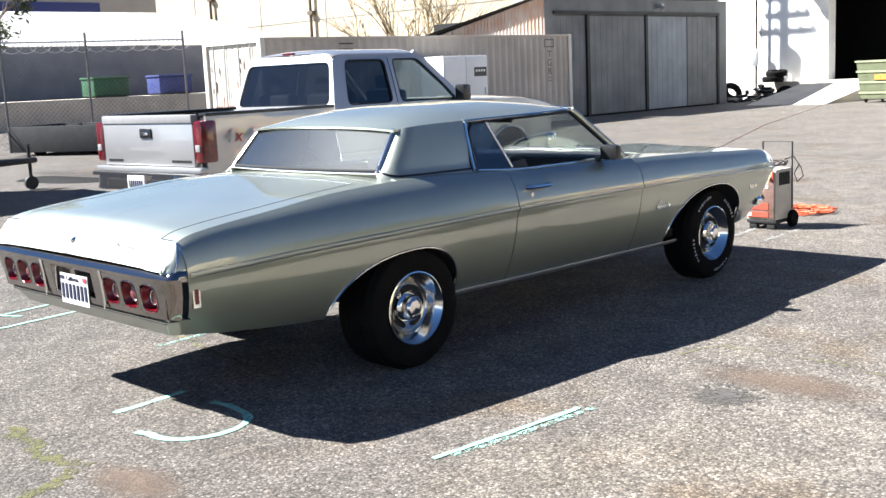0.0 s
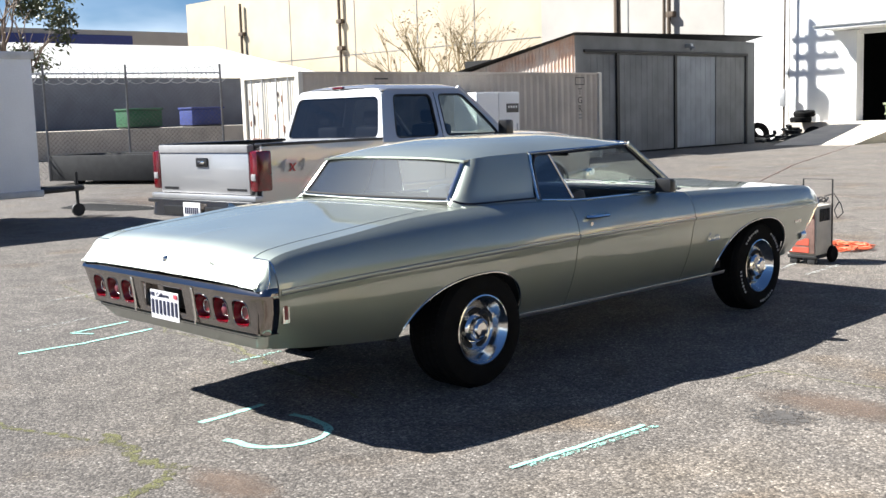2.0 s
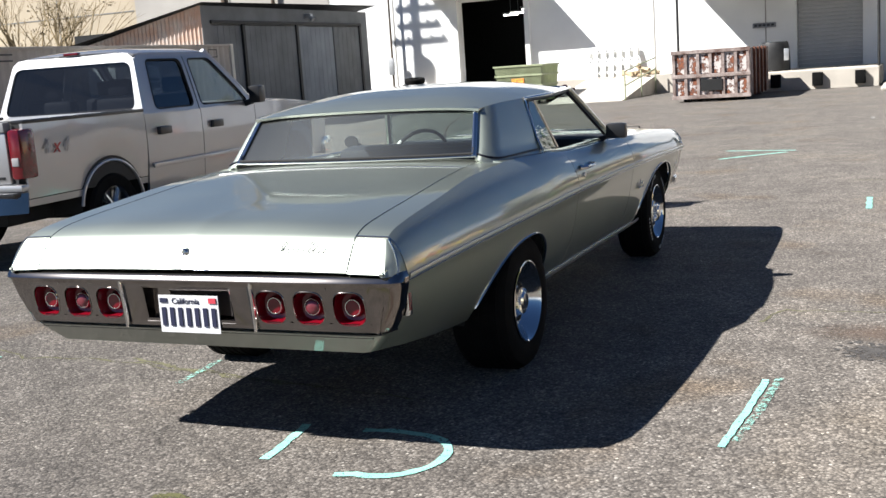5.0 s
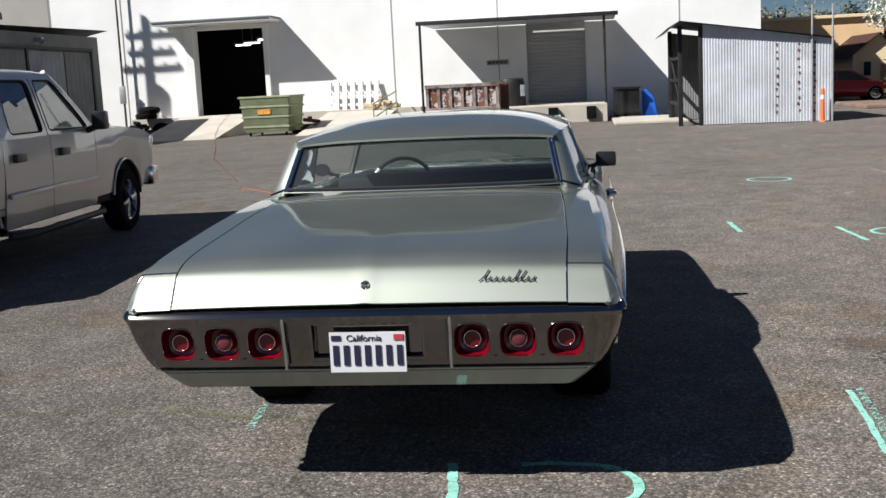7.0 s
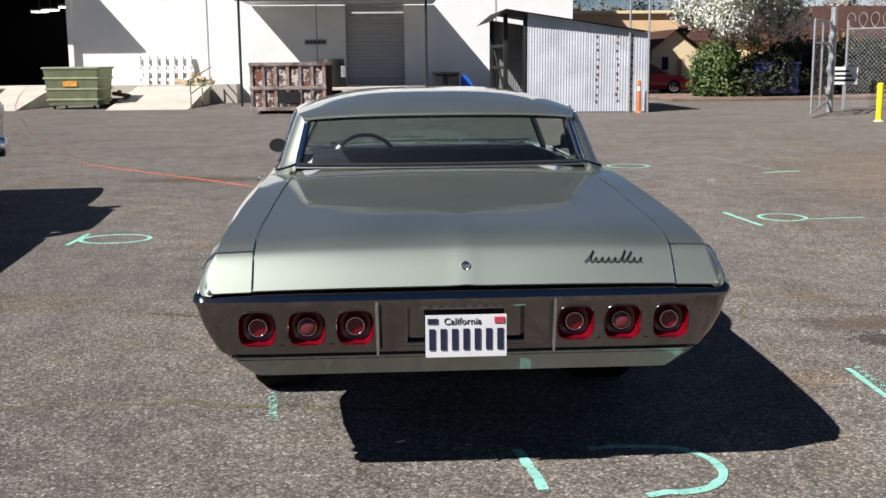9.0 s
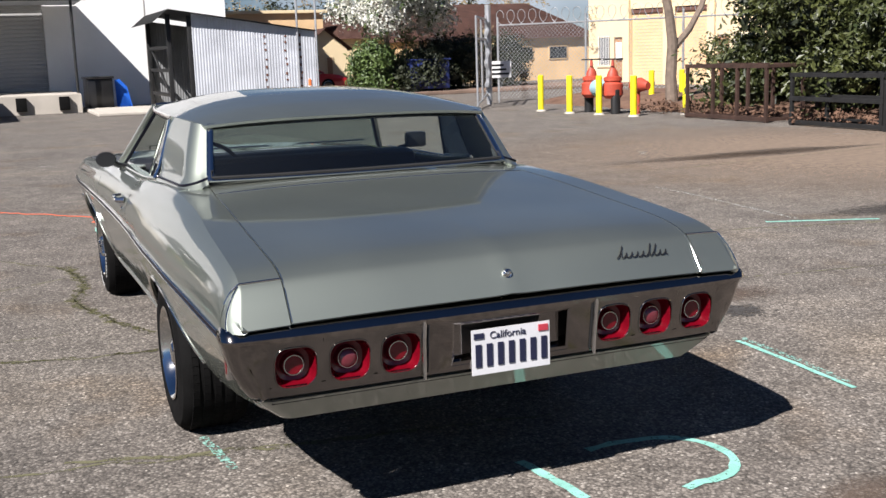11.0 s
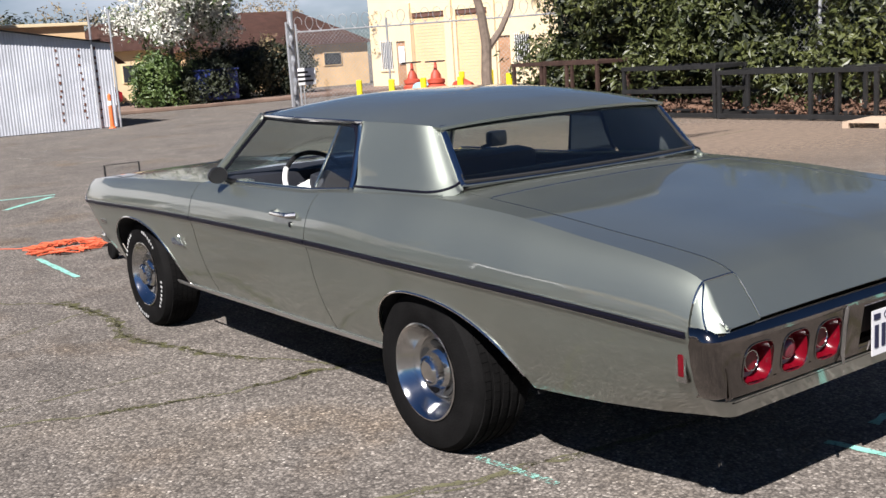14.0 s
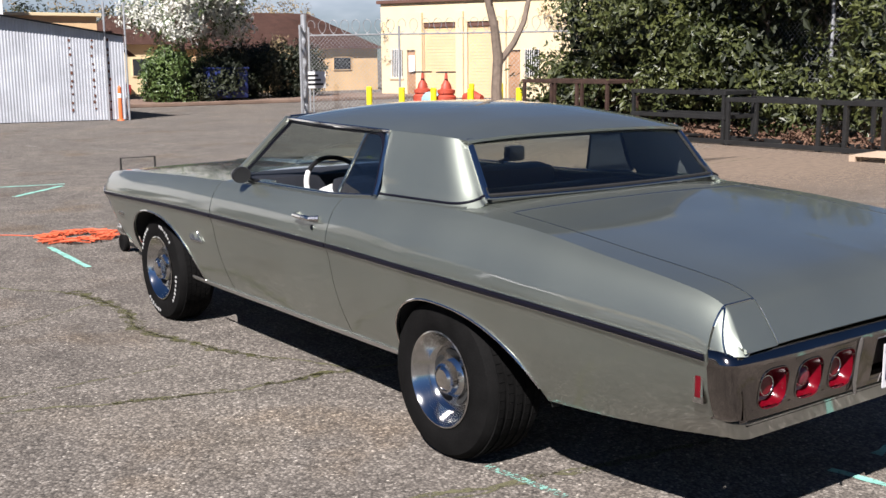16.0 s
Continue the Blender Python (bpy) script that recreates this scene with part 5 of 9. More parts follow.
ramp(-15.3, -12.3, 31.8, 36.59, 0.71, "pale worn concrete ramp up to the goods door")
ramp(-9.3, -6.6, 31.5, 36.59, 0.66, "dusty concrete ramp beside a hand rail")
bm = bmesh.new()
for y in (31.6, 34.0, 36.3):
    tube(bm, [(-6.5, y, 0), (-6.5, y, 1.0)], 0.025, 6)
tube(bm, [(-6.5, 31.6, 0.98), (-6.5, 36.3, 1.35)], 0.025, 6)
tube(bm, [(-6.5, 31.6, 0.5), (-6.5, 36.3, 0.95)], 0.025, 6)
tagged(part("hand_rail", bm, "green_bin"), "thin green steel hand rail beside the ramp", "rail")

# clutter by the goods door
for k, (x, y, z, tilt) in enumerate(((-16.6, 36.2, 0.72, 0), (-16.5, 36.3, 0.95, 6), (-15.9, 35.9, 0.12, 70), (-18.6, 36.4, 0.30, 60))):
    tob = thing("old_tyre", (x, y, z), 20 * k, "worn black tyre lying by the wall", "tyre", "old tyres")
    bm = bmesh.new()
    spin(bm, [(0.0, 0.22), (0.0, 0.38), (0.05, 0.42), (0.17, 0.42), (0.22, 0.38), (0.22, 0.22), (0.0, 0.22)], "z", (0, 0, 0), 28)
    bmesh.ops.rotate(bm, matrix=Matrix.Rotation(radians(tilt), 3, "X"), verts=bm.verts[:])
    part("casing", bm, "rubber", tob)
def heap(name, label, cat, centre, size, n, material, seed, h=0.4):
    rnd = random.Random(seed)
    bm = bmesh.new()
    for _ in range(n):
        a, r = rnd.uniform(0, 6.28), rnd.random() ** 0.6
        p = (centre[0] + size[0] * r * math.cos(a), centre[1] + size[1] * r * math.sin(a), centre[2] + h * (1 - r) * rnd.random())
        l = rnd.uniform(0.2, 0.7)
        box(bm, (-l / 2, -0.06, 0.0), (l / 2, 0.06, rnd.uniform(0.03, 0.16)), 0.01, Matrix.Translation(p) @ Euler((rnd.uniform(-.2, .2), rnd.uniform(-.2, .2), rnd.uniform(0, 6))).to_matrix().to_4x4())
    return tagged(part(name, bm, material, smooth=0), label, cat, kind="stuff")
heap("rubbish_heap", "dark heap of scrap beside the ramp", "rubbish", (-16.6, 35.2, 0.0), (1.0, 1.2), 40, "blacksteel", 3, 0.7)
heap("scrap_heap", "scrap timber and pipes beside the green bin", "scrap", (-9.4, 34.0, 0.0), (0.5, 1.2), 36, "rust", 4, 0.5)
heap("timber_pile", "loose pile of pale timber offcuts", "timber", (-7.2, 36.9, 0.72), (0.7, 0.3), 22, "wood", 5, 0.4)
pal = thing("white_pallet", (-9.4, 37.1, 0.72), 0, "white painted slatted pallet leaning on the wall", "pallet")
for k in range(7):
    bm = bmesh.new()
    box(bm, (k * 0.32 - 0.08, 0.02 - 0.0, 0), (k * 0.32 + 0.1, 0.06, 1.15), 0.005, Matrix.Rotation(radians(-12), 4, "X"))
    part("slat", bm, "whitewall", pal, smooth=0)
for z in (0.15, 0.6, 1.0):
    bm = bmesh.new()
    box(bm, (-0.1, 0.065, z), (2.05, 0.11, z + 0.1), 0.005, Matrix.Rotation(radians(-12), 4, "X"))
    part("rail", bm, "whitewall", pal, smooth=0)

# green waste bin
gb = thing("waste_bin", (-10.55, 33.25, 0), -5, "open olive green steel waste bin with a small sticker", "bin")
bm = bmesh.new()
def bin_wall(pts):
    for (ax, ay), (bx, by) in zip(pts, pts[1:] + pts[:1]):
        v = [bm.verts.new(p) for p in ((ax * 0.88, ay * 0.88, 0.12), (bx * 0.88, by * 0.88, 0.12), (bx, by, 1.28), (ax, ay, 1.28))]
        bm.faces.new(v)
bin_wall([(-0.95, -1.0), (0.95, -1.0), (0.95, 1.0), (-0.95, 1.0)])
v = [bm.verts.new(p) for p in ((-0.83, -0.88, 0.121), (0.83, -0.88, 0.121), (0.83, 0.88, 0.121), (-0.83, 0.88, 0.121))]
bm.faces.new(v)
bmesh.ops.solidify(bm, geom=bm.faces[:], thickness=0.03)
part("tub", bm, "green_bin", gb, smooth=0)
for z, k in ((1.26, 1.0), (0.95, 0.965), (0.62, 0.93), (0.30, 0.90)):
    bm = bmesh.new()
    for a, b in (((-0.98, -1.03), (0.98, -0.98)), ((-0.98, 0.98), (0.98, 1.03)), ((-1.0, -1.03), (-0.95, 1.03)), ((0.95, -1.03), (1.0, 1.03))):
        box(bm, (a[0] * k, a[1] * k, z - 0.03), (b[0] * k, b[1] * k, z + 0.03), 0.008)
    part("rib", bm, "green_bin", gb, smooth=0)
for x in (-0.7, 0.7):
    for y in (-0.7, 0.7):
        bm = bmesh.new()
        spin(bm, [(-0.03, 0.0), (-0.03, 0.075), (0.03, 0.075), (0.03, 0.0)], "x", (x, y, 0.075), 14)
        part("castor", bm, "blacksteel", gb)
bm = bmesh.new()
box(bm, (-0.28, -0.985, 0.70), (0.22, -0.955, 0.86), 0.004)
part("sticker", bm, "redyellow", gb, "red and yellow sticker", 0)

gb.scale = (0.98, 0.78, 1.1)

# rusty open-top container
rb = thing("skip_container", (-2.96, 27.70, 0), 0, "rusty open-top steel skip with peeling paint", "skip")
bm = bmesh.new()
for a, b in (((-1.1, 0, 0.12), (1.1, 0.06, 1.4)), ((-1.1, 0.06, 0.12), (-1.04, 4.2, 1.4)), ((1.04, 0.06, 0.12), (1.1, 4.2, 1.4)), ((-1.1, 4.2, 0.12), (1.1, 4.26, 1.4)), ((-1.04, 0.06, 0.12), (1.04, 4.2, 0.18))):
    box(bm, a, b, 0.006)
part("shell", bm, "rust_bin", rb, smooth=0)
for x in (-1.07, -0.72, -0.36, 0.0, 0.36, 0.72, 1.07):
    bm = bmesh.new()
    box(bm, (x - 0.045, -0.07, 0.1), (x + 0.045, 0.0, 1.42), 0.01)
    part("upright", bm, "rust_bin", rb, smooth=0)
for z in (0.14, 0.72, 1.38):
    bm = bmesh.new()
    box(bm, (-1.14, -0.085, z - 0.05), (1.14, -0.01, z + 0.05), 0.01)
    part("rail", bm, "rust_bin", rb, smooth=0)
for y in (0.8, 1.6, 2.4, 3.2):
    bm = bmesh.new()
    box(bm, (1.1, y - 0.05, 0.1), (1.17, y + 0.05, 1.42), 0.01)
    part("upright", bm, "rust", rb, smooth=0)
for x in (-0.8, 0.8):
    for y in (0.5, 3.8):
        bm = bmesh.new()
        tube(bm, [(x - 0.1, y, 0.08), (x + 0.1, y, 0.08)], 0.08, 12)
        part("roller", bm, "blacksteel", rb)
for i in range(6):
    for z0, z1 in ((0.20, 0.66), (0.78, 1.32)):
        bm = bmesh.new()
        x0 = -1.025 + 0.357 * i
        box(bm, (x0 + 0.004, -0.022, z0), (x0 + 0.258, -0.003, z1), 0.006)
        part("panel", bm, "peeling", rb, "rusty panel with flaking white paint", 0)
# no hole here: a near-black plate paints the shade of one
bm = bmesh.new()
box(bm, (-0.28, -0.092, 0.30), (0.34, -0.075, 0.62), 0.01)
part("opening", bm, "dark", rb, "near-black plate painting the shade of a gap in the end wall", 0)

rb.scale = (1, 1, 1.06)

# loading dock: platform, canopy on posts, shutter
bm = bmesh.new()
box(bm, (-2.2, 32.6, 0), (1.45, 37.49, 0.62), 0.02)
flat_ob("pavement_loading_dock", bm, "concrete", "raised concrete loading dock", "platform")
for x in (-1.7, -0.4, 0.9):
    bump = thing("dock_bumper", (x, 32.55, 0), 0, "black rubber dock bumper", "bumper", "dock bumpers")
    bm = bmesh.new()
    box(bm, (-0.16, -0.12, 0.12), (0.16, 0.05, 0.55), 0.02)
    part("pad", bm, "rubber", bump)
dc = thing("dock_canopy", (0, 0, 0), 0, "thin flat canopy on slim posts over the loading dock", "canopy")
bm = bmesh.new()
box(bm, (-5.1, 33.3, 3.66), (1.85, 37.45, 3.72), 0.01)
part("roof_sheet", bm, "tin", dc)
bm = bmesh.new()
box(bm, (-5.15, 33.25, 3.60), (1.9, 33.30, 3.74), 0.008)
part("fascia", bm, "blacksteel", dc)
for x, z0 in ((-5.05, 0), (1.42, 0.62)):
    bm = bmesh.new()
    tube(bm, [(x, 33.5, z0), (x, 33.5, 3.62)], 0.045, 8)
    part("post", bm, "blacksteel", dc)
cov = thing("covered_machine", (-1.95, 34.4, 0.62), 8, "dark machine under a black cover on the dock", "machine")
bm = bmesh.new()
grid(bm, lambda a, v: (0.52 * math.cos(a) * (1 - 0.28 * v ** 3) * (1 + 0.08 * math.sin(3 * a)), 0.45 * math.sin(a) * (1 - 0.25 * v ** 3), 0.98 * math.sin(v * 1.57) + 0.05 * noise.noise(Vector((math.cos(a) * 2, math.sin(a) * 2, v * 3)))), lin(0, 2 * math.pi, 25), lin(0, 1, 9))
bmesh.ops.remove_doubles(bm, verts=bm.verts[:], dist=0.001)
bmesh.ops.holes_fill(bm, edges=[e for e in bm.edges if e.is_boundary and e.verts[0].co.z > 0.5], sides=0)
part("cover", bm, "blacksteel", cov)
bm = bmesh.new()
box(bm, (0.30, -0.50, 0.35), (0.46, -0.40, 0.75), 0.02)
part("control_box", bm, "galv", cov)
plq = thing("wall_plaque", (-2.65, 37.47, 2.26), 0, "small grey notice plate on the dock wall", "sign")
bm = bmesh.new()
box(bm, (-0.42, -0.015, -0.09), (0.42, 0.015, 0.09), 0.006)
part("plate", bm, "greyplastic", plq)
for k in range(5):
    bm = bmesh.new()
    box(bm, (-0.36 + 0.15 * k, -0.02, -0.04), (-0.25 + 0.15 * k, -0.016, 0.04))
    part("plate_bar", bm, "blackgloss", plq, "dark plain bar", 0)
shut = tagged(new("door_shutter"), "grey roll-up shutter in the dock wall", "door", kind="structure")
for k in range(22):
    bm = bmesh.new()
    box(bm, (-1.48, 37.68, 0.63 + k * 0.139), (0.74, 37.74, 0.63 + k * 0.139 + 0.13), 0.012)
    part("slat", bm, M["shutter"], shut)
# things standing under the canopy's shade
bn = thing("black_bin", (2.15, 34.4, 0), 6, "black wheeled bin standing by the dock", "bin")
bm = bmesh.new()
box(bm, (-0.42, -0.4, 0.08), (0.42, 0.4, 1.05), 0.04)
part("body", bm, "blackgloss", bn)
bm = bmesh.new()
box(bm, (-0.46, -0.45, 1.05), (0.46, 0.44, 1.13), 0.03)
part("lid", bm, "blackgloss", bn)
for s in (-0.35, 0.35):
    bm = bmesh.new()
    spin(bm, [(-0.03, 0), (-0.03, 0.1), (0.03, 0.1), (0.03, 0)], "x", (s, 0.38, 0.1), 14)
    part("wheel", bm, "rubber", bn)
bb = thing("blue_board", (2.95, 34.2, 0), 12, "bright blue plastic board leaning by the dock", "board")
bm = bmesh.new()
v = [bm.verts.new(p) for p in ((-0.25, 0, 0), (0.30, 0, 0), (0.18, 0.12, 0.75), (-0.05, 0.2, 1.02), (-0.22, 0.2, 0.98))]
bm.faces.new(v)
bmesh.ops.solidify(bm, geom=bm.faces[:], thickness=0.03)
part("sheet", bm, "blue", bb)
bm = bmesh.new()
box(bm, (1.6, 29.2, 0), (4.0, 33.6, 0.10), 0.03)
flat_ob("pavement_slab", bm, "concrete", "low broken concrete slab before the tin shed", "slab")

# tin shed
ts = thing("tin_shed", (0, 0, 0), 0, "lean-to shed of galvanised corrugated sheets, open on one side", "shed")
TL, TR = (4.08, 26.80), (7.46, 26.28)
d = Vector((TR[0] - TL[0], TR[1] - TL[1], 0))
for k in range(4):
    bm = bmesh.new()
    a, w = d.length * k / 4, d.length / 4 + 0.03
    p = Vector((*TL, 0)) + d.normalized() * a
    z = lambda s: 2.86 - 0.58 * s / d.length
    corrugated(bm, p + Vector((0, -0.004 * (k % 2), 0)), d, w, 0.02, z(a), 0.08, 0.011, z1b=z(a + w))
    part("sheet", bm, "tin", ts, smooth=60)
for a, seed in ((2.02, 1), (2.60, 2), (3.02, 3)):
    rnd = random.Random(seed)
    for k in range(10):
        bm = bmesh.new()
        p = Vector((*TL, 0)) + d.normalized() * (a + rnd.uniform(-0.02, 0.02))
        zz = 0.3 + k * 0.21 + rnd.uniform(-0.04, 0.04)
        box(bm, (p.x - 0.03, p.y - 0.022, zz - rnd.uniform(0.02, 0.07)), (p.x + 0.025, p.y - 0.012, zz + 0.02))
        part("rust_mark", bm, "rust", ts, "rusty nail and batten mark", 0)
for x, y, h in ((3.45, 26.95, 2.85), (4.02, 26.86, 2.8), (3.45, 30.9, 2.85), (7.4, 30.8, 2.2)):
    bm = bmesh.new()
    box(bm, (x - 0.06, y - 0.06, 0), (x + 0.06, y + 0.06, h), 0.008)
    part("post", bm, "blacksteel", ts)
for z in (0.55, 1.25, 1.9):
    bm = bmesh.new()
    box(bm, (3.44, 26.9, z), (3.52, 30.9, z + 0.1), 0.006)
    part("girt", bm, "blacksteel", ts)
bm = bmesh.new()
tube(bm, [(3.5, 27.0, 0.3), (3.5, 30.6, 1.9)], 0.04, 6)
part("brace", bm, "blacksteel", ts)
# dark grey on this sheet paints the shade under the shed roof
bm = bmesh.new()
corrugated(bm, (3.5, 31.0, 0), (1, -0.05, 0), 3.95, 0.02, 2.8, 0.08, 0.011, z1b=2.2)
part("shaded_back_sheet", bm, "shedgrey", ts, smooth=60)
bm = bmesh.new()
v = []
for x, z in ((2.98, 2.62), (3.42, 2.98), (7.55, 2.30)):
    v.append((bm.verts.new((x, 26.55 if x < 5 else 26.1, z)), bm.verts.new((x, 31.2, z))))
for a, b in zip(v, v[1:]):
    bm.faces.new((a[0], b[0], b[1], a[1]))
bmesh.ops.solidify(bm, geom=bm.faces[:], thickness=0.05)
part("roof", bm, "blacksteel", ts, "dark felted roof", 0)
bm = bmesh.new()
tube(bm, [(7.50, 26.15, 0), (7.50, 26.15, 3.2)], 0.03, 8)
tube(bm, [(6.98, 26.28, 0), (6.98, 26.28, 3.2)], 0.03, 8)
part("pipe_post", bm, "galv", ts, "steel pipe posts at the corner")
cone = thing("marker_post", (7.22, 26.05, 0), 0, "orange and white marker post by the shed", "marker")
bm = bmesh.new()
spin(bm, [(0, 0), (0, 0.1), (0.03, 0.09), (0.04, 0.06), (0.9, 0.05), (0.95, 0.0)], "z", (0, 0, 0), 14)
M["orange"] = mat("orange plastic", (0.75, 0.16, 0.04), 0.6, 0, 0.1)
part("post", bm, "orange", cone)
bm = bmesh.new()
spin(bm, [(0.62, 0.0), (0.62, 0.056), (0.74, 0.055), (0.74, 0.0)], "z", (0, 0, 0), 14)
part("band", bm, "whitewall", cone)

# shipping container
ct = thing("shipping_container", (0, 0, 0), 0, "long weathered cream shipping container with rust marks", "container")
CX, CY0, CY1, CH = -16.25, 11.35, 23.0, 2.64
# sides take a darker copy of the door-end cream, painting their shade
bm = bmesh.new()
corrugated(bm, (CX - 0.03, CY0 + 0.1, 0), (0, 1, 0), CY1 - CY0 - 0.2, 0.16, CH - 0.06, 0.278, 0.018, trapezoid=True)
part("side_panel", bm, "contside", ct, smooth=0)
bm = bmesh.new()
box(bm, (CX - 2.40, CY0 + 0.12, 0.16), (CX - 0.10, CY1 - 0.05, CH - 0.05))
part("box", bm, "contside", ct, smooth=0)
for x in (CX - 2.44, CX - 0.12):
    for y in (CY0, CY1 - 0.14):
        bm = bmesh.new()
        box(bm, (x, y, 0.0), (x + 0.14, y + 0.14, CH), 0.012)
        part("corner_post", bm, "contpaint", ct)
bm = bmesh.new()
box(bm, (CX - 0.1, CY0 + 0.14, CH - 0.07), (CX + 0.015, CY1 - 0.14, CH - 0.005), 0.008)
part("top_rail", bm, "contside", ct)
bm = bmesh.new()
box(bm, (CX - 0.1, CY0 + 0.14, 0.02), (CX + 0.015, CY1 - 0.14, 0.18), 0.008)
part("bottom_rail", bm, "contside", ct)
bm = bmesh.new()
box(bm, (CX - 2.30, CY0 + 0.0, CH - 0.12), (CX - 0.12, CY0 + 0.14, CH), 0.008)
part("end_frame", bm, "contpaint", ct, smooth=0)
bm = bmesh.new()
box(bm, (CX - 2.30, CY0 + 0.0, 0.0), (CX - 0.12, CY0 + 0.14, 0.14), 0.008)
part("end_frame", bm, "contpaint", ct, smooth=0)
for k, (x0, x1) in enumerate(((CX - 2.28, CX - 1.235), (CX - 1.215, CX - 0.14))):
    bm = bmesh.new()
    box(bm, (x0, CY0 + 0.06, 0.15), (x1, CY0 + 0.11, CH - 0.13), 0.008)
    for j in range(1, 5):
        xx = x0 + (x1 - x0) * j / 5
        box(bm, (xx - 0.05, CY0 + 0.045, 0.25), (xx + 0.05, CY0 + 0.07, CH - 0.22), 0.006)
    dr = part("door_leaf", bm, "contpaint", ct, smooth=0)
    for f in (0.28, 0.74):
        xx = x0 + (x1 - x0) * f
        bm = bmesh.new()
        tube(bm, [(xx, CY0 + 0.015, 0.1), (xx, CY0 + 0.015, CH - 0.08)], 0.018, 8)
        part("locking_bar", bm, "galv", dr)
        bm = bmesh.new()
        box(bm, (xx - 0.03, CY0 - 0.01, 1.0), (xx + 0.28, CY0 + 0.012, 1.05), 0.006)
        part("bar_handle", bm, "rust", dr)
    rnd = random.Random(7 + k)
    for _ in range(9):
        bm = bmesh.new()
        xx, zz = rnd.uniform(x0 + 0.1, x1 - 0.1), rnd.uniform(0.6, 2.2)
        box(bm, (xx - 0.025, CY0 + 0.038, zz - rnd.uniform(0.05, 0.22)), (xx + 0.02, CY0 + 0.0445, zz + 0.05))
        part("rust_mark", bm, "rust", dr, "rust run on the door", 0)
for a, b in (((13.75, 2.30), (14.2, 2.335)), ((13.75, 2.44), (14.2, 2.475)), ((21.72, 2.26), (22.16, 2.285)), ((21.72, 2.47), (22.16, 2.495)), ((21.72, 2.285), (21.745, 2.47)), ((22.135, 2.285), (22.16, 2.47))):
    bm = bmesh.new()
    box(bm, (CX + 0.002, a[0], a[1]), (CX + 0.006, b[0], b[1]))
    part("marking", bm, "blackgloss", ct, "dark stencilled bar", 0)
for k, ch in enumerate("TGR"):
    lt = lettering(ch, 0.29, "blackgloss", ct, "black stencilled letter")
    lt.matrix_basis = Matrix.Translation((CX + 0.004, 21.94, 1.96 - 0.255 * k)) @ Euler((radians(90), 0, radians(90))).to_matrix().to_4x4()
for k in range(2):
    bm = bmesh.new()
    box(bm, (CX + 0.002, 21.86, 1.34 - 0.1 * k), (CX + 0.005, 22.02, 1.38 - 0.1 * k))
    part("marking", bm, "greyplastic", ct, "faded stencilled mark", 0)
# white cabinet standing before the container's side
wc = thing("white_cabinet", (-15.45, 16.2, 0), 0, "white steel tool cabinet standing against the container", "cabinet")
bm = bmesh.new()
box(bm, (-0.45, 0, 0.06), (0.40, 1.65, 2.05), 0.012)
part("body", bm, "whitewall", wc)
for y0, y1 in ((0.02, 0.81), (0.83, 1.63)):
    bm = bmesh.new()
    box(bm, (0.403, y0, 0.10), (0.425, y1, 2.02), 0.006)
    dr = part("door", bm, "whitewall", wc)
    bm = bmesh.new()
    box(bm, (0.426, y1 - 0.12, 1.0), (0.445, y1 - 0.08, 1.2), 0.005)
    part("handle", bm, "galv", dr)
bm = bmesh.new()
box(bm, (0.426, 1.12, 1.50), (0.430, 1.60, 1.74), 0.001)
sgn = part("sign", bm, "blackgloss", wc, "dark sign with pale marks", 0)
for k in range(4):
    bm = bmesh.new()
    box(bm, (0.4305, 1.18 + 0.1 * k, 1.62), (0.4325, 1.24 + 0.1 * k, 1.68))
    part("sign_bar", bm, "whitewall", sgn, "pale plain bar", 0)
for y in (0.1, 1.55):
    bm = bmesh.new()
    box(bm, (-0.35, y - 0.04, 0.0), (0.30, y + 0.04, 0.06), 0.01)
    part("foot", bm, "blacksteel", wc)

# grey shed with sliding doors
sh = thing("grey_shed", (0, 0, 0), 0, "large grey shed with tall sliding doors and a lean roof", "shed")
SX, SY0, SY1 = -17.2, 22.9, 33.7
# solid near-black filler painting the shed's unlit inside
bm = bmesh.new()
box(bm, (SX - 5.0, SY0 + 0.05, 0), (SX - 0.12, SY1 - 0.05, 3.3))
part("core", bm, "dark", sh, smooth=0)
bm = bmesh.new()
box(bm, (SX - 0.12, SY0, 3.30), (SX, SY1, 3.86))
box(bm, (SX - 0.12, SY0, 0), (SX, SY0 + 0.5, 3.3))
box(bm, (SX - 0.12, SY1 - 0.7, 0), (SX, SY1, 3.3))
part("front_wall", bm, "shedgrey", sh, smooth=0)
for k, (a, b, m_) in enumerate(((23.4, 25.0, "shedgrey"), (25.15, 28.3, "shedgrey"), (28.45, 31.0, "shedpale"), (31.0, 33.0, "shedgrey"))):
    bm = bmesh.new()
    n = max(2, int((b - a) / 0.31))
    box(bm, (SX - 0.11, a, 0.06), (SX - 0.08, b, 3.28))
    leaf_ = part("sliding_door", bm, m_, sh, smooth=0)
    for j in range(n):
        y0 = a + (b - a) * j / n
        bm = bmesh.new()
        box(bm, (SX - 0.078, y0 + 0.004, 0.06), (SX - 0.03 + 0.03 * (k % 2), a + (b - a) * (j + 1) / n - 0.004, 3.28), 0.004)
        part("board", bm, m_, leaf_, smooth=0)
for y in (25.07, 28.38, 33.05):
    bm = bmesh.new()
    box(bm, (SX - 0.02, y - 0.07, 0.0), (SX + 0.05, y + 0.07, 3.4), 0.006)
    part("door_post", bm, "blacksteel", sh, smooth=0)
bm = bmesh.new()
box(bm, (SX, SY0 + 0.4, 3.32), (SX + 0.08, SY1 - 0.6, 3.42), 0.008)
part("door_track", bm, "blacksteel", sh)
bm = bmesh.new()
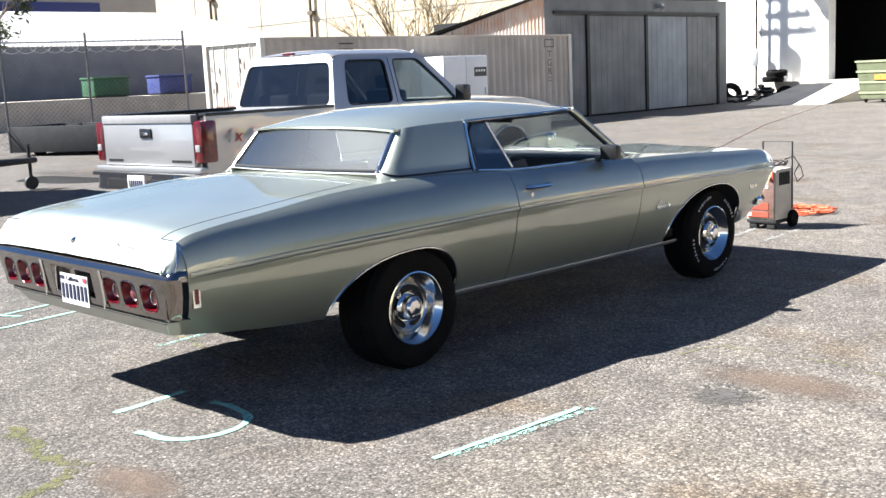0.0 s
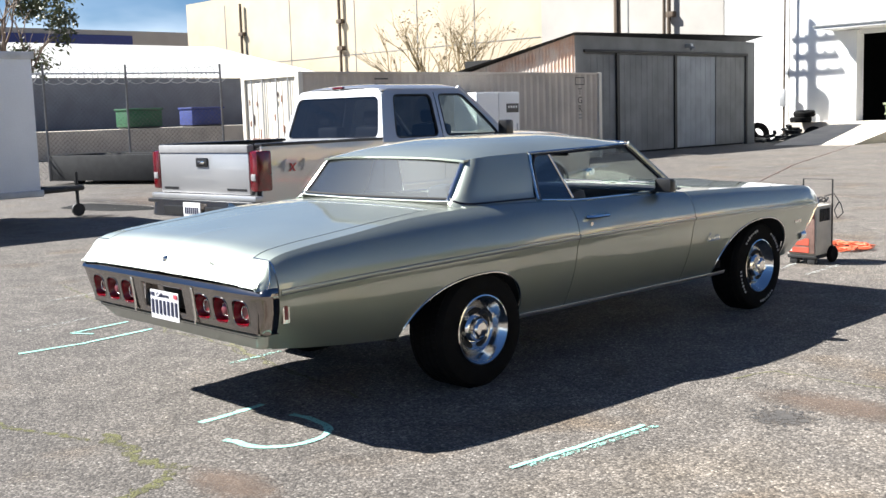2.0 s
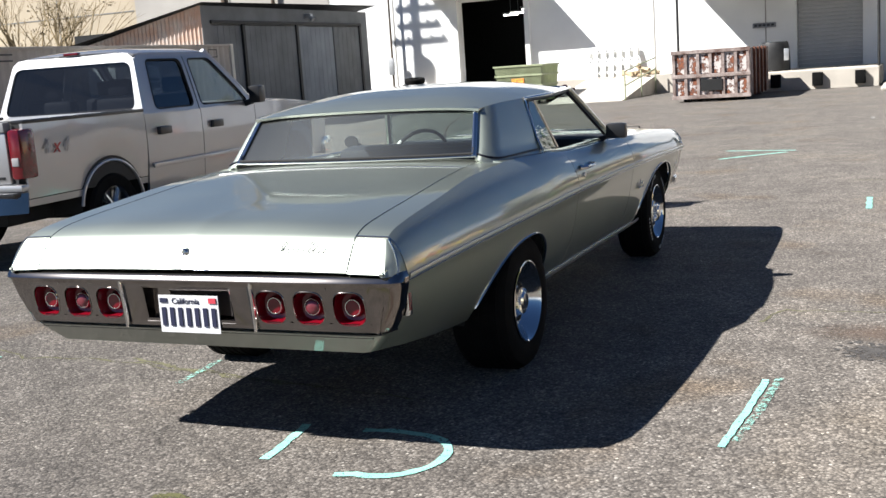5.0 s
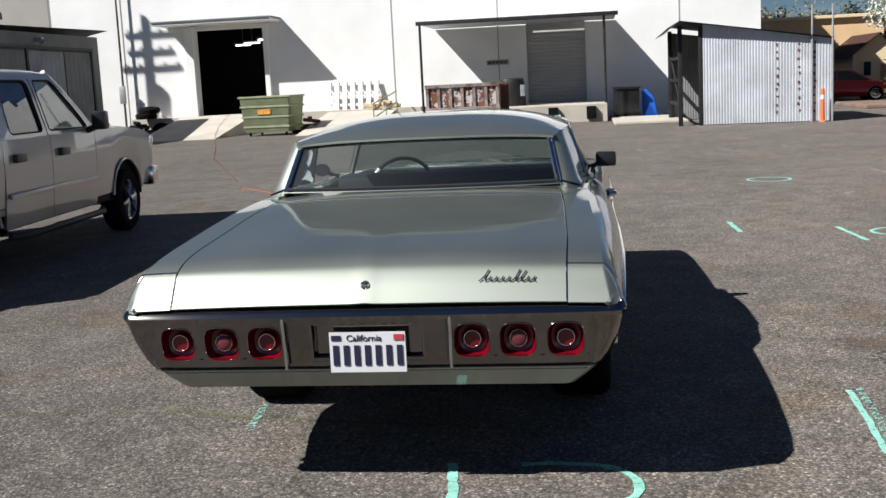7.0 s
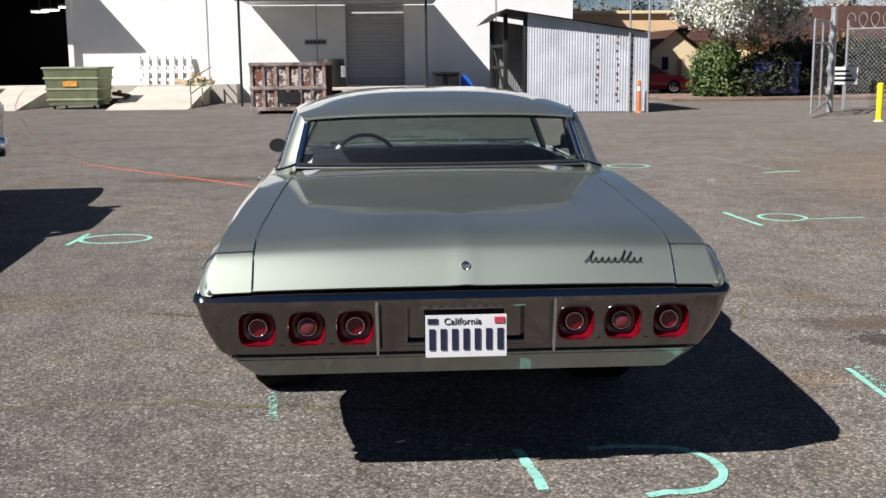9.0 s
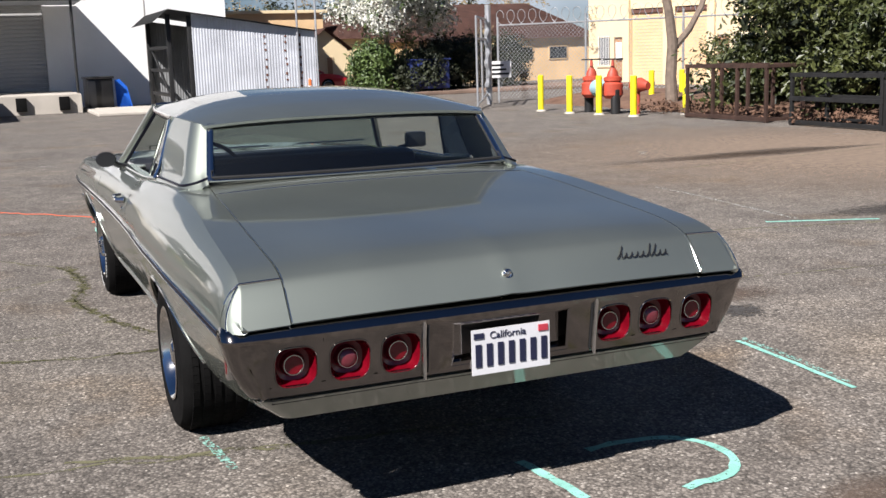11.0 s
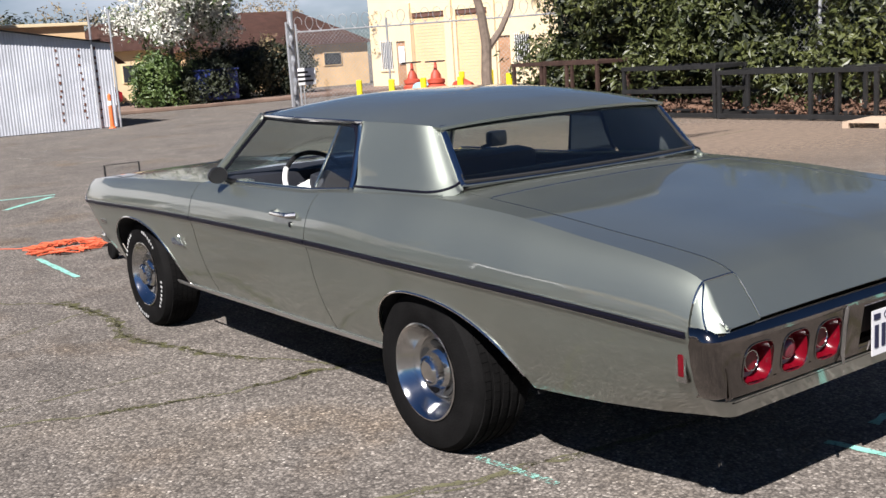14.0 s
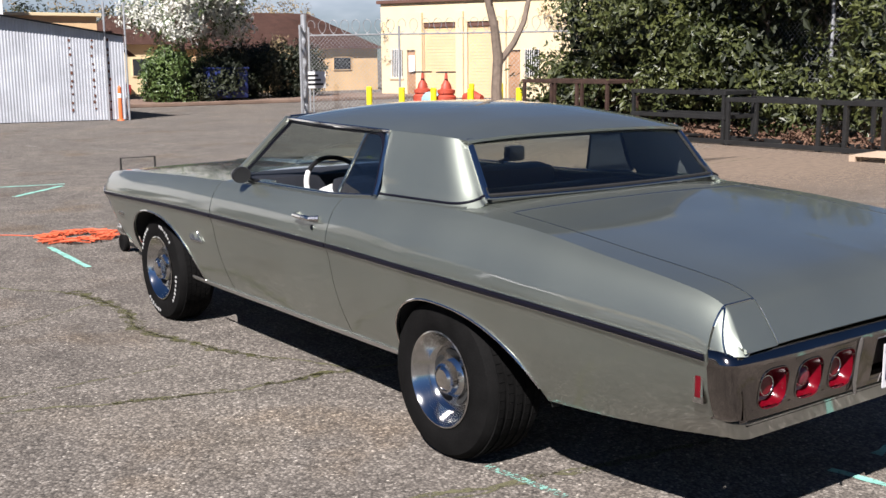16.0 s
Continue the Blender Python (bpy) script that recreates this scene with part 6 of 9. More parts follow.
corrugated(bm, (SX - 5.0, SY0 - 0.02, 0), (1, 0, 0), 4.98, 0.02, 2.85, 0.15, 0.02, z1b=3.86, trapezoid=True)
part("side_sheet", bm, "rusttin", sh, smooth=0)
bm = bmesh.new()
a = [bm.verts.new(p) for p in ((SX + 0.3, SY0 - 0.35, 3.92), (SX + 0.3, SY1 + 0.35, 4.10), (SX - 5.3, SY1 + 0.35, 3.0), (SX - 5.3, SY0 - 0.35, 2.9))]
bm.faces.new(a)
bmesh.ops.solidify(bm, geom=bm.faces[:], thickness=-0.14)
part("roof", bm, "blacksteel", sh, "dark lean roof with a ragged edge", 0)
bm = bmesh.new()
box(bm, (SX, 29.0, 3.55), (SX + 0.25, 29.15, 3.7), 0.02)
tube(bm, [(SX + 0.2, 29.07, 3.6), (SX + 0.3, 29.07, 3.5)], [0.06, 0.1], 10)
part("flood_lamp", bm, "galv", sh)

# service poles behind the shed; the tall one throws its shadow on the white wall
up = thing("utility_pole", (-23.2, 33.0, 0), 0, "tall wooden utility pole with three cross-arms", "pole")
bm = bmesh.new()
tube(bm, [(0, 0, 0), (0, 0, 12.2)], [0.17, 0.12], 10)
part("shaft", bm, "pole", up)
for z, w in ((11.7, 1.0), (11.0, 0.95), (10.35, 1.25)):
    bm = bmesh.new()
    box(bm, (-w, -0.16, z - 0.07), (w, -0.05, z + 0.07), 0.01)
    arm = part("cross_arm", bm, "pole", up)
    for x in (-0.85 * w, -0.4 * w, 0.45 * w, 0.88 * w):
        bm = bmesh.new()
        spin(bm, [(0, 0), (0, 0.05), (0.06, 0.06), (0.14, 0.03), (0.16, 0)], "z", (x, -0.1, z + 0.07), 10)
        part("insulator", bm, "galv", arm)
bm = bmesh.new()
spin(bm, [(0, 0), (0, 0.2), (0.75, 0.2), (0.8, 0)], "z", (0.3, -0.1, 8.7), 12)
part("transformer", bm, "galv", up)
for x, y, h, r in ((-21.5, 33.9, 7.5, 0.08), (-17.9, 37.2, 6.2, 0.05)):
    sp = thing("service_pole", (x, y, 0), 0, "slim dark pole beside the warehouse wall", "pole", "slim poles")
    bm = bmesh.new()
    tube(bm, [(0, 0, 0), (0.02, 0, h)], [r, r * 0.8], 8)
    part("shaft", bm, "pole", sp)
    bm = bmesh.new()
    box(bm, (-0.12, -0.15, h * 0.22), (0.12, -0.03, h * 0.22 + 0.7), 0.02)
    part("switch_box", bm, "galv", sp)


# ---- the far side of the lot: planting, fences, street ----
M.update(
    leaf=mat("glossy evergreen leaves", (0.018, 0.028, 0.008), 0.46, 0, 0.5, 1.1, 9.0, 0.0, 0, (0.088, 0.098, 0.026)),
    leafdark=mat("dark leaves of hedges, also for inner-crown shade", (0.010, 0.015, 0.006), 0.6, 0, 0.4, 1.5, 9.0, 0.0, 0, (0.028, 0.035, 0.012)),
    leaflight=mat("light green leaves", (0.030, 0.060, 0.012), 0.5, 0, 0.4, 1.5, 9.0, 0.0, 0, (0.11, 0.16, 0.04)),
    blossom=mat("white blossom", (0.45, 0.45, 0.36), 0.8, 0, 0.2, 2.0, 9.0, 0.0, 0, (0.80, 0.79, 0.74)),
    bark=mat("grey-brown bark", (0.17, 0.13, 0.10), 0.9, 0, 0.3, 6, 50, 0.4),
    twig=mat("dry yellow-brown twigs", (0.26, 0.20, 0.11), 0.9, 0, 0.3, 6, 50, 0.2),
    tanwall=mat("tan stucco", (0.72, 0.58, 0.36), 0.85, 0, 0.06, 1.0, 40, 0.1),
    ochre=mat("ochre stucco", (0.68, 0.47, 0.26), 0.85, 0, 0.1, 1.0, 40, 0.1),
    brownroof=mat("brown shingles", (0.12, 0.06, 0.045), 0.9, 0, 0.25, 2.0, 40, 0.3),
    browndoor=mat("brown painted door", (0.34, 0.19, 0.10), 0.7, 0, 0.15),
    yellow=mat("yellow post paint", (0.82, 0.70, 0.01), 0.55, 0, 0.1, 5, 60, 0.1),
    valve_red=mat("red valve paint", (0.42, 0.065, 0.035), 0.55, 0, 0.15, 6, 60, 0.1),
    pipeblue=mat("pale blue pipe paint", (0.30, 0.48, 0.55), 0.6, 0, 0.15, 6, 60, 0.1),
    soil=mat("reddish soil and leaf litter", (0.09, 0.045, 0.028), 0.95, 0, 0.35, 3, 30, 0.6, 0, (0.19, 0.11, 0.07)),
    redpaint=mat("red car paint", (0.42, 0.02, 0.025), 0.3, 0, 0.05, 3, 60, 0.0, 1.0),
    siding=mat("cream siding", (0.74, 0.64, 0.42), 0.8, 0, 0.05, 2, 40, 0.1),
    rackrust=mat("dark rusty angle iron", (0.055, 0.03, 0.022), 0.8, 0.3, 0.4, 5, 60, 0.2),
    palletwood=mat("pale sawn timber", (0.46, 0.35, 0.25), 0.85, 0, 0.15, 4, 40, 0.2),
    windowdark=mat("dark window pane", (0.03, 0.035, 0.04), 0.1, 0, 0.1),
    trailerwhite=mat("white trailer panel", (0.70, 0.71, 0.72), 0.5, 0, 0.06, 1.5, 40, 0.05),
    screen=mat("blue-grey wall with painted shade", (0.13, 0.14, 0.17), 0.9, 0, 0.15, 1.0, 30, 0.1),
    rust_galv=mat("weathered dark zinc", (0.12, 0.12, 0.125), 0.6, 0.6, 0.2),
    greenbox=mat("green bin plastic", (0.010, 0.07, 0.028), 0.6, 0, 0.2),
    bluebox=mat("dark blue paint", (0.02, 0.035, 0.16), 0.6, 0, 0.2),
    water=mat("shallow puddle", (0.03, 0.03, 0.03), 0.03, 0, 0.1, 3, 30, 0.02),
    orangecable=mat("orange cable", (0.62, 0.12, 0.05), 0.6, 0, 0.1),
)


def leaves(name, parent, blobs, n, size, material, seed, kind="stuff", flat=0.35):
    """A crown of many small folded leaves, thinned at its rim and clustered."""
    rnd = np.random.RandomState(seed)
    w = np.array([b[3] ** 2 for b in blobs])
    pick = rnd.choice(len(blobs), n // 6, p=w / w.sum())
    b = np.array(blobs)[pick]
    d = rnd.normal(size=(len(pick), 3))
    d /= np.linalg.norm(d, axis=1)[:, None]
    rad = rnd.uniform(0.45, 1.0, len(pick)) ** 0.5 * (1 + 0.22 * rnd.normal(size=len(pick)))
    tuft = b[:, :3] + d * (b[:, 3] * rad)[:, None] * np.array([1, 1, 0.9])
    c = np.repeat(tuft, 6, 0) + rnd.normal(size=(len(pick) * 6, 3)) * size * 1.1
    dd = np.repeat(d, 6, 0)
    nrm = dd * 0.8 + rnd.normal(size=c.shape) * 0.6 + np.array([0, 0, flat])
    nrm /= np.linalg.norm(nrm, axis=1)[:, None]
    a = np.cross(nrm, rnd.normal(size=c.shape))
    a /= np.linalg.norm(a, axis=1)[:, None]
    t = np.cross(nrm, a)
    s = size * rnd.uniform(0.6, 1.25, len(c))[:, None]
    p0, p1 = c - a * s, c + a * s
    q0, q1 = c + t * s * 0.42 + nrm * s * 0.12, c - t * s * 0.42 + nrm * s * 0.12
    verts = np.stack([p0, q0, p1, q1], 1).reshape(-1, 3)
    verts[:, 2] = np.maximum(verts[:, 2], 0.05)
    i = np.arange(len(c)) * 4
    faces = np.concatenate([np.stack([i, i + 1, i + 2], 1), np.stack([i, i + 2, i + 3], 1)])
    me = bpy.data.meshes.new(name)
    me.from_pydata(verts.tolist(), [], faces.tolist())
    me.materials.append(M[material])
    ob = new(name, me)
    ob.parent = parent
    return ob


def limbs(bm, base, top, r, rnd, depth, spread=0.7, n=3, out=None):
    """A trunk or limb that forks into thinner ones."""
    base, top = Vector(base), Vector(top)
    mid = base.lerp(top, 0.5) + Vector((rnd.uniform(-1, 1), rnd.uniform(-1, 1), 0)) * (top - base).length * 0.06
    tube(bm, [base, mid, top], [r, r * 0.82, r * 0.62], 7 if r > 0.03 else 4)
    if depth:
        L = (top - base).length
        for k in range(n):
            d = (top - base).normalized() + Vector((rnd.uniform(-1, 1), rnd.uniform(-1, 1), rnd.uniform(-0.2, 0.7))) * spread
            st = base.lerp(top, rnd.uniform(0.55, 1.0))
            limbs(bm, st, st + d.normalized() * L * rnd.uniform(0.55, 0.8), r * 0.5, rnd, depth - 1, spread, n)
    return bm


def chainlink(bm, p0, p1, z0, z1, pitch=0.10, r=0.0035):
    """A woven wire fence between two posts: thin crossing wires."""
    p0, p1 = Vector((*p0, 0)), Vector((*p1, 0))
    d = (p1 - p0)
    L, H = d.length, z1 - z0
    d.normalize()
    nrm = Vector((d.y, -d.x, 0))
    k = -int(H / pitch)
    while k * pitch < L:
        for sgn in (1, -1):
            a0, b0 = k * pitch, z0
            a1, b1 = a0 + H, z1
            if a0 < 0:
                b0, a0 = z0 - a0, 0.0
            if a1 > L:
                b1, a1 = z1 - (a1 - L), L
            if a1 - a0 > 0.02:
                if sgn < 0:
                    b0, b1 = z0 + z1 - b0, z0 + z1 - b1
                u, v = p0 + d * a0 + Vector((0, 0, b0)), p0 + d * a1 + Vector((0, 0, b1))
                side = (v - u).normalized().cross(nrm) * r
                bm.faces.new([bm.verts.new(q + nrm * 0.004 * sgn) for q in (u - side, u + side, v + side, v - side)])
        k += 1
    return bm


def fence_run(name, label, posts, z1, parent_kind="fence", coil=0.0, pitch=0.12, wire=0.0035, steel="galv"):
    """Chain-link fence on steel posts, with barbed coil on top where wanted."""
    fo = thing(name, (*posts[0], 0), 0, label, parent_kind, "chain-link fences")
    o = Vector((*posts[0], 0))
    for p in posts:
        bm = bmesh.new()
        tube(bm, [(p[0] - o.x, p[1] - o.y, 0), (p[0] - o.x, p[1] - o.y, z1 + 0.25)], 0.035, 8)
        part("post", bm, steel, fo)
    for a, b in zip(posts, posts[1:]):
        bm = bmesh.new()
        chainlink(bm, (a[0] - o.x, a[1] - o.y), (b[0] - o.x, b[1] - o.y), 0.05, z1, pitch, wire)
        part("wire_mesh", bm, steel, fo, "woven wire mesh", 0)["kind"] = "stuff"
        bm = bmesh.new()
        tube(bm, [(a[0] - o.x, a[1] - o.y, z1), (b[0] - o.x, b[1] - o.y, z1)], 0.025, 6)
        part("top_rail", bm, "galv", fo)
        if coil:
            bm = bmesh.new()
            A, B = Vector((*a, 0)) - o, Vector((*b, 0)) - o
            L = (B - A).length
            n = int(L / 0.35) * 12
            pts = []
            for i in range(n):
                t = 2 * math.pi * i / 12
                pts.append(A.lerp(B, i / n) + Vector((0, 0, z1 + coil + 0.24 * math.sin(t))) + (B - A).normalized() * 0.22 * math.cos(t))
            tube(bm, pts, 0.010, 4)
            part("razor_coil", bm, "galv", fo, "coiled razor wire")
    return fo


# evergreen trees along the boundary
rnd = random.Random(11)
for k, (x, y, h, lab) in enumerate(((15.3, 15.0, 4.2, "dense"), (14.9, 12.6, 4.8, "broad"), (15.0, 10.4, 5.0, "dense"), (15.0, 8.9, 4.8, "tall"), (17.3, 11.2, 5.6, "tall"), (18.5, 13.5, 5.6, "tall"))):
    tr = thing("evergreen_tree", (x, y, 0), 0, f"{lab} glossy evergreen tree behind the steel racks", "tree", "boundary trees")
    bm = bmesh.new()
    limbs(bm, (0, 0, 0), (0.1, 0.1, 1.6), 0.13, rnd, 3, 0.75, 3)
    part("trunk", bm, "bark", tr)
    blobs = [(rnd.uniform(-1.3, 1.3), rnd.uniform(-1.4, 1.4), rnd.uniform(0.5, h - 0.7), rnd.uniform(0.45, 1.0)) for _ in range(26)]
    cr = leaves("crown", tr, blobs, 15000, 0.082, "leaf", 20 + k)
    # darker leaves fill the crown, painting the shade within it
    leaves("inner_shade_leaves", tr, [(b[0] * 0.75 + 0.3, b[1] * 0.8, b[2] * 0.9, b[3] * 0.95) for b in blobs], 4500, 0.15, "leafdark", 60 + k)
for k, (x, y) in enumerate(((14.9, 16.6), (14.6, 15.2))):
    tr = thing("young_shrub", (x, y, 0), 0, "low light-green shrub at the end of the trees", "shrub", "shrubs")
    leaves("foliage", tr, [(rnd.uniform(-.5, .5), rnd.uniform(-.6, .6), rnd.uniform(0.3, 1.5), 0.45) for _ in range(9)], 2600, 0.07, "leaf", 90 + k)
    bm = bmesh.new()
    limbs(bm, (0, 0, 0), (0, 0, 0.7), 0.04, rnd, 2)
    part("stem", bm, "bark", tr)

# bank of reddish soil under them
bm = bmesh.new()
rows = grid(bm, lambda u, v: (13.5 + 4.2 * u + 0.15 * math.sin(v * 3.1), v, 0.03 + 0.28 * math.sin(min(1, u * 1.6) * 1.57) + 0.05 * noise.noise(Vector((u * 4, v, 0)))), lin(0, 1, 8), lin(3.2, 24, 60))
for v in rows[0]:
    v.co.z = -0.03
flat_ob("ground_bank", bm, "soil", "low bank of reddish soil and litter", "bank")
lit = thing("leaf_litter", (0, 0, 0), 0, "dry leaves and crumbs of soil along the bank", "litter", "", "stuff")
rl = random.Random(21)
leaves("dry_leaves", lit, [(13.4 + rl.gauss(0, 0.35), rl.uniform(3.4, 17.5), 0.10, 0.16) for _ in range(90)], 5200, 0.05, "soil", 22)

# bare tree with a forked trunk
bt = thing("bare_tree", (14.35, 18.4, 0), 0, "leafless grey tree with a forked trunk", "tree")
bm = bmesh.new()
tube(bm, [(0, 0, 0), (-0.05, 0, 0.8), (0.0, 0, 1.6), (-0.12, 0, 2.4), (-0.35, 0.1, 3.4), (-0.5, 0.2, 5.0)], [0.17, 0.14, 0.13, 0.11, 0.09, 0.06], 10)
tube(bm, [(0, 0, 1.45), (0.5, 0, 1.95), (0.85, 0.0, 2.5), (1.15, 0.05, 3.4), (1.2, 0, 4.4)], [0.10, 0.085, 0.075, 0.06, 0.04], 8)
part("trunk", bm, "bark", bt)
bm = bmesh.new()
r2 = random.Random(4)
for st in ((-0.5, 0.2, 4.6), (-0.4, 0.1, 3.6), (1.2, 0, 4.0), (1.1, 0, 3.2), (-0.2, 0, 2.8)):
    limbs(bm, st, Vector(st) + Vector((r2.uniform(-1, 1), r2.uniform(-.6, .6), r2.uniform(0.3, 1.0))), 0.03, r2, 3, 0.8, 3)
part("branch", bm, "bark", bt)

# yellow posts and the pipe valves they guard
for x, y in ((11.66, 20.3), (11.65, 18.8), (11.85, 17.75), (12.0, 16.5), (13.2, 16.2), (15.2, 20.6), (15.9, 20.2)):
    po = thing("yellow_post", (x, y, 0), 0, "square-topped bright yellow steel guard post", "post", "guard posts")
    bm = bmesh.new()
    tube(bm, [(0, 0, 0), (0, 0, 0.90), (0, 0, 0.915)], [0.075, 0.075, 0.055], 14)
    part("shaft", bm, "yellow", po)
    bm = bmesh.new()
    tube(bm, [(0, 0, 0), (0, 0, 0.04)], [0.13, 0.10], 14)
    part("footing", bm, "concrete", po)
va = thing("pipe_valves", (12.24, 18.25, 0), 0, "red hand-wheel valves on a pale blue water pipe", "valve")
va.scale = (1.2, 1.0, 1.3)
for y in (0.5, -0.48):
    bm = bmesh.new()
    spin(bm, [(0.28, 0.0), (0.28, 0.15), (0.34, 0.21), (0.54, 0.21), (0.58, 0.16), (0.60, 0.19), (0.66, 0.19), (0.68, 0.12), (0.76, 0.10), (0.82, 0.055), (0.84, 0.04), (0.98, 0.025), (0.985, 0.0)], "z", (0, y, 0), 18)
    vb = part("valve_body", bm, "valve_red", va)
    bm = bmesh.new()
    tube(bm, [(0.20 * math.cos(t), y + 0.20 * math.sin(t), 0.985) for t in [2 * math.pi * k / 24 for k in range(24)]], 0.014, 6, True)
    tube(bm, [(-0.20, y, 0.985), (0.20, y, 0.985)], 0.012, 6)
    tube(bm, [(0, y - 0.20, 0.985), (0, y + 0.20, 0.985)], 0.012, 6)
    part("hand_wheel", bm, "blacksteel", vb)
    bm = bmesh.new()
    tube(bm, [(0, y * 1.25, 0), (0, y * 1.25, 0.42), (0, y * 1.1, 0.48)], 0.10, 12)
    part("riser", bm, "blacksteel", va)
bm = bmesh.new()
tube(bm, [(0, -0.45, 0.46), (0, -0.25, 0.46), (0, 0.25, 0.46), (0, 0.45, 0.46)], [0.10, 0.16, 0.16, 0.10], 16)
part("check_valve", bm, "pipeblue", va, "pale blue pipe body")
bm = bmesh.new()
tube(bm, [(0.35, -0.7, 0.5), (0.35, -1.0, 0.52), (0.4, -1.25, 0.5)], [0.10, 0.13, 0.07], 14)
tube(bm, [(0.35, -0.9, 0), (0.35, -0.9, 0.5)], 0.05, 10)
part("side_valve", bm, "valve_red", va)

# steel racks
def rack(name, label, x0, x1, ys, z1, shelves, material, group):
    r = thing(name, (x0, ys[0], 0), 0, label, "rack", group)
    for y in ys:
        for x in (0, x1 - x0):
            bm = bmesh.new()
            box(bm, (x - 0.032, y - ys[0] - 0.032, 0), (x + 0.032, y - ys[0] + 0.032, z1), 0.006)
            part("upright", bm, material, r, smooth=0)
    for z in shelves:
        for x in (0, x1 - x0):
            bm = bmesh.new()
            box(bm, (x - 0.035, -0.05, z - 0.04), (x + 0.035, ys[-1] - ys[0] + 0.05, z + 0.04), 0.006)
            part("beam", bm, material, r, smooth=0)
        for y in ys:
            bm = bmesh.new()
            box(bm, (0, y - ys[0] - 0.03, z - 0.035), (x1 - x0, y - ys[0] + 0.03, z + 0.035), 0.006)
            part("cross_bar", bm, material, r, smooth=0)
    return r
rack("pipe_rack", "low rusty angle-iron rack by the yellow posts", 12.6, 13.5, (12.7, 13.6, 14.4, 15.3), 1.13, (0.06, 1.10), "rackrust", "steel racks")
rack("pipe_rack", "low black steel rack under the trees", 12.55, 13.4, (9.65, 11.9), 0.97, (0.06, 0.5, 0.94), "blacksteel", "steel racks")
rack("pipe_rack", "low black steel rack under the trees", 12.5, 13.3, (6.4, 7.1, 7.6, 9.5), 0.86, (0.06, 0.83), "blacksteel", "steel racks")
tall = rack("storage_rack", "tall black storage rack loaded with dark steel parts", 12.75, 14.2, (0.1, 2.7, 5.42), 3.8, (0.12, 0.82, 2.3, 3.6), "blacksteel", "steel racks")
for a, b in (((0.0, 5.3, 2.3), (1.45, 5.3, 0.85)), ((0.0, 5.3, 3.6), (1.45, 5.3, 2.3))):
    bm = bmesh.new()
    tube(bm, [a, b], 0.03, 6)
    part("brace", bm, "blacksteel", tall)
for k in range(16):
    bm = bmesh.new()
    box(bm, (-0.02, 0.2 + k * 0.32, 0.87), (0.02, 0.42 + k * 0.32, 1.02), 0.004)
    part("bracket", bm, "blacksteel", tall, smooth=0)
tube_rail = [bmesh.new() for _ in range(2)]
for bm, z in zip(tube_rail, (0.875, 1.03)):
    box(bm, (-0.03, 0.1, z - 0.015), (0.03, 5.3, z + 0.015), 0.004)
    part("guard_rail", bm, "blacksteel", tall, smooth=0)
for k, (y, z, w, h, tilt) in enumerate(((4.55, 0.16, 0.75, 0.52, 28), (3.7, 0.16, 0.6, 0.40, -14), (2.9, 0.16, 0.8, 0.42, 6), (2.0, 0.16, 0.6, 0.5, -10), (4.3, 0.86, 0.7, 0.28, 5), (3.3, 0.86, 0.8, 0.34, -8), (1.6, 0.86, 0.8, 0.30, 4))):
    sp = thing("steel_part", (12.98 + 0.12 * (k % 2), y, z), tilt, "black pressed steel car panel lying on the rack", "metal part", "racked parts")
    bm = bmesh.new()
    def shell(u, v, w=w, h=h, k=k):
        """A dished panel with a rolled edge and a swage line."""
        return (0.55 * u + 0.12 * math.sin(v * 3.0 + k), -w / 2 + w * v, h * math.sin(1.2 + 1.9 * u) * (0.75 + 0.25 * math.sin(v * 2.6)) + 0.02 * (abs(u - 0.45) < 0.06))
    grid(bm, shell, lin(0, 1, 14), lin(0, 1, 10))
    low = min(v.co.z for v in bm.verts)
    bmesh.ops.translate(bm, vec=(0, 0, -low), verts=bm.verts[:])
    thicken(bm, 0.008, lambda c: Vector((0, 0, -1)))
    sh_ = part("shell", bm, "blackgloss", sp)
    bm = bmesh.new()
    spin(bm, [(-0.03, 0.0), (-0.03, 0.09), (0.0, 0.10), (0.02, 0.07), (0.02, 0.0)], "x", (-0.06, -w * 0.2, 0.11), 18)
    part("lamp_bowl", bm, "chrome" if k == 4 else "blackgap", sp)
for k in range(7):
    pipe_ = thing("steel_bar", (12.55 + 0.05 * k, 4.2 - 0.25 * (k % 3), 0.02 + 0.012 * k), 4 * (k % 4) - 6, "thin rusty steel bar lying under the rack", "bar", "loose bars")
    bm = bmesh.new()
    tube(bm, [(0, -1.0, 0.012), (0.02, 0.2, 0.012), (0, 1.0, 0.012)], 0.012, 6)
    part("bar", bm, "rust" if k % 2 else "blacksteel", pipe_)
for k, (x, y, z, rz) in enumerate(((12.0, 5.75, 0.0, 8),)):
    pl = thing("timber_pallet", (x, y, z), rz, "pale timber pallet lying before the black rack", "pallet", "pallets")
    for j in range(7):
        bm = bmesh.new()
        box(bm, (-0.5 + j * 0.15, -0.62, 0.08), (-0.38 + j * 0.15, 0.62, 0.10), 0.003)
        part("board", bm, "palletwood", pl, smooth=0)
    for y2 in (-0.57, 0, 0.57):
        bm = bmesh.new()
        box(bm, (-0.5, y2 - 0.05, 0.0), (0.52, y2 + 0.05, 0.08), 0.004)
        part("runner", bm, "palletwood", pl, smooth=0)
fence_run("wire_fence", "chain-link fence before the trees", [(14.2, 4.0), (14.3, 6.3), (14.5, 8.8), (14.9, 11.5)], 2.9, pitch=0.11, wire=0.0022)
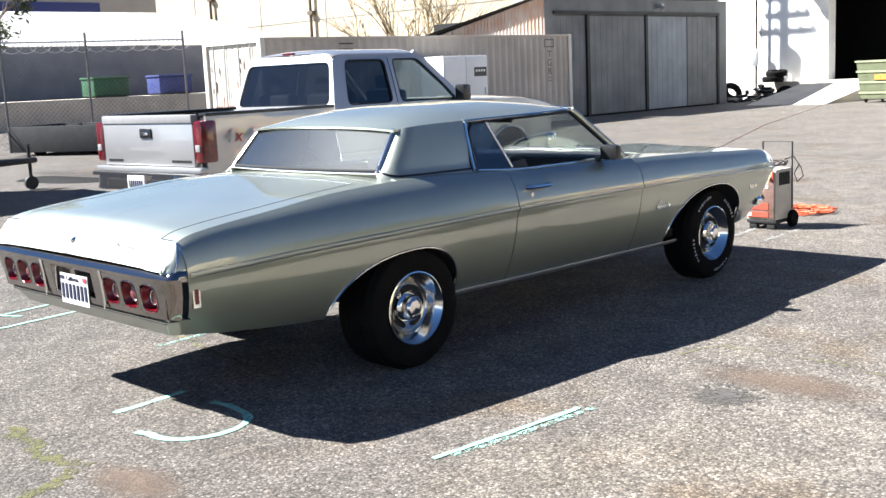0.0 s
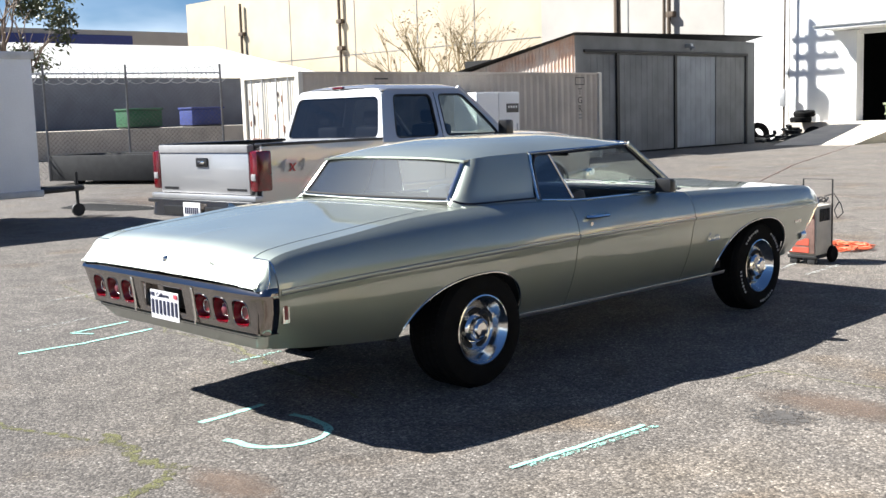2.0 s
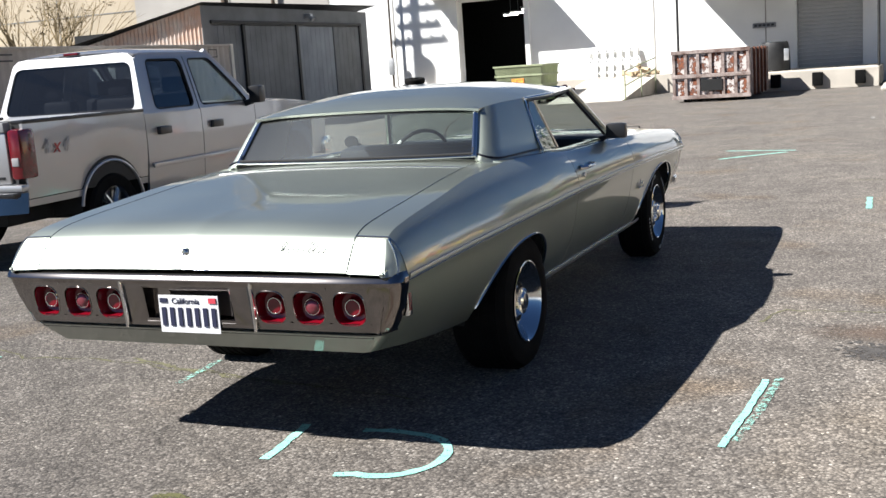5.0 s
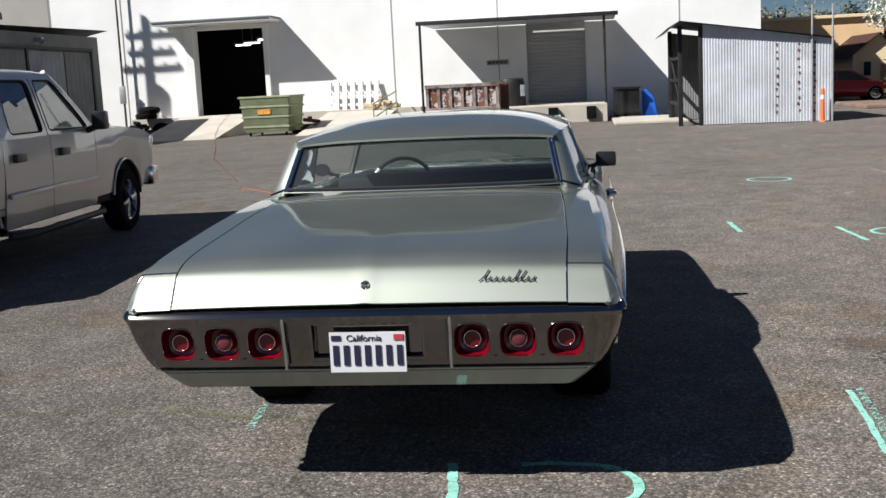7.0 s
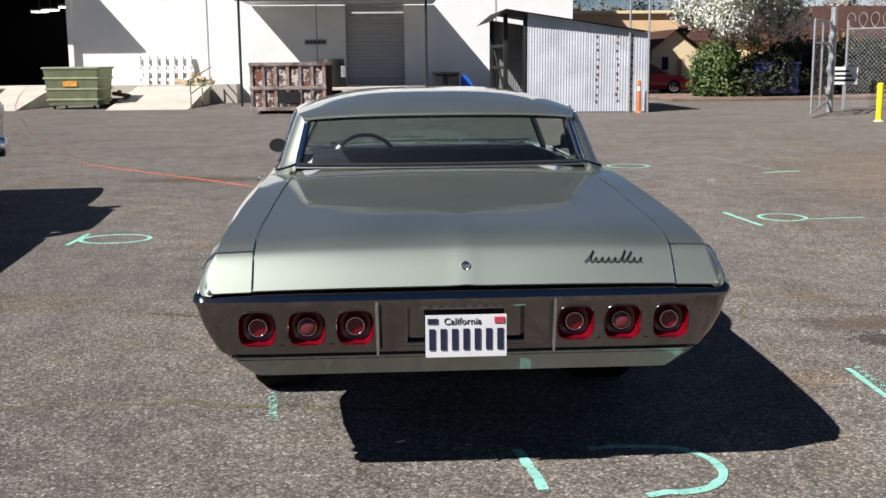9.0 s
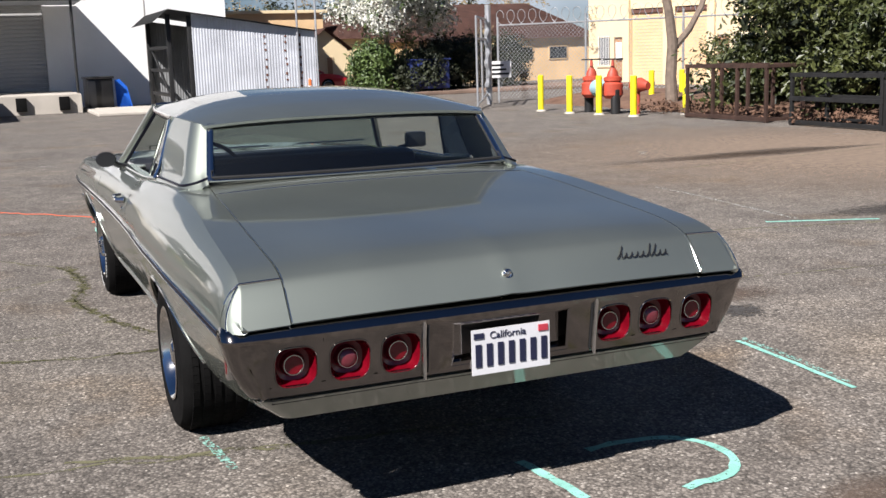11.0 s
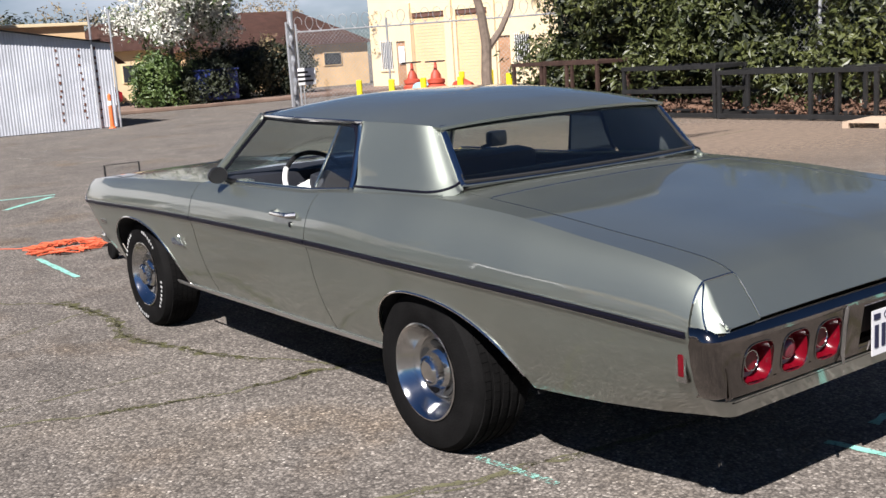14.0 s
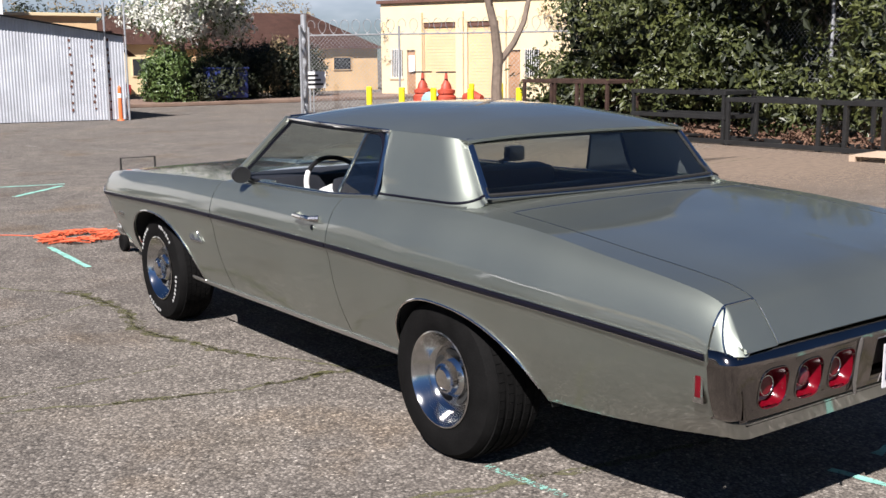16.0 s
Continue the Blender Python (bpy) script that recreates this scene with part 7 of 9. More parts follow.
fence_run("wire_fence", "chain-link fence with coiled razor wire along the street", [(13.7, 27.0), (15.5, 24.6), (17.2, 22.0), (18.8, 19.4)], 2.35, coil=0.22, pitch=0.13)

# open gate leaf
gt = thing("wire_gate", (10.78, 22.26, 0), 0, "open chain-link gate leaf on a steel frame", "gate")
e = Vector((1.55, 2.7, 0))
for a, b in (((0, 0, 0.1), (0, 0, 2.5)), ((e.x, e.y, 0.3), (e.x, e.y, 2.6)), ((0, 0, 2.48), (e.x, e.y, 2.48)), ((0, 0, 0.12), (e.x, e.y, 0.3)), ((0, 0, 1.9), (e.x, e.y, 1.9)), ((e.x / 2, e.y / 2, 0.2), (e.x / 2, e.y / 2, 2.5))):
    bm = bmesh.new()
    tube(bm, [a, b], 0.03, 8)
    part("frame_tube", bm, "galv", gt)
bm = bmesh.new()
chainlink(bm, (0, 0), (e.x, e.y), 0.15, 2.48, 0.11, 0.004)
part("wire_mesh", bm, "galv", gt, "woven wire mesh", 0)["kind"] = "stuff"
bm = bmesh.new()
tube(bm, [(e.x + 0.1, e.y + 0.05, 0), (e.x + 0.1, e.y + 0.05, 2.9)], 0.09, 12)
part("gate_post", bm, "galv", gt)
bm = bmesh.new()
tube(bm, [(e.x + 0.03 * math.sin(z * 9), e.y - 0.08, z) for z in lin(0.5, 2.4, 24)], [0.07 + 0.02 * math.sin(k * 1.7) for k in range(24)], 8)
part("rolled_mesh", bm, "galv", gt, "roll of wire mesh tied to the post")
sg = thing("fence_sign", (13.05, 25.6, 0), -8, "small white notice board with dark lines of writing", "sign")
bm = bmesh.new()
box(bm, (-0.38, -0.02, 0.75), (0.38, 0.0, 1.25), 0.005)
part("board", bm, "whiteplastic", sg)
bm = bmesh.new()
tube(bm, [(0, 0.03, 0), (0, 0.03, 1.3)], 0.02, 6)
part("stake", bm, "galv", sg)
bm = bmesh.new()
for k in range(3):
    box(bm, (-0.3, -0.026, 0.84 + k * 0.13), (0.3 - 0.08 * k, -0.021, 0.90 + k * 0.13))
part("writing", bm, "blackgloss", sg, "dark plain bars", 0)

# tan workshop with two roll-up doors
tb = thing("workshop_building", (22.65, 36.6, 0), -67.9, "tan stucco workshop with two roll-up doors", "building")
H = 3.92
xs_ = [0, 0.5, 1.1, 1.32, 1.82, 2.17, 3.74, 4.29, 5.85, 6.22, 6.76, 6.94, 7.63, 14.0]
tops = {1: (0.83, 1.98), 3: (0.0, 1.97), 5: (0.0, 3.09), 7: (0.0, 3.09), 9: (0.0, 1.92), 11: (0.85, 1.92)}
for i in range(len(xs_) - 1):
    if i in tops:
        z0, z1 = tops[i]
        if z0:
            bm = bmesh.new()
            box(bm, (xs_[i], 0, 0), (xs_[i + 1], 0.25, z0))
            part("wall", bm, "tanwall", tb, smooth=0)
        bm = bmesh.new()
        box(bm, (xs_[i], 0, z1), (xs_[i + 1], 0.25, H))
        part("wall", bm, "tanwall", tb, smooth=0)
    else:
        bm = bmesh.new()
        box(bm, (xs_[i], 0, 0), (xs_[i + 1], 0.25, H))
        part("wall", bm, "tanwall", tb, smooth=0)
bm = bmesh.new()
box(bm, (0, 0.25, 0), (0.25, 9, H))
part("wall", bm, "tanwall", tb, smooth=0)
bm = bmesh.new()
box(bm, (0, 0.25, 3.6), (14, 9, 3.7))
part("wall", bm, "tanwall", tb, smooth=0)
bm = bmesh.new()
box(bm, (-0.15, -0.12, H), (14.1, 0.3, H + 0.14), 0.01)
part("roof_edge", bm, "brownroof", tb, smooth=0)
for x in (2.0, 4.0, 6.0):
    bm = bmesh.new()
    box(bm, (x - 0.16, -0.14, 0), (x + 0.16, 0.0, 3.5), 0.01)
    part("pier", bm, "tanwall", tb, smooth=0)
for i in (5, 7):
    bm = bmesh.new()
    box(bm, (xs_[i], 0.15, 0), (xs_[i + 1], 0.19, 2.95))
    rd = part("roll_up_door", bm, "ochre", tb, "tan roll-up door", 0)
    for k in range(22):
        bm = bmesh.new()
        box(bm, (xs_[i], 0.12, k * 0.132), (xs_[i + 1], 0.148, k * 0.132 + 0.125), 0.008)
        part("slat", bm, "ochre", rd, smooth=0)
    bm = bmesh.new()
    box(bm, (xs_[i], 0.05, 2.9), (xs_[i + 1], 0.2, 3.09), 0.01)
    part("door_hood", bm, "brownroof", tb)
for i in (3, 9):
    bm = bmesh.new()
    box(bm, (xs_[i], 0.08, 0), (xs_[i + 1], 0.14, tops[i][1]), 0.01)
    part("door", bm, "browndoor", tb, "brown door")
for i in (1, 11):
    bm = bmesh.new()
    box(bm, (xs_[i], 0.14, tops[i][0]), (xs_[i + 1], 0.17, tops[i][1]), 0.004)
    wn_ = part("window", bm, "windowdark", tb, "dark window pane")
    for k in range(7):
        xx = xs_[i] + (xs_[i + 1] - xs_[i]) * (k + 0.5) / 7
        bm = bmesh.new()
        tube(bm, [(xx, -0.03, tops[i][0] - 0.05), (xx, -0.03, tops[i][1] + 0.05)], 0.016, 5)
        part("bar", bm, "whiteplastic", wn_)
    bm = bmesh.new()
    box(bm, (xs_[i] - 0.05, -0.06, tops[i][0] - 0.1), (xs_[i + 1] + 0.05, 0.1, tops[i][0] - 0.02), 0.006)
    part("sill", bm, "tanwall", wn_)
bm = bmesh.new()
box(bm, (1.42, -0.02, 1.05), (1.72, 0.0, 1.75), 0.004)
part("notice", bm, "whiteplastic", tb, "white notice beside the door")
vine = leaves("climber", tb, [(7.9 + 0.25 * k, -0.15, 3.5 - 0.2 * (k % 5), 0.32) for k in range(12)] + [(0.3, -0.1, 1.6 + 0.3 * k, 0.2) for k in range(6)], 1200, 0.05, "twig", 71)

# houses across the street
def house(name, label, x0, x1, y0, y1, eave, ridge, along, wallm, openings=()):
    h = thing(name, (x0, y0, 0), 0, label, "house", "houses across the street")
    w, d = x1 - x0, y1 - y0
    bm = bmesh.new()
    box(bm, (0, 0, 0), (w, d, eave))
    if along == "y":
        v = [bm.verts.new(p) for p in ((0, 0, eave), (w, 0, eave), (w / 2, 0, ridge - 0.08))]
        bm.faces.new(v)
    part("wall", bm, wallm, h, smooth=0)
    bm = bmesh.new()
    o = 0.3
    if along == "x":
        a = [bm.verts.new(p) for p in ((-o, -o, eave), (w + o, -o, eave), (w - w * 0.16, d / 2, ridge), (w * 0.16, d / 2, ridge), (-o, d + o, eave), (w + o, d + o, eave))]
        for f in ((0, 1, 2, 3), (1, 5, 2), (5, 4, 3, 2), (4, 0, 3)):
            bm.faces.new([a[i] for i in f])
    else:
        a = [bm.verts.new(p) for p in ((-o, -o, eave - 0.1), (-o, d + o, eave - 0.1), (w / 2, d + o, ridge), (w / 2, -o, ridge), (w + o, -o, eave - 0.1), (w + o, d + o, eave - 0.1))]
        bm.faces.new([a[i] for i in (0, 3, 2, 1)])
        bm.faces.new([a[i] for i in (3, 4, 5, 2)])
    bmesh.ops.solidify(bm, geom=bm.faces[:], thickness=-0.1)
    part("roof", bm, "brownroof", h, smooth=0)
    for nm, xa, xb, za, zb, m_ in openings:
        bm = bmesh.new()
        box(bm, (xa - 0.05, -0.05, za - 0.05), (xb + 0.05, -0.004, zb + 0.05), 0.005)
        fr_ = part(nm, bm, wallm, h, smooth=0)
        bm = bmesh.new()
        box(bm, (xa, -0.06, za), (xb, -0.02, zb), 0.004)
        part("pane" if nm == "window" else "leaf", bm, m_, fr_, smooth=0)
    return h
house("small_house", "small ochre house with a steep brown gable", 12.35, 14.5, 45, 51, 1.9, 2.85, "y", "tanwall", (("window", 0.45, 0.75, 1.0, 1.6, "windowdark"), ("door", 1.15, 1.4, 0.0, 1.5, "browndoor")))
house("long_house", "long ochre house under a low brown roof", 18.2, 28.5, 46, 55, 2.15, 4.1, "x", "ochre", (("window", 5.0, 6.6, 1.1, 1.7, "windowdark"), ("window", 7.6, 8.6, 1.1, 1.7, "windowdark")))
house("yellow_house", "low ochre house with a wide brown roof", 15.6, 20.0, 49, 56, 2.4, 3.9, "x", "tanwall", (("window", 0.6, 1.4, 0.9, 1.7, "windowdark"),))
ob_ = thing("ochre_building", (8.3, 50, 0), 0, "long low ochre building behind the tin shed", "building")
bm = bmesh.new()
box(bm, (0, 0, 0), (6.6, 8, 3.75))
part("wall", bm, "ochre", ob_, smooth=0)
bm = bmesh.new()
box(bm, (-0.2, -0.2, 3.75), (6.8, 8.2, 3.9), 0.02)
part("parapet", bm, "tanwall", ob_, smooth=0)
bm = bmesh.new()
box(bm, (3.2, -0.12, 0), (4.9, -0.01, 1.9), 0.02)
part("garage_door", bm, "browndoor", ob_, smooth=0)
sd = thing("siding_building", (20.0, -6.0, 0), 0, "cream building with horizontal siding behind the rack", "building")
bm = bmesh.new()
box(bm, (0, 0, 0), (6, 15.4, 5))
part("wall", bm, "siding", sd, smooth=0)
for k in range(32):
    bm = bmesh.new()
    box(bm, (-0.025, 0, k * 0.155), (0.0, 15.4, k * 0.155 + 0.148), 0.004)
    part("board", bm, "siding", sd, smooth=0)
for y in (9.2, 13.4):
    bm = bmesh.new()
    box(bm, (-0.05, y, 0.9), (-0.027, y + 1.1, 2.0), 0.006)
    part("window", bm, "windowdark", sd, "dark window", 0)

# blossom tree, hedges, kerb, blue bin
bl = thing("blossom_tree", (12.7, 34.6, 0), 0, "white-flowering street tree above green bushes", "tree")
bm = bmesh.new()
limbs(bm, (0, 0, 0), (0.05, 0, 2.0), 0.14, random.Random(5), 4, 0.6, 3)
part("trunk", bm, "bark", bl)
r3 = random.Random(6)
blobs = [(r3.gauss(0.75, 1.0), r3.gauss(0.4, 0.9), r3.uniform(2.5, 5.8), r3.uniform(0.45, 0.8)) for _ in range(40)]
leaves("crown", bl, blobs, 21000, 0.085, "blossom", 33)
leaves("green_leaves", bl, blobs, 5000, 0.085, "leaflight", 34)
for k, (x, y, w, d, h, m_, lab) in enumerate(((12.15, 34.9, 0.40, 0.5, 2.1, "leaflight", "rounded light-green bush beside the street"), (13.9, 35.0, 0.8, 0.8, 1.8, "leafdark", "dark green bush beside the street"), (15.75, 36.3, 1.1, 0.9, 2.25, "leafdark", "tall dark hedge beside the street"), (17.9, 36.8, 1.5, 0.9, 2.35, "leafdark", "tall dark hedge beside the street"), (18.1, 36.9, 0.9, 0.6, 2.85, "twig", "reddish shrub above the hedge"))):
    hd = thing("bush", (x, y, 0), 0, lab, "bush", "street bushes")
    rr = random.Random(40 + k)
    leaves("foliage", hd, [(rr.uniform(-w, w), rr.uniform(-d, d), rr.uniform(0.35, h - 0.45), 0.52) for _ in range(34)], 11000 if m_ != "twig" else 1500, 0.085, m_, 50 + k)
    bm = bmesh.new()
    limbs(bm, (0, 0, 0), (0, 0, h * 0.5), 0.05, rr, 2)
    part("stem", bm, "bark", hd)
sap = thing("sapling", (13.6, 34.9, 0.13), 0, "thin young tree on the kerb strip", "tree")
bm = bmesh.new()
tube(bm, [(0, 0, 0), (0.03, 0, 1.2), (0, 0.02, 2.2)], [0.035, 0.03, 0.015], 7)
part("trunk", bm, "galv", sap)
leaves("crown", sap, [(0, 0, 1.5, 0.35), (0.1, 0, 1.9, 0.35), (-0.1, 0.1, 2.2, 0.3)], 500, 0.07, "leaflight", 61)
bm = bmesh.new()
box(bm, (10.2, 33.6, 0), (24.0, 38.5, 0.13), 0.03)
M["duststrip"] = mat("dusty reddish planting strip", (0.20, 0.135, 0.10), 0.95, 0, 0.3, 1.6, 40, 0.4)
flat_ob("pavement_kerb", bm, "duststrip", "dusty planting strip along the street", "kerb")
bx = thing("blue_bin", (14.3, 34.6, 0.13), 0, "dark blue waste bin under the blossom tree", "bin")
bm = bmesh.new()
box(bm, (-0.8, -0.4, 0.08), (0.8, 0.5, 1.15), 0.05)
part("body", bm, "bluebox", bx)
bm = bmesh.new()
box(bm, (-0.85, -0.45, 1.15), (0.85, 0.55, 1.22), 0.03)
part("lid", bm, "bluebox", bx)
for x in (-0.6, 0.6):
    bm = bmesh.new()
    spin(bm, [(-0.03, 0), (-0.03, 0.08), (0.03, 0.08), (0.03, 0)], "x", (x, -0.2, 0.08), 12)
    part("castor", bm, "blacksteel", bx)

# red car parked across the street
rc = thing("red_car", (11.2, 42.5, 0), 0, "small red saloon car parked by the ochre house", "car")
bm = bmesh.new()
rows = []
prof = curve([(-2.1, 0.62), (-1.9, 0.78), (-1.3, 0.83), (-0.9, 0.86), (0.0, 0.88), (0.9, 0.84), (1.6, 0.78), (2.0, 0.68), (2.15, 0.5)])
for x in lin(-2.1, 2.15, 24):
    zt = prof(x)
    rows.append([bm.verts.new((x, -w, z)) for w, z in ((0.72, 0.2), (0.82, 0.35), (0.83, 0.6), (0.76, zt), (-0.76, zt), (-0.83, 0.6), (-0.82, 0.35), (-0.72, 0.2))])
for a, b in zip(rows, rows[1:]):
    for i in range(7):
        bm.faces.new((a[i], a[i + 1], b[i + 1], b[i]))
bm.faces.new(rows[0])
bm.faces.new(rows[-1][::-1])
bmesh.ops.recalc_face_normals(bm, faces=bm.faces[:])
part("body", bm, "redpaint", rc)
bm = bmesh.new()
v = [[bm.verts.new((x, s * w, z)) for x, w, z in ((-1.45, 0.72, 0.84), (-0.75, 0.58, 1.27), (0.35, 0.58, 1.29), (1.15, 0.72, 0.84))] for s in (-1, 1)]
bm.faces.new(v[0])
bm.faces.new(v[1][::-1])
for i in range(3):
    bm.faces.new((v[0][i], v[1][i], v[1][i + 1], v[0][i + 1]))
bmesh.ops.recalc_face_normals(bm, faces=bm.faces[:])
part("cabin_glass", bm, "windowdark", rc, "dark windows", 0)
bm = bmesh.new()
box(bm, (-0.78, -0.6, 1.26), (0.38, 0.6, 1.31), 0.02)
for s in (-1, 1):
    for a, b in (((-1.45, 0.72, 0.84), (-0.75, 0.59, 1.28)), ((0.35, 0.59, 1.29), (1.15, 0.72, 0.84)), ((-0.2, 0.71, 0.86), (-0.2, 0.6, 1.28))):
        tube(bm, [(a[0], s * a[1], a[2]), (b[0], s * b[1], b[2])], 0.035, 6)
part("roof", bm, "redpaint", rc)
for x in (-1.3, 1.3):
    for s in (-1, 1):
        bm = bmesh.new()
        spin(bm, [(s * 0.66, 0.0), (s * 0.66, 0.30), (s * 0.84, 0.30), (s * 0.845, 0.21)], "y", (x, 0, 0.30), 24)
        ty = part("tyre", bm, "rubber", rc)
        bm = bmesh.new()
        spin(bm, [(s * 0.843, 0.21), (s * 0.85, 0.19), (s * 0.835, 0.1), (s * 0.85, 0.0)], "y", (x, 0, 0.30), 20)
        part("rim", bm, "chrome", ty)

# ---- the side with the container: trailer, fence, far buildings ----
tl = thing("box_trailer", (0, 0, 0), 0, "white box trailer with a drawbar and jockey wheel", "trailer")
bm = bmesh.new()
box(bm, (-13.7, -4.2, 0.5), (-11.25, 2.75, 2.62), 0.04)
part("body", bm, "trailerwhite", tl)
for x in (-13.7, -11.25):
    bm = bmesh.new()
    box(bm, (x - 0.03, -4.22, 2.55), (x + 0.03, 2.78, 2.66), 0.01)
    box(bm, (x - 0.03, -4.22, 0.46), (x + 0.03, 2.78, 0.56), 0.01)
    part("edge_rail", bm, "galv", tl)
bm = bmesh.new()
tube(bm, [(-13.0, 2.7, 0.48), (-12.5, 4.0, 0.48)], 0.05, 8)
tube(bm, [(-12.0, 2.7, 0.48), (-12.5, 4.0, 0.48)], 0.05, 8)
part("drawbar", bm, "blacksteel", tl)
bm = bmesh.new()
tube(bm, [(-12.5, 3.9, 0.14), (-12.5, 3.9, 0.75)], 0.03, 8)
spin(bm, [(-0.03, 0.0), (-0.03, 0.11), (0.03, 0.11), (0.03, 0.0)], "x", (-12.5, 3.9, 0.11), 16)
part("jockey_wheel", bm, "blacksteel", tl)
for y in (-1.4, -0.5):
    for x in (-13.75, -11.2):
        bm = bmesh.new()
        spin(bm, [(-0.11, 0.0), (-0.11, 0.30), (-0.08, 0.33), (0.08, 0.33), (0.11, 0.30), (0.11, 0.0)], "x", (x + (0.12 if x < -12 else -0.12), y, 0.33), 24)
        part("wheel", bm, "rubber", tl)
bm = bmesh.new()
n_ = 40
pts = [bm.verts.new((-13.75 + (1.25 + 0.2 * math.sin(3 * t)) * math.cos(t), 5.0 + (0.62 + 0.15 * math.sin(2 * t + 1)) * math.sin(t), 0.004)) for t in [2 * math.pi * k / n_ for k in range(n_)]]
bm.faces.new(pts)
flat_ob("water_puddle", bm, "water", "shallow puddle on the asphalt", "puddle")
tray = thing("flat_trailer", (-21.3, 9.3, 0), 24, "low black flat-bed with dark side boards", "flat-bed")
bm = bmesh.new()
box(bm, (-1.6, -0.8, 0.12), (2.6, 0.9, 0.22), 0.02)
part("bed", bm, "blacksteel", tray)
for a, b in (((-1.6, -0.85, 0.1), (2.6, -0.78, 0.75)), ((-1.6, 0.84, 0.1), (2.6, 0.91, 0.75)), ((-1.66, -0.85, 0.1), (-1.6, 0.91, 0.75)), ((2.6, -0.85, 0.1), (2.66, 0.91, 0.75))):
    bm = bmesh.new()
    box(bm, a, b, 0.01)
    part("side_board", bm, "blacksteel", tray)
for x in (-1.0, 1.8):
    bm = bmesh.new()
    spin(bm, [(-0.6, 0.0), (-0.6, 0.16), (-0.45, 0.16), (-0.45, 0.0)], "y", (x, 0, 0.16), 16)
    part("wheel", bm, "rubber", tray)
    bm = bmesh.new()
    spin(bm, [(0.45, 0.0), (0.45, 0.16), (0.6, 0.16), (0.6, 0.0)], "y", (x, 0, 0.16), 16)
    part("wheel", bm, "rubber", tray)
fence_run("wire_fence", "tall chain-link fence with coiled razor wire before the yard", [(-24.5, 6.0), (-24.2, 8.6), (-23.9, 10.9), (-23.2, 13.6)], 2.95, coil=-0.06, pitch=0.13, steel="rust_galv")
# added block standing in for the higher ground of the far yard
bm = bmesh.new()
box(bm, (-47, -12, 0), (-41, 37, 1.25))
flat_ob("ground_yard_rise", bm, "concrete", "pale block added in place of the far yard's higher ground", "wall")
fb = thing("far_warehouse", (-47, -14, 0), 0, "far white warehouse, the shade of its loading front painted blue-grey", "building")
# the front's shade is put into its blue-grey colour
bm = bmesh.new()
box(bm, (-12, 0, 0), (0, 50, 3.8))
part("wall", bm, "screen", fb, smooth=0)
bm = bmesh.new()
v = [bm.verts.new(p) for p in ((0.6, -0.5, 3.82), (0.6, 50.5, 3.82), (-13, 50.5, 6.5), (-13, -0.5, 6.5))]
bm.faces.new(v)
bmesh.ops.solidify(bm, geom=bm.faces[:], thickness=0.12)
part("roof", bm, "whitewall", fb, "white metal roof", 0)
fb2 = thing("far_office", (-78, 6, 0), 0, "far grey building with a dark window band", "building")
bm = bmesh.new()
box(bm, (-12, 0, 0), (0, 46, 9.0))
part("wall", bm, "greywall", fb2, smooth=0)
bm = bmesh.new()
box(bm, (0.01, 20, 6.6), (0.15, 34, 8.6), 0.02)
part("window", bm, "bluebox", fb2, "dark blue window band", 0)
for k, (x, y, m_, lab) in enumerate(((-42.5, 21.2, "greenbox", "green waste bin in the far yard"), (-42.5, 24.6, "bluebox", "blue waste bin in the far yard"))):
    b_ = thing("yard_bin", (x, y, 1.25), 0, lab, "bin", "yard bins")
    bm = bmesh.new()
    box(bm, (-0.6, -0.9, 0.08), (0.6, 0.9, 0.85), 0.06)
    part("body", bm, m_, b_)
    bm = bmesh.new()
    box(bm, (-0.65, -0.95, 0.85), (0.65, 0.95, 0.95), 0.04)
    part("lid", bm, m_, b_)
    bm = bmesh.new()
    box(bm, (-0.5, -0.8, 0.0), (0.5, 0.8, 0.08), 0.02)
    part("skid", bm, "blacksteel", b_)
# trees behind the container and at the far yard
tw = thing("bare_shrub_tree", (-27.5, 27.0, 0), 0, "leafless spreading tree behind the container", "tree")
bm = bmesh.new()
r4 = random.Random(15)
for k in range(5):
    a = k * 1.3
    limbs(bm, (0, 0, 0), (0.9 * math.cos(a), 0.9 * math.sin(a) * 1.4, 2.4), 0.11, r4, 4, 0.62, 3)
part("trunk", bm, "twig", tw)
leaves("buds", tw, [(r4.gauss(0, 1.5), r4.gauss(0, 2.2), r4.uniform(3.2, 5.6), 0.7) for _ in range(24)], 900, 0.06, "twig", 81)
fl = thing("yard_tree", (-31.0, 10.2, 0), 0, "open-crowned tree beside the far yard", "tree")
bm = bmesh.new()
limbs(bm, (0, 0, 0), (0.2, 0.1, 3.0), 0.16, random.Random(17), 4, 0.6, 3)
part("trunk", bm, "bark", fl)
r5 = random.Random(18)
leaves("crown", fl, [(r5.gauss(0, 1.3), r5.gauss(0, 1.3), r5.uniform(3.6, 6.2), r5.uniform(0.3, 0.6)) for _ in range(16)], 3400, 0.10, "leaf", 83)

# far line of bare brown trees behind the houses
ft = thing("far_trees", (0, 0, 0), 0, "far line of brown leafless trees and dark shrubs", "trees", "", "stuff")
r9 = random.Random(77)
leaves("canopy", ft, [(r9.uniform(12, 48), r9.uniform(88, 96), r9.uniform(2.5, 5.6), r9.uniform(0.8, 1.7)) for _ in range(70)], 9000, 0.22, "leafdark", 78)
leaves("twig_haze", ft, [(r9.uniform(12, 48), r9.uniform(86, 94), r9.uniform(3.5, 6.6), r9.uniform(0.8, 1.6)) for _ in range(50)], 4000, 0.16, "twig", 79)


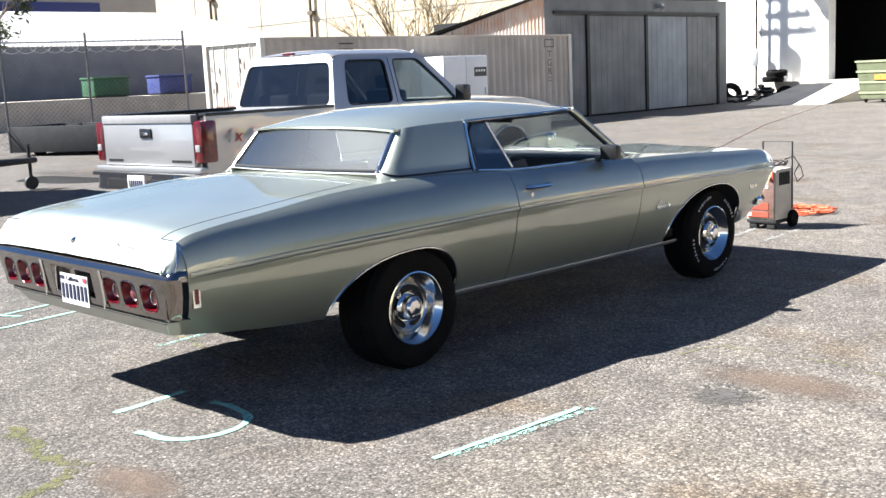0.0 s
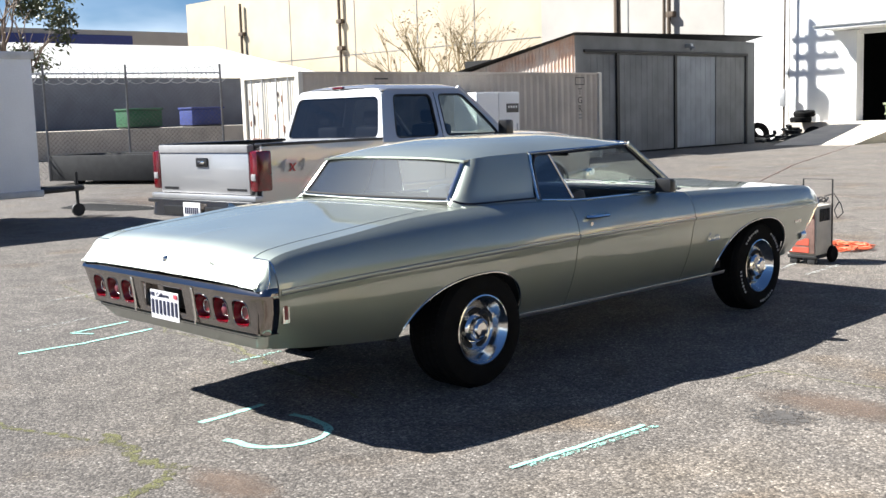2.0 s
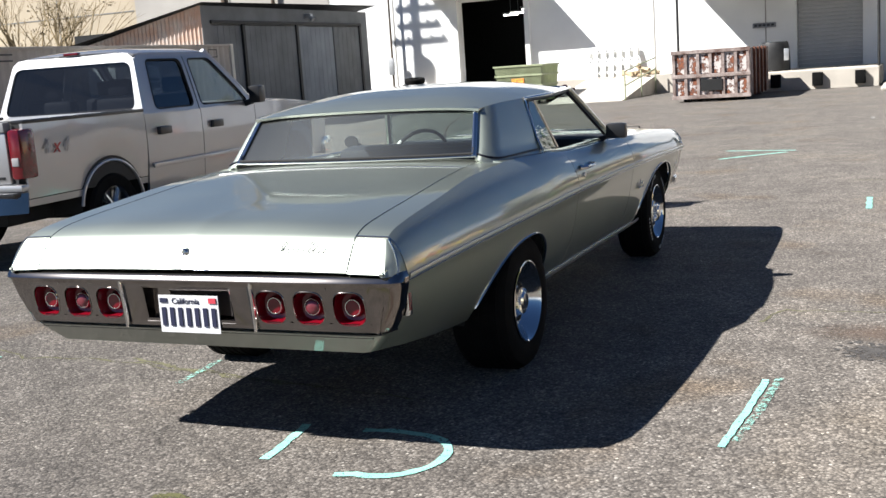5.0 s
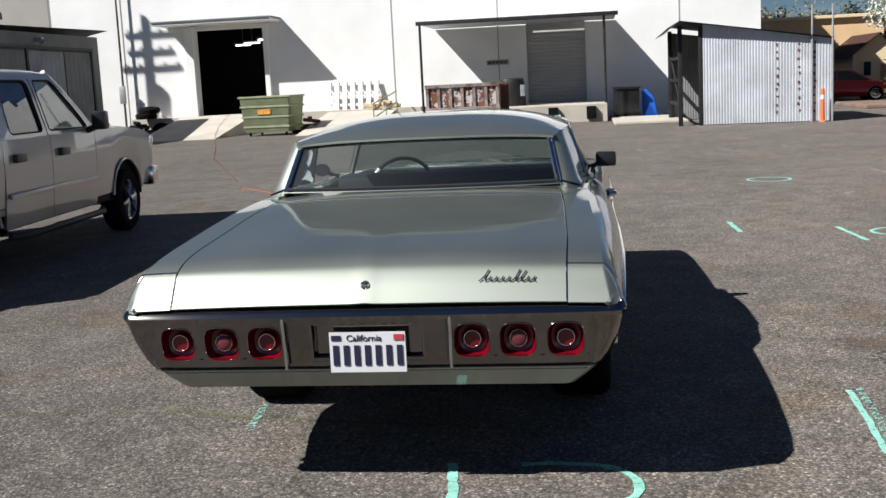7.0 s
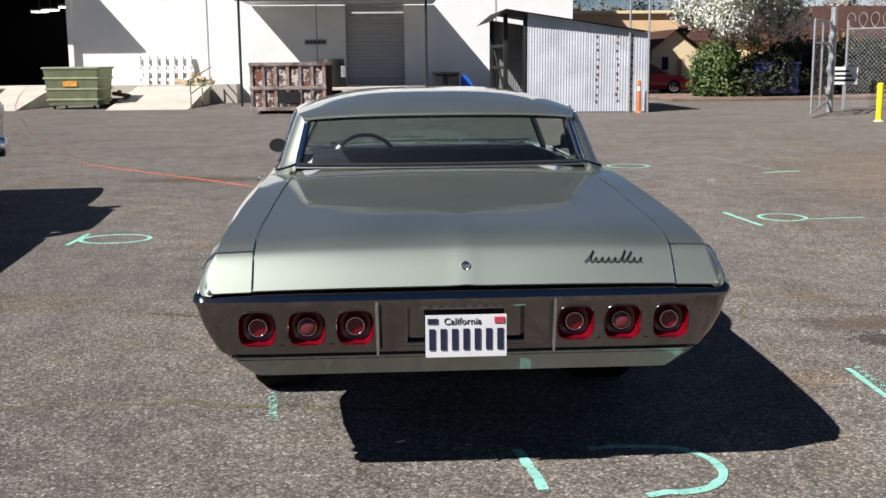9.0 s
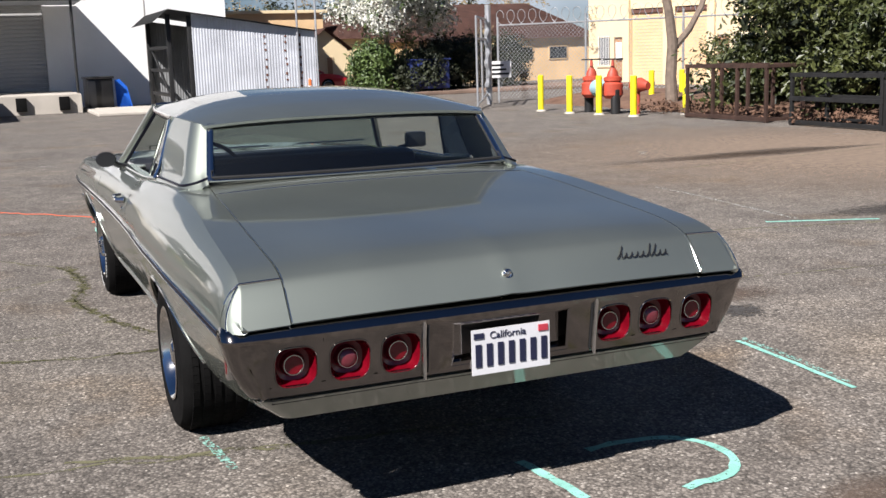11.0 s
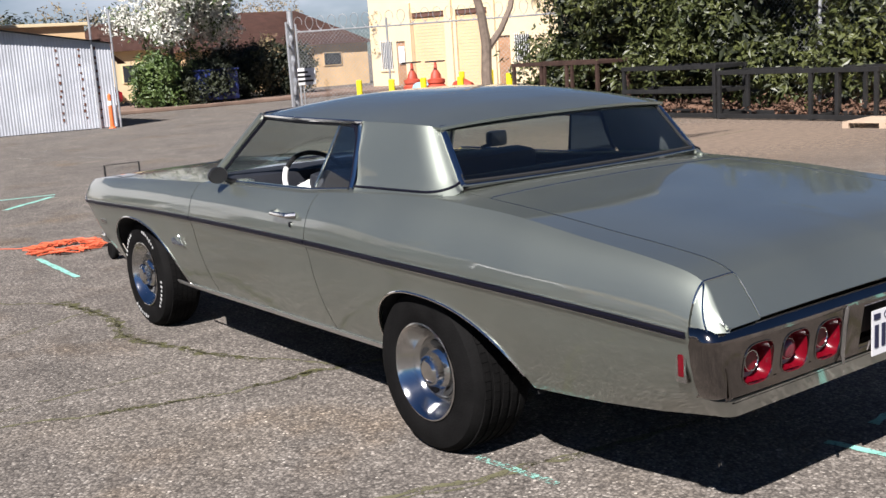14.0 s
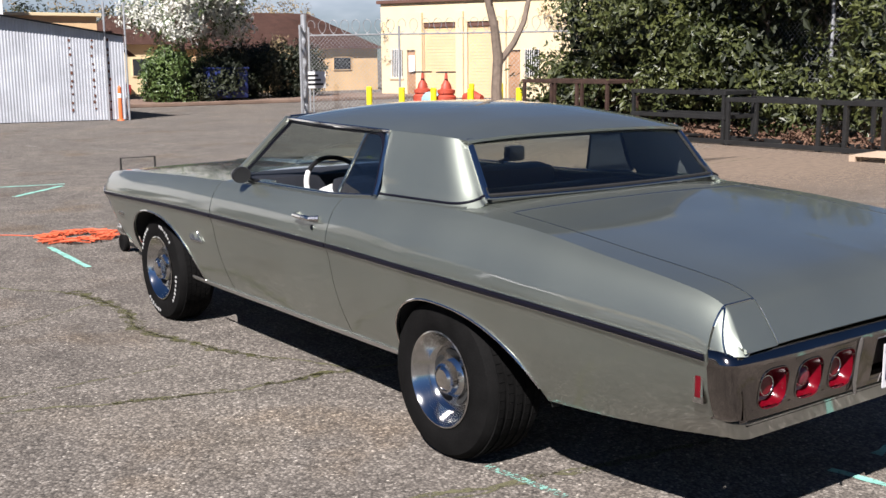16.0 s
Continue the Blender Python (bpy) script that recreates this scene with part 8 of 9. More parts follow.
# ---- the pick-up truck ----
def pickup():
    tk = thing("pickup_truck", (-5.13, 1.92, 0), 4.6, "silver four-door pick-up truck with dark windows, parked on asphalt", "truck")
    W = 0.925
    arches = ((1.18, 0.40, 0.46), (4.84, 0.40, 0.47))
    bulge = lambda v: W - 0.055 * (1 - v) ** 2 - 0.02 * v ** 3

    def panel(name, s, y0, y1, base, top):
        bm = bmesh.new()
        ys = lin(y0, y1, max(8, int((y1 - y0) / 0.035)))
        def f(y, v):
            zb = base
            for cy, cz, r in arches:
                if abs(y - cy) < r:
                    zb = max(zb, cz + math.sqrt(r * r - (y - cy) ** 2) * 0.97)
            zt = top(y)
            return (s * bulge(v), y, zb + (zt - zb) * v)
        grid(bm, f, ys, lin(0, 1, 9))
        thicken(bm, 0.03, lambda c: Vector((-s, 0, 0)))
        return part(name, bm, "silver", tk, smooth=40)

    hood = curve([(3.9, 1.245), (4.6, 1.235), (5.3, 1.19), (5.72, 1.10)])
    for s in (1, -1):
        panel("bed_side", s, 0.06, 1.745, 0.56, lambda y: 1.265)
        d1 = panel("rear_door", s, 1.755, 2.755, 0.43, lambda y: 1.235)
        d2 = panel("front_door", s, 2.765, 3.895, 0.43, lambda y: 1.24)
        panel("front_wing", s, 3.905, 5.72, 0.50, lambda y: hood(y))
        for owner, y in ((d1, 1.93), (d2, 2.92)):
            bm = bmesh.new()
            box(bm, (W - 0.02, y, 1.02), (W + 0.035, y + 0.2, 1.10), 0.014)
            if s < 0:
                bmesh.ops.scale(bm, vec=(-1, 1, 1), verts=bm.verts[:])
                bmesh.ops.reverse_faces(bm, faces=bm.faces[:])
            part("door_handle", bm, "blackgloss", owner, "black door handle")
        bm = bmesh.new()
        box(bm, (s * (W - 0.012), 1.80, 0.70), (s * (W + 0.012), 3.86, 0.745), 0.006)
        part("door_moulding", bm, "silver", tk)
        bm = bmesh.new()
        tube(bm, [(s * 0.90, 1.75, 0.36), (s * 0.97, 1.9, 0.35), (s * 0.97, 3.8, 0.35), (s * 0.90, 3.95, 0.36)], 0.035, 8)
        part("side_step", bm, "blacksteel", tk)
        # wheel-arch flare
        for cy, cz, r in arches:
            bm = bmesh.new()
            tube(bm, [(s * (bulge(0.1) + 0.004), cy + math.cos(t) * r, cz + math.sin(t) * r * 0.97) for t in lin(0.15, math.pi - 0.15, 24)], 0.016, 6)
            part("arch_lip", bm, "silver", tk)
            bm = bmesh.new()
            grid(bm, lambda t, w, cy=cy, cz=cz, r=r, s=s: (s * (0.88 - 0.35 * w), cy + math.cos(t) * r, cz + math.sin(t) * r * 0.97), lin(0, math.pi, 16), [0, 1])
            part("wheel_liner", bm, "blackgap", tk)
            bm = bmesh.new()
            prof = [(-0.24, 0.22), (-0.24, 0.33), (-0.20, 0.365), (-0.03, 0.365), (0.0, 0.34), (0.005, 0.30), (-0.01, 0.235), (-0.03, 0.225)]
            spin(bm, [(s * a, b) for a, b in prof], "x", (s * 0.90, cy, 0.365), 40)
            ty = part("tyre", bm, "rubber", tk)
            bm = bmesh.new()
            spin(bm, [(s * a, b) for a, b in [(-0.02, 0.228), (-0.005, 0.236), (-0.02, 0.215), (-0.07, 0.20), (-0.07, 0.0)]], "x", (s * 0.90, cy, 0.365), 30)
            rim = part("rim", bm, M["wheelgrey"], ty)
            for k in range(6):
                t = 2 * math.pi * k / 6 + 0.2
                bm = bmesh.new()
                tube(bm, [(s * 0.87, cy + 0.04 * math.cos(t), 0.365 + 0.04 * math.sin(t)), (s * 0.878, cy + 0.21 * math.cos(t), 0.365 + 0.21 * math.sin(t))], [0.04, 0.028], 6)
                part("spoke", bm, M["wheelgrey"], rim)
        # tail lamp
        bm = bmesh.new()
        box(bm, (s * 0.808, -0.028, 0.80), (s * 0.932, 0.17, 1.225), 0.035)
        tlp = part("tail_lamp", bm, "truck_red", tk, "tall red tail lamp")
        bm = bmesh.new()
        box(bm, (s * 0.835, -0.034, 0.915), (s * 0.905, -0.02, 0.985), 0.006)
        part("reverse_lens", bm, "greyplastic", tlp, "pale reversing lens")
        # mirrors and wing lamps
        bm = bmesh.new()
        tube(bm, [(s * 0.90, 3.72, 1.24), (s * 1.0, 3.72, 1.27)], 0.035, 8)
        mr = part("mirror", bm, "blackgloss", tk, "black outside mirror")
        bm = bmesh.new()
        box(bm, (s * 0.98, 3.66, 1.24), (s * 1.13, 3.80, 1.44), 0.03)
        part("mirror_head", bm, "blackgloss", mr)
        bm = bmesh.new()
        box(bm, (s * 0.70, 5.62, 0.92), (s * 0.92, 5.78, 1.08), 0.02)
        part("headlamp", bm, "chrome", tk, "clear headlamp")
    # bed floor, rails, tailgate
    bm = bmesh.new()
    box(bm, (-0.86, 0.06, 0.62), (0.86, 1.74, 0.70))
    box(bm, (-0.88, 0.06, 0.62), (-0.80, 1.74, 1.25))
    box(bm, (0.80, 0.06, 0.62), (0.88, 1.74, 1.25))
    box(bm, (-0.86, 1.68, 0.62), (0.86, 1.745, 1.25))
    part("bed_tub", bm, "blacksteel", tk, "black bed liner", 0)
    for s in (1, -1):
        bm = bmesh.new()
        box(bm, (s * 0.79, 0.06, 1.262), (s * 0.915, 1.745, 1.295), 0.01)
        part("bed_rail_cap", bm, "blackgloss", tk)
    bm = bmesh.new()
    box(bm, (-0.79, -0.02, 0.765), (0.79, 0.05, 1.20), 0.015)
    tg = part("tailgate", bm, "silver", tk)
    bm = bmesh.new()
    box(bm, (-0.79, -0.03, 1.20), (0.79, 0.055, 1.285), 0.012)
    part("tailgate_cap", bm, "greyplastic", tg, "grey plastic top cap")
    bm = bmesh.new()
    box(bm, (-0.10, -0.035, 1.05), (0.10, -0.015, 1.15), 0.012)
    hn = part("tailgate_handle", bm, "blackgloss", tg, "black latch handle")
    bm = bmesh.new()
    box(bm, (-0.055, -0.045, 1.08), (0.055, -0.033, 1.115), 0.006)
    part("latch", bm, "chrome", hn)
    for x0, x1 in ((-0.72, -0.46), (0.42, 0.74)):
        bm = bmesh.new()
        box(bm, (x0, -0.026, 0.805), (x1, -0.019, 0.83), 0.002)
        part("badge", bm, "blackgloss", tg, "dark name badge drawn as a plain bar", 0)
    bm = bmesh.new()
    box(bm, (-0.93, -0.06, 0.70), (0.93, 0.04, 0.76), 0.02)
    part("bumper_top", bm, "silver", tk)
    bm = bmesh.new()
    def bmp(x, v):
        return (x, -0.16 + 0.12 * max(0, (abs(x) - 0.62) / 0.33) ** 2 + 0.03 * v, 0.52 + 0.17 * v)
    grid(bm, bmp, lin(-0.95, 0.95, 30), lin(0, 1, 5))
    thicken(bm, 0.02, lambda c: Vector((0, 1, 0)))
    bu = part("rear_bumper", bm, "oldchrome", tk, "chrome step bumper")
    bm = bmesh.new()
    box(bm, (-0.90, -0.13, 0.66), (0.90, 0.05, 0.70), 0.012)
    part("bumper_step", bm, "blackgloss", bu, "black step pad")
    bm = bmesh.new()
    box(bm, (-0.55, -0.168, 0.54), (-0.18, -0.150, 0.64), 0.012)
    part("bumper_recess", bm, "blackgloss", bu, "dark recess", 0)
    bm = bmesh.new()
    box(bm, (0.20, -0.168, 0.54), (0.55, -0.150, 0.64), 0.012)
    part("bumper_recess", bm, "blackgloss", bu, "dark recess", 0)
    bm = bmesh.new()
    box(bm, (-0.15, -0.185, 0.53), (0.15, -0.172, 0.68), 0.004)
    pl = part("number_plate", bm, "plate", bu, "white plate with figures as plain bars")
    for k in range(7):
        bm = bmesh.new()
        box(bm, (-0.12 + k * 0.036, -0.189, 0.56), (-0.10 + k * 0.036, -0.1855, 0.63))
        part("plate_bar", bm, "plate_blue", pl, "", 0)
    # cab: sides and back with real window openings, roof, panes, seats
    def rounded(pts, r, n=5):
        """The corners of a flat outline, rounded."""
        out = []
        for i, p in enumerate(pts):
            p, q, o = Vector(p), Vector(pts[i - 1]), Vector(pts[(i + 1) % len(pts)])
            a, b = p + (q - p).normalized() * r, p + (o - p).normalized() * r
            out += [a * (1 - t) ** 2 + p * (2 * t * (1 - t)) + b * t * t for t in lin(0, 1, n)]
        return out

    def pierced(outer, holes, place, depth, inward, name, material="silver"):
        """A flat panel with openings cut through it, carried into the cab by place(a, z)."""
        bm = bmesh.new()
        for loop in [outer] + holes:
            vs = [bm.verts.new((p[0], p[1], 0)) for p in loop]
            for i in range(len(vs)):
                bm.edges.new((vs[i - 1], vs[i]))
        bmesh.ops.triangle_fill(bm, use_beauty=True, use_dissolve=False, edges=bm.edges[:])
        for v in bm.verts:
            v.co = Vector(place(v.co.x, v.co.y))
        thicken(bm, depth, inward)
        return part(name, bm, material, tk, smooth=25)

    def pane(name, loop, place, off, material, owner, label):
        bm = bmesh.new()
        bm.faces.new([bm.verts.new(Vector(place(*p)) + off) for p in loop])
        ob = part(name, bm, material, owner, label, 0)
        ob.visible_shadow = False
        return ob

    Z0, Z1 = 1.225, 1.850
    slope = lambda z: 0.893 - 0.150 * (z - Z0) / (Z1 - Z0) - 0.03 * max(0, (z - Z0) / (Z1 - Z0)) ** 4
    side_outer = [Vector(p) for p in ((1.765, Z0), (3.98, Z0), (3.74, 1.45), (3.52, 1.66), (3.36, 1.79), (3.26, Z1), (2.02, Z1), (1.935, 1.80))]
    rear_hole = rounded(((1.99, 1.275), (2.695, 1.275), (2.695, 1.775), (2.085, 1.775)), 0.075)
    front_hole = rounded(((2.835, 1.275), (3.80, 1.275), (3.60, 1.47), (3.255, 1.775), (2.835, 1.775)), 0.06)
    back_outer = [Vector(p) for p in ((-0.893, Z0), (0.893, Z0), (0.735, 1.80), (0.66, Z1), (-0.66, Z1), (-0.735, 1.80))]
    back_hole = rounded(((-0.80, 1.285), (0.80, 1.285), (0.70, 1.765), (-0.70, 1.765)), 0.09)
    back_place = lambda x, z: (x, 1.765 + 0.17 * (z - Z0) / (Z1 - Z0) - 0.03 * (1 - (x / 0.9) ** 2), z)
    cab = pierced(back_outer, [back_hole], back_place, 0.035, lambda c: Vector((0, 1, 0)), "cab_back")
    pane("rear_window", back_hole, back_place, Vector((0, 0.016, 0)), "privacyglass", cab, "dark tinted rear window")
    for s in (1, -1):
        put = lambda y, z, s=s: (s * slope(z), y, z)
        cab = pierced(side_outer, [rear_hole, front_hole], put, 0.04, lambda c, s=s: Vector((-s, 0, 0)), "cab_side")
        pane("door_window", rear_hole, put, Vector((-s * 0.02, 0, 0)), "privacyglass", cab, "dark tinted rear door window")
        pane("door_window", front_hole, put, Vector((-s * 0.02, 0, 0)), "clearglass", cab, "clear front door window")
        for hole in (rear_hole, front_hole):
            bm = bmesh.new()
            tube(bm, [Vector(put(*p)) - Vector((s * 0.006, 0, 0)) for p in hole], 0.011, 6, True)
            part("window_seal", bm, "blackgap", cab, "black window seal")
        bm = bmesh.new()
        tube(bm, [(s * (slope(z) + 0.001), 2.765 + 0.0 * z, z) for z in lin(Z0, 1.80, 8)], 0.004, 5)
        part("door_gap", bm, "blackgap", cab)
    bm = bmesh.new()
    def rf(u, t):
        y0, y1 = 1.945 - 0.03 * (1 - t * t), 3.27 + 0.30 * (1 - t * t)
        k = min(u, 1 - u) * 7
        return (0.722 * t * (1 + 0.0 * u), y0 + (y1 - y0) * u, Z1 - 0.012 + (0.045 * min(1, k) ** 0.6 + 0.02) * (1 - abs(t) ** 3.5) + 0.012 * (1 - abs(t) ** 8))
    grid(bm, rf, [0, 0.02, 0.05, 0.1] + lin(0.15, 0.85, 10) + [0.9, 0.95, 0.98, 1.0], lin(-1, -0.8, 6) + lin(-0.7, 0.7, 11) + lin(0.8, 1, 6))
    thicken(bm, 0.02, lambda c: Vector((0, 0, -1)))
    part("roof", bm, "silver", tk, "", 60)
    bm = bmesh.new()
    box(bm, (-0.09, 1.905, 1.868), (0.09, 1.95, 1.892), 0.008)
    part("stop_lamp", bm, "truck_red", tk, "small red high stop lamp")
    def screen(t, v):
        z = Z0 + 0.01 + (Z1 - Z0) * v
        return ((slope(z) - 0.03) * t, 3.96 - 0.71 * v + (0.42 - 0.12 * v) * (1 - t * t), z)
    bm = bmesh.new()
    grid(bm, screen, lin(-1, 1, 13), lin(0, 1, 5))
    ws = part("windscreen", bm, "clearglass", tk, "clear curved windscreen")
    ws.visible_shadow = False
    for s in (1, -1):
        bm = bmesh.new()
        tube(bm, [screen(s, v) for v in lin(0, 1, 8)], 0.035, 8)
        part("front_pillar", bm, "silver", tk)
        for y in (2.0, 2.95):
            bm = bmesh.new()
            box(bm, (s * 0.15, y, 0.62), (s * 0.72, y + 0.55, 0.90), 0.05)
            box(bm, (s * 0.15, y, 0.75), (s * 0.72, y + 0.16, 1.42), 0.06)
            st = part("seat", bm, "vinyl", tk, "dark cloth seat")
            bm = bmesh.new()
            box(bm, (s * 0.30, y + 0.02, 1.43), (s * 0.56, y + 0.12, 1.60), 0.04)
            part("headrest", bm, "vinyl", st)
    bm = bmesh.new()
    box(bm, (-0.82, 3.62, 0.9), (0.82, 4.1, 1.23), 0.06)
    part("dashboard", bm, "vinyl", tk)
    bm = bmesh.new()
    grid(bm, lambda y, t: (0.88 * t, y, hood(y) + 0.05 * (1 - t ** 4) * min(1, (5.75 - y) * 3)), lin(3.9, 5.72, 18), lin(-1, 1, 17))
    thicken(bm, 0.02, lambda c: Vector((0, 0, -1)))
    part("bonnet", bm, "silver", tk)
    bm = bmesh.new()
    box(bm, (-0.68, 5.66, 0.70), (0.68, 5.76, 1.08), 0.03)
    part("grille", bm, "blackgloss", tk)
    bm = bmesh.new()
    box(bm, (-0.95, 5.60, 0.46), (0.95, 5.82, 0.70), 0.05)
    part("front_bumper", bm, "chrome", tk, "chrome front bumper")
    bm = bmesh.new()
    box(bm, (-0.55, 0.15, 0.38), (0.55, 5.5, 0.52))
    box(bm, (-0.86, 1.78, 0.42), (0.86, 4.3, 0.60))
    tube(bm, [(-0.75, 1.18, 0.365), (0.75, 1.18, 0.365)], 0.06, 10)
    tube(bm, [(-0.75, 4.84, 0.365), (0.75, 4.84, 0.365)], 0.05, 10)
    box(bm, (-0.80, 4.0, 0.5), (0.80, 5.6, 1.0))
    part("chassis", bm, "blackgap", tk, "dark frame and axles", 0)
    # decal on the bed sides: two grey figures and a red cross between them
    for body, off, material in (("4", -0.125, "decal"), ("x", 0.0, "decal_red"), ("4", 0.125, "decal")):
        for s in (1, -1):
            d = lettering(body, 0.19, material, tk, "red cross of the decal" if body == "x" else "grey figure of the decal", 0.25)
            d.matrix_basis = Matrix.Translation((s * (W + 0.003), 0.42 + s * off, 0.99)) @ Euler((radians(90), 0, radians(90 * s))).to_matrix().to_4x4()
    tk.scale = (1, 1.045, 1)
    return tk


M["decal"] = mat("grey decal", (0.30, 0.30, 0.31), 0.5, 0, 0.2, 9, 60, 0)
M["decal_red"] = mat("red decal", (0.38, 0.03, 0.03), 0.5, 0, 0.2, 9, 60, 0)
pickup()

# ---- marks, cracks and stains on the ground ----
MARKS = 0
def mark(pts, w=0.036, material="mint", label="mint spray-paint stroke on the asphalt", z=0.003, wob=0.25):
    global MARKS
    MARKS += 1
    z += 0.0006 * (MARKS % 7)
    bm = bmesh.new()
    ribbon(bm, pts, w, z, wob, MARKS)
    return flat_ob("ground_mark", bm, material, label, "ground mark")
def ring(cx, cy, rx, ry, a0=0, a1=6.28, n=26):
    return [(cx + rx * math.cos(t), cy + ry * math.sin(t)) for t in lin(a0, a1, n)]
mark([(0.235, -1.05), (0.262, -1.26), (0.284, -1.47)], 0.042)
mark([(0.52, -1.07), (0.64, -1.05), (0.80, -1.07)] + ring(0.76, -1.30, 0.225, 0.235, 1.3, -1.75, 16) + [(0.64, -1.55)], 0.04)
mark([(1.975, -0.95), (2.01, -0.50), (2.03, -0.05)], 0.030)
mark([(2.02, -0.88), (2.06, -0.45), (2.085, -0.02)], 0.034, "fadedmint")
mark([(-2.18, -1.40), (-2.15, -0.95), (-2.24, -0.36)], 0.032)
mark([(-2.42, -0.74), (-2.58, -0.84), (-2.66, -0.34)], 0.028)
mark([(-3.0, -1.1), (-3.1, -0.42)], 0.032, "faded", "faded white stroke on the asphalt")
mark([(-4.19, -0.33), (-4.3, 0.33)], 0.04, "faded", "faded white stroke on the asphalt")
mark([(-0.815, -0.20), (-0.775, -0.62)], 0.04, "fadedmint")
mark([(3.02, -1.55), (3.12, -1.18)], 0.075)
mark([(0.005, 4.75), (-0.08, 5.52)], 0.045, "faded", "faded white stroke on the asphalt")
mark([(0.36, 4.69), (0.30, 5.6)], 0.045, "faded", "faded white stroke on the asphalt")
mark([(-0.67, 5.04), (-0.63, 6.2)], 0.05)
mark([(3.17, 5.5), (3.24, 4.6)], 0.05)
mark(ring(3.62, 5.1, 0.22, 0.24), 0.04)
mark([(3.8, 4.95), (4.4, 5.0)], 0.035)
mark([(2.22, 6.07), (2.245, 5.3)], 0.05)
mark(ring(-2.64, 4.48, 0.30, 0.24), 0.045)
mark([(-2.98, 4.18), (-2.955, 4.8)], 0.045)
mark(ring(3.3, 10.35, 0.29, 0.30), 0.045)
mark([(4.93, 11.6), (5.05, 10.4), (5.19, 9.25)], 0.05, "faded", "faded pale stroke on the asphalt")
mark([(4.9, 9.2), (5.45, 9.35)], 0.06)
mark([(5.30, 5.6), (5.27, 4.9), (5.04, 3.0)], 0.05, "faded", "faded pale stroke on the asphalt")
mark([(4.7, 3.0), (5.6, 2.6)], 0.05)
mark([(0.05, 11.38), (1.05, 11.16)], 0.075)
mark([(0.14, 10.16), (0.95, 10.95)], 0.075)
for a_, b_ in (((1.79, 17.8), (1.86, 17.1)), ((2.60, 18.5), (2.65, 17.76)), ((3.37, 17.1), (3.55, 16.1)), ((4.69, 17.5), (4.64, 16.6))):
    mark([a_, b_], 0.07, "faded", "faded pale stroke on the asphalt")
r6 = random.Random(9)
for k in range(26):
    x, y = r6.uniform(-9, 12), r6.uniform(7.5, 23)
    a, l = r6.uniform(0, 3.1), r6.uniform(0.15, 0.55)
    if not (-6.5 < x < -3.5 and y < 9):
        mark([(x, y), (x + l * math.cos(a), y + l * math.sin(a))], r6.uniform(0.04, 0.12), "faded", "faded pale scuff on the asphalt", wob=0.5)


def wander(pts, amp, seed):
    rr, out = random.Random(seed), []
    for (ax, ay), (bx, by) in zip(pts, pts[1:]):
        n = max(2, int(math.hypot(bx - ax, by - ay) / 0.09))
        for i in range(n):
            t = i / n
            out.append((ax + (bx - ax) * t + rr.uniform(-amp, amp), ay + (by - ay) * t + rr.uniform(-amp, amp)))
    return out + [pts[-1]]


def crack(pts, w, seed, material="crack", label="thin dirt-filled crack in the asphalt"):
    bm = bmesh.new()
    ribbon(bm, wander(pts, 0.022, seed), w, 0.0022, 0.8, seed, 0.03)
    flat_ob("ground_crack", bm, material, label, "crack")
crack([(-4.5, 1.5), (-2.9, 1.75), (-2.32, 1.69), (-2.07, 1.66), (-1.71, 1.51), (-1.2, 1.35), (-0.66, 1.32), (0.4, 1.1)], 0.024, 1)
crack([(-1.9, 5.2), (-1.25, 4.4), (-1.07, 4.15), (-0.97, 3.41), (-1.1, 2.85), (-0.9, 2.05), (-0.61, 1.55), (-0.5, 1.3)], 0.022, 2)
for pts, w, seed in (([(-1.07, 4.2), (-0.99, 3.6), (-0.98, 3.35), (-1.1, 2.85)], 0.085, 5), ([(-1.1, 2.85), (-0.9, 2.05), (-0.75, 1.72)], 0.06, 6), ([(-1.0, 1.36), (-0.66, 1.33), (-0.5, 1.30)], 0.06, 7), ([(-1.71, 1.51), (-1.2, 1.36)], 0.045, 14), ([(0.05, -1.88), (0.5, -1.98), (0.84, -1.93), (1.04, -2.28), (1.0, -2.7)], 0.07, 15), ([(0.16, -1.99), (-0.5, -2.2), (-1.2, -2.25)], 0.035, 16), ([(3.6, -0.8), (3.3, -1.4), (3.4, -2.0)], 0.05, 17)):
    crack(pts, w, seed, "moss", "weeds growing in a crack")
crack([(-1.93, 3.38), (-1.49, 3.51), (-1.08, 3.72)], 0.018, 8)
crack([(-5.0, 0.2), (-3.4, -0.1), (-2.27, -0.25), (-2.05, -0.35), (-1.55, -0.28), (-0.99, -0.39), (-0.39, -0.47), (0.6, -0.62)], 0.016, 3)
crack([(-1.35, -0.24), (-0.89, -0.38), (-0.39, -0.50), (0.1, -0.55)], 0.03, 18)
crack([(-4.2, 2.4), (-3.39, 2.06), (-2.8, 1.83), (-2.2, 1.93), (-1.2, 1.95)], 0.018, 19)
crack([(1.85, 1.02), (1.95, 1.32), (2.52, 1.34), (4.5, 1.0)], 0.018, 20)
crack([(3.0, 3.2), (6.5, 2.2), (9.5, 1.5)], 0.03, 10)
crack([(2.0, 7.5), (6.5, 7.0), (11.0, 7.6)], 0.03, 11)


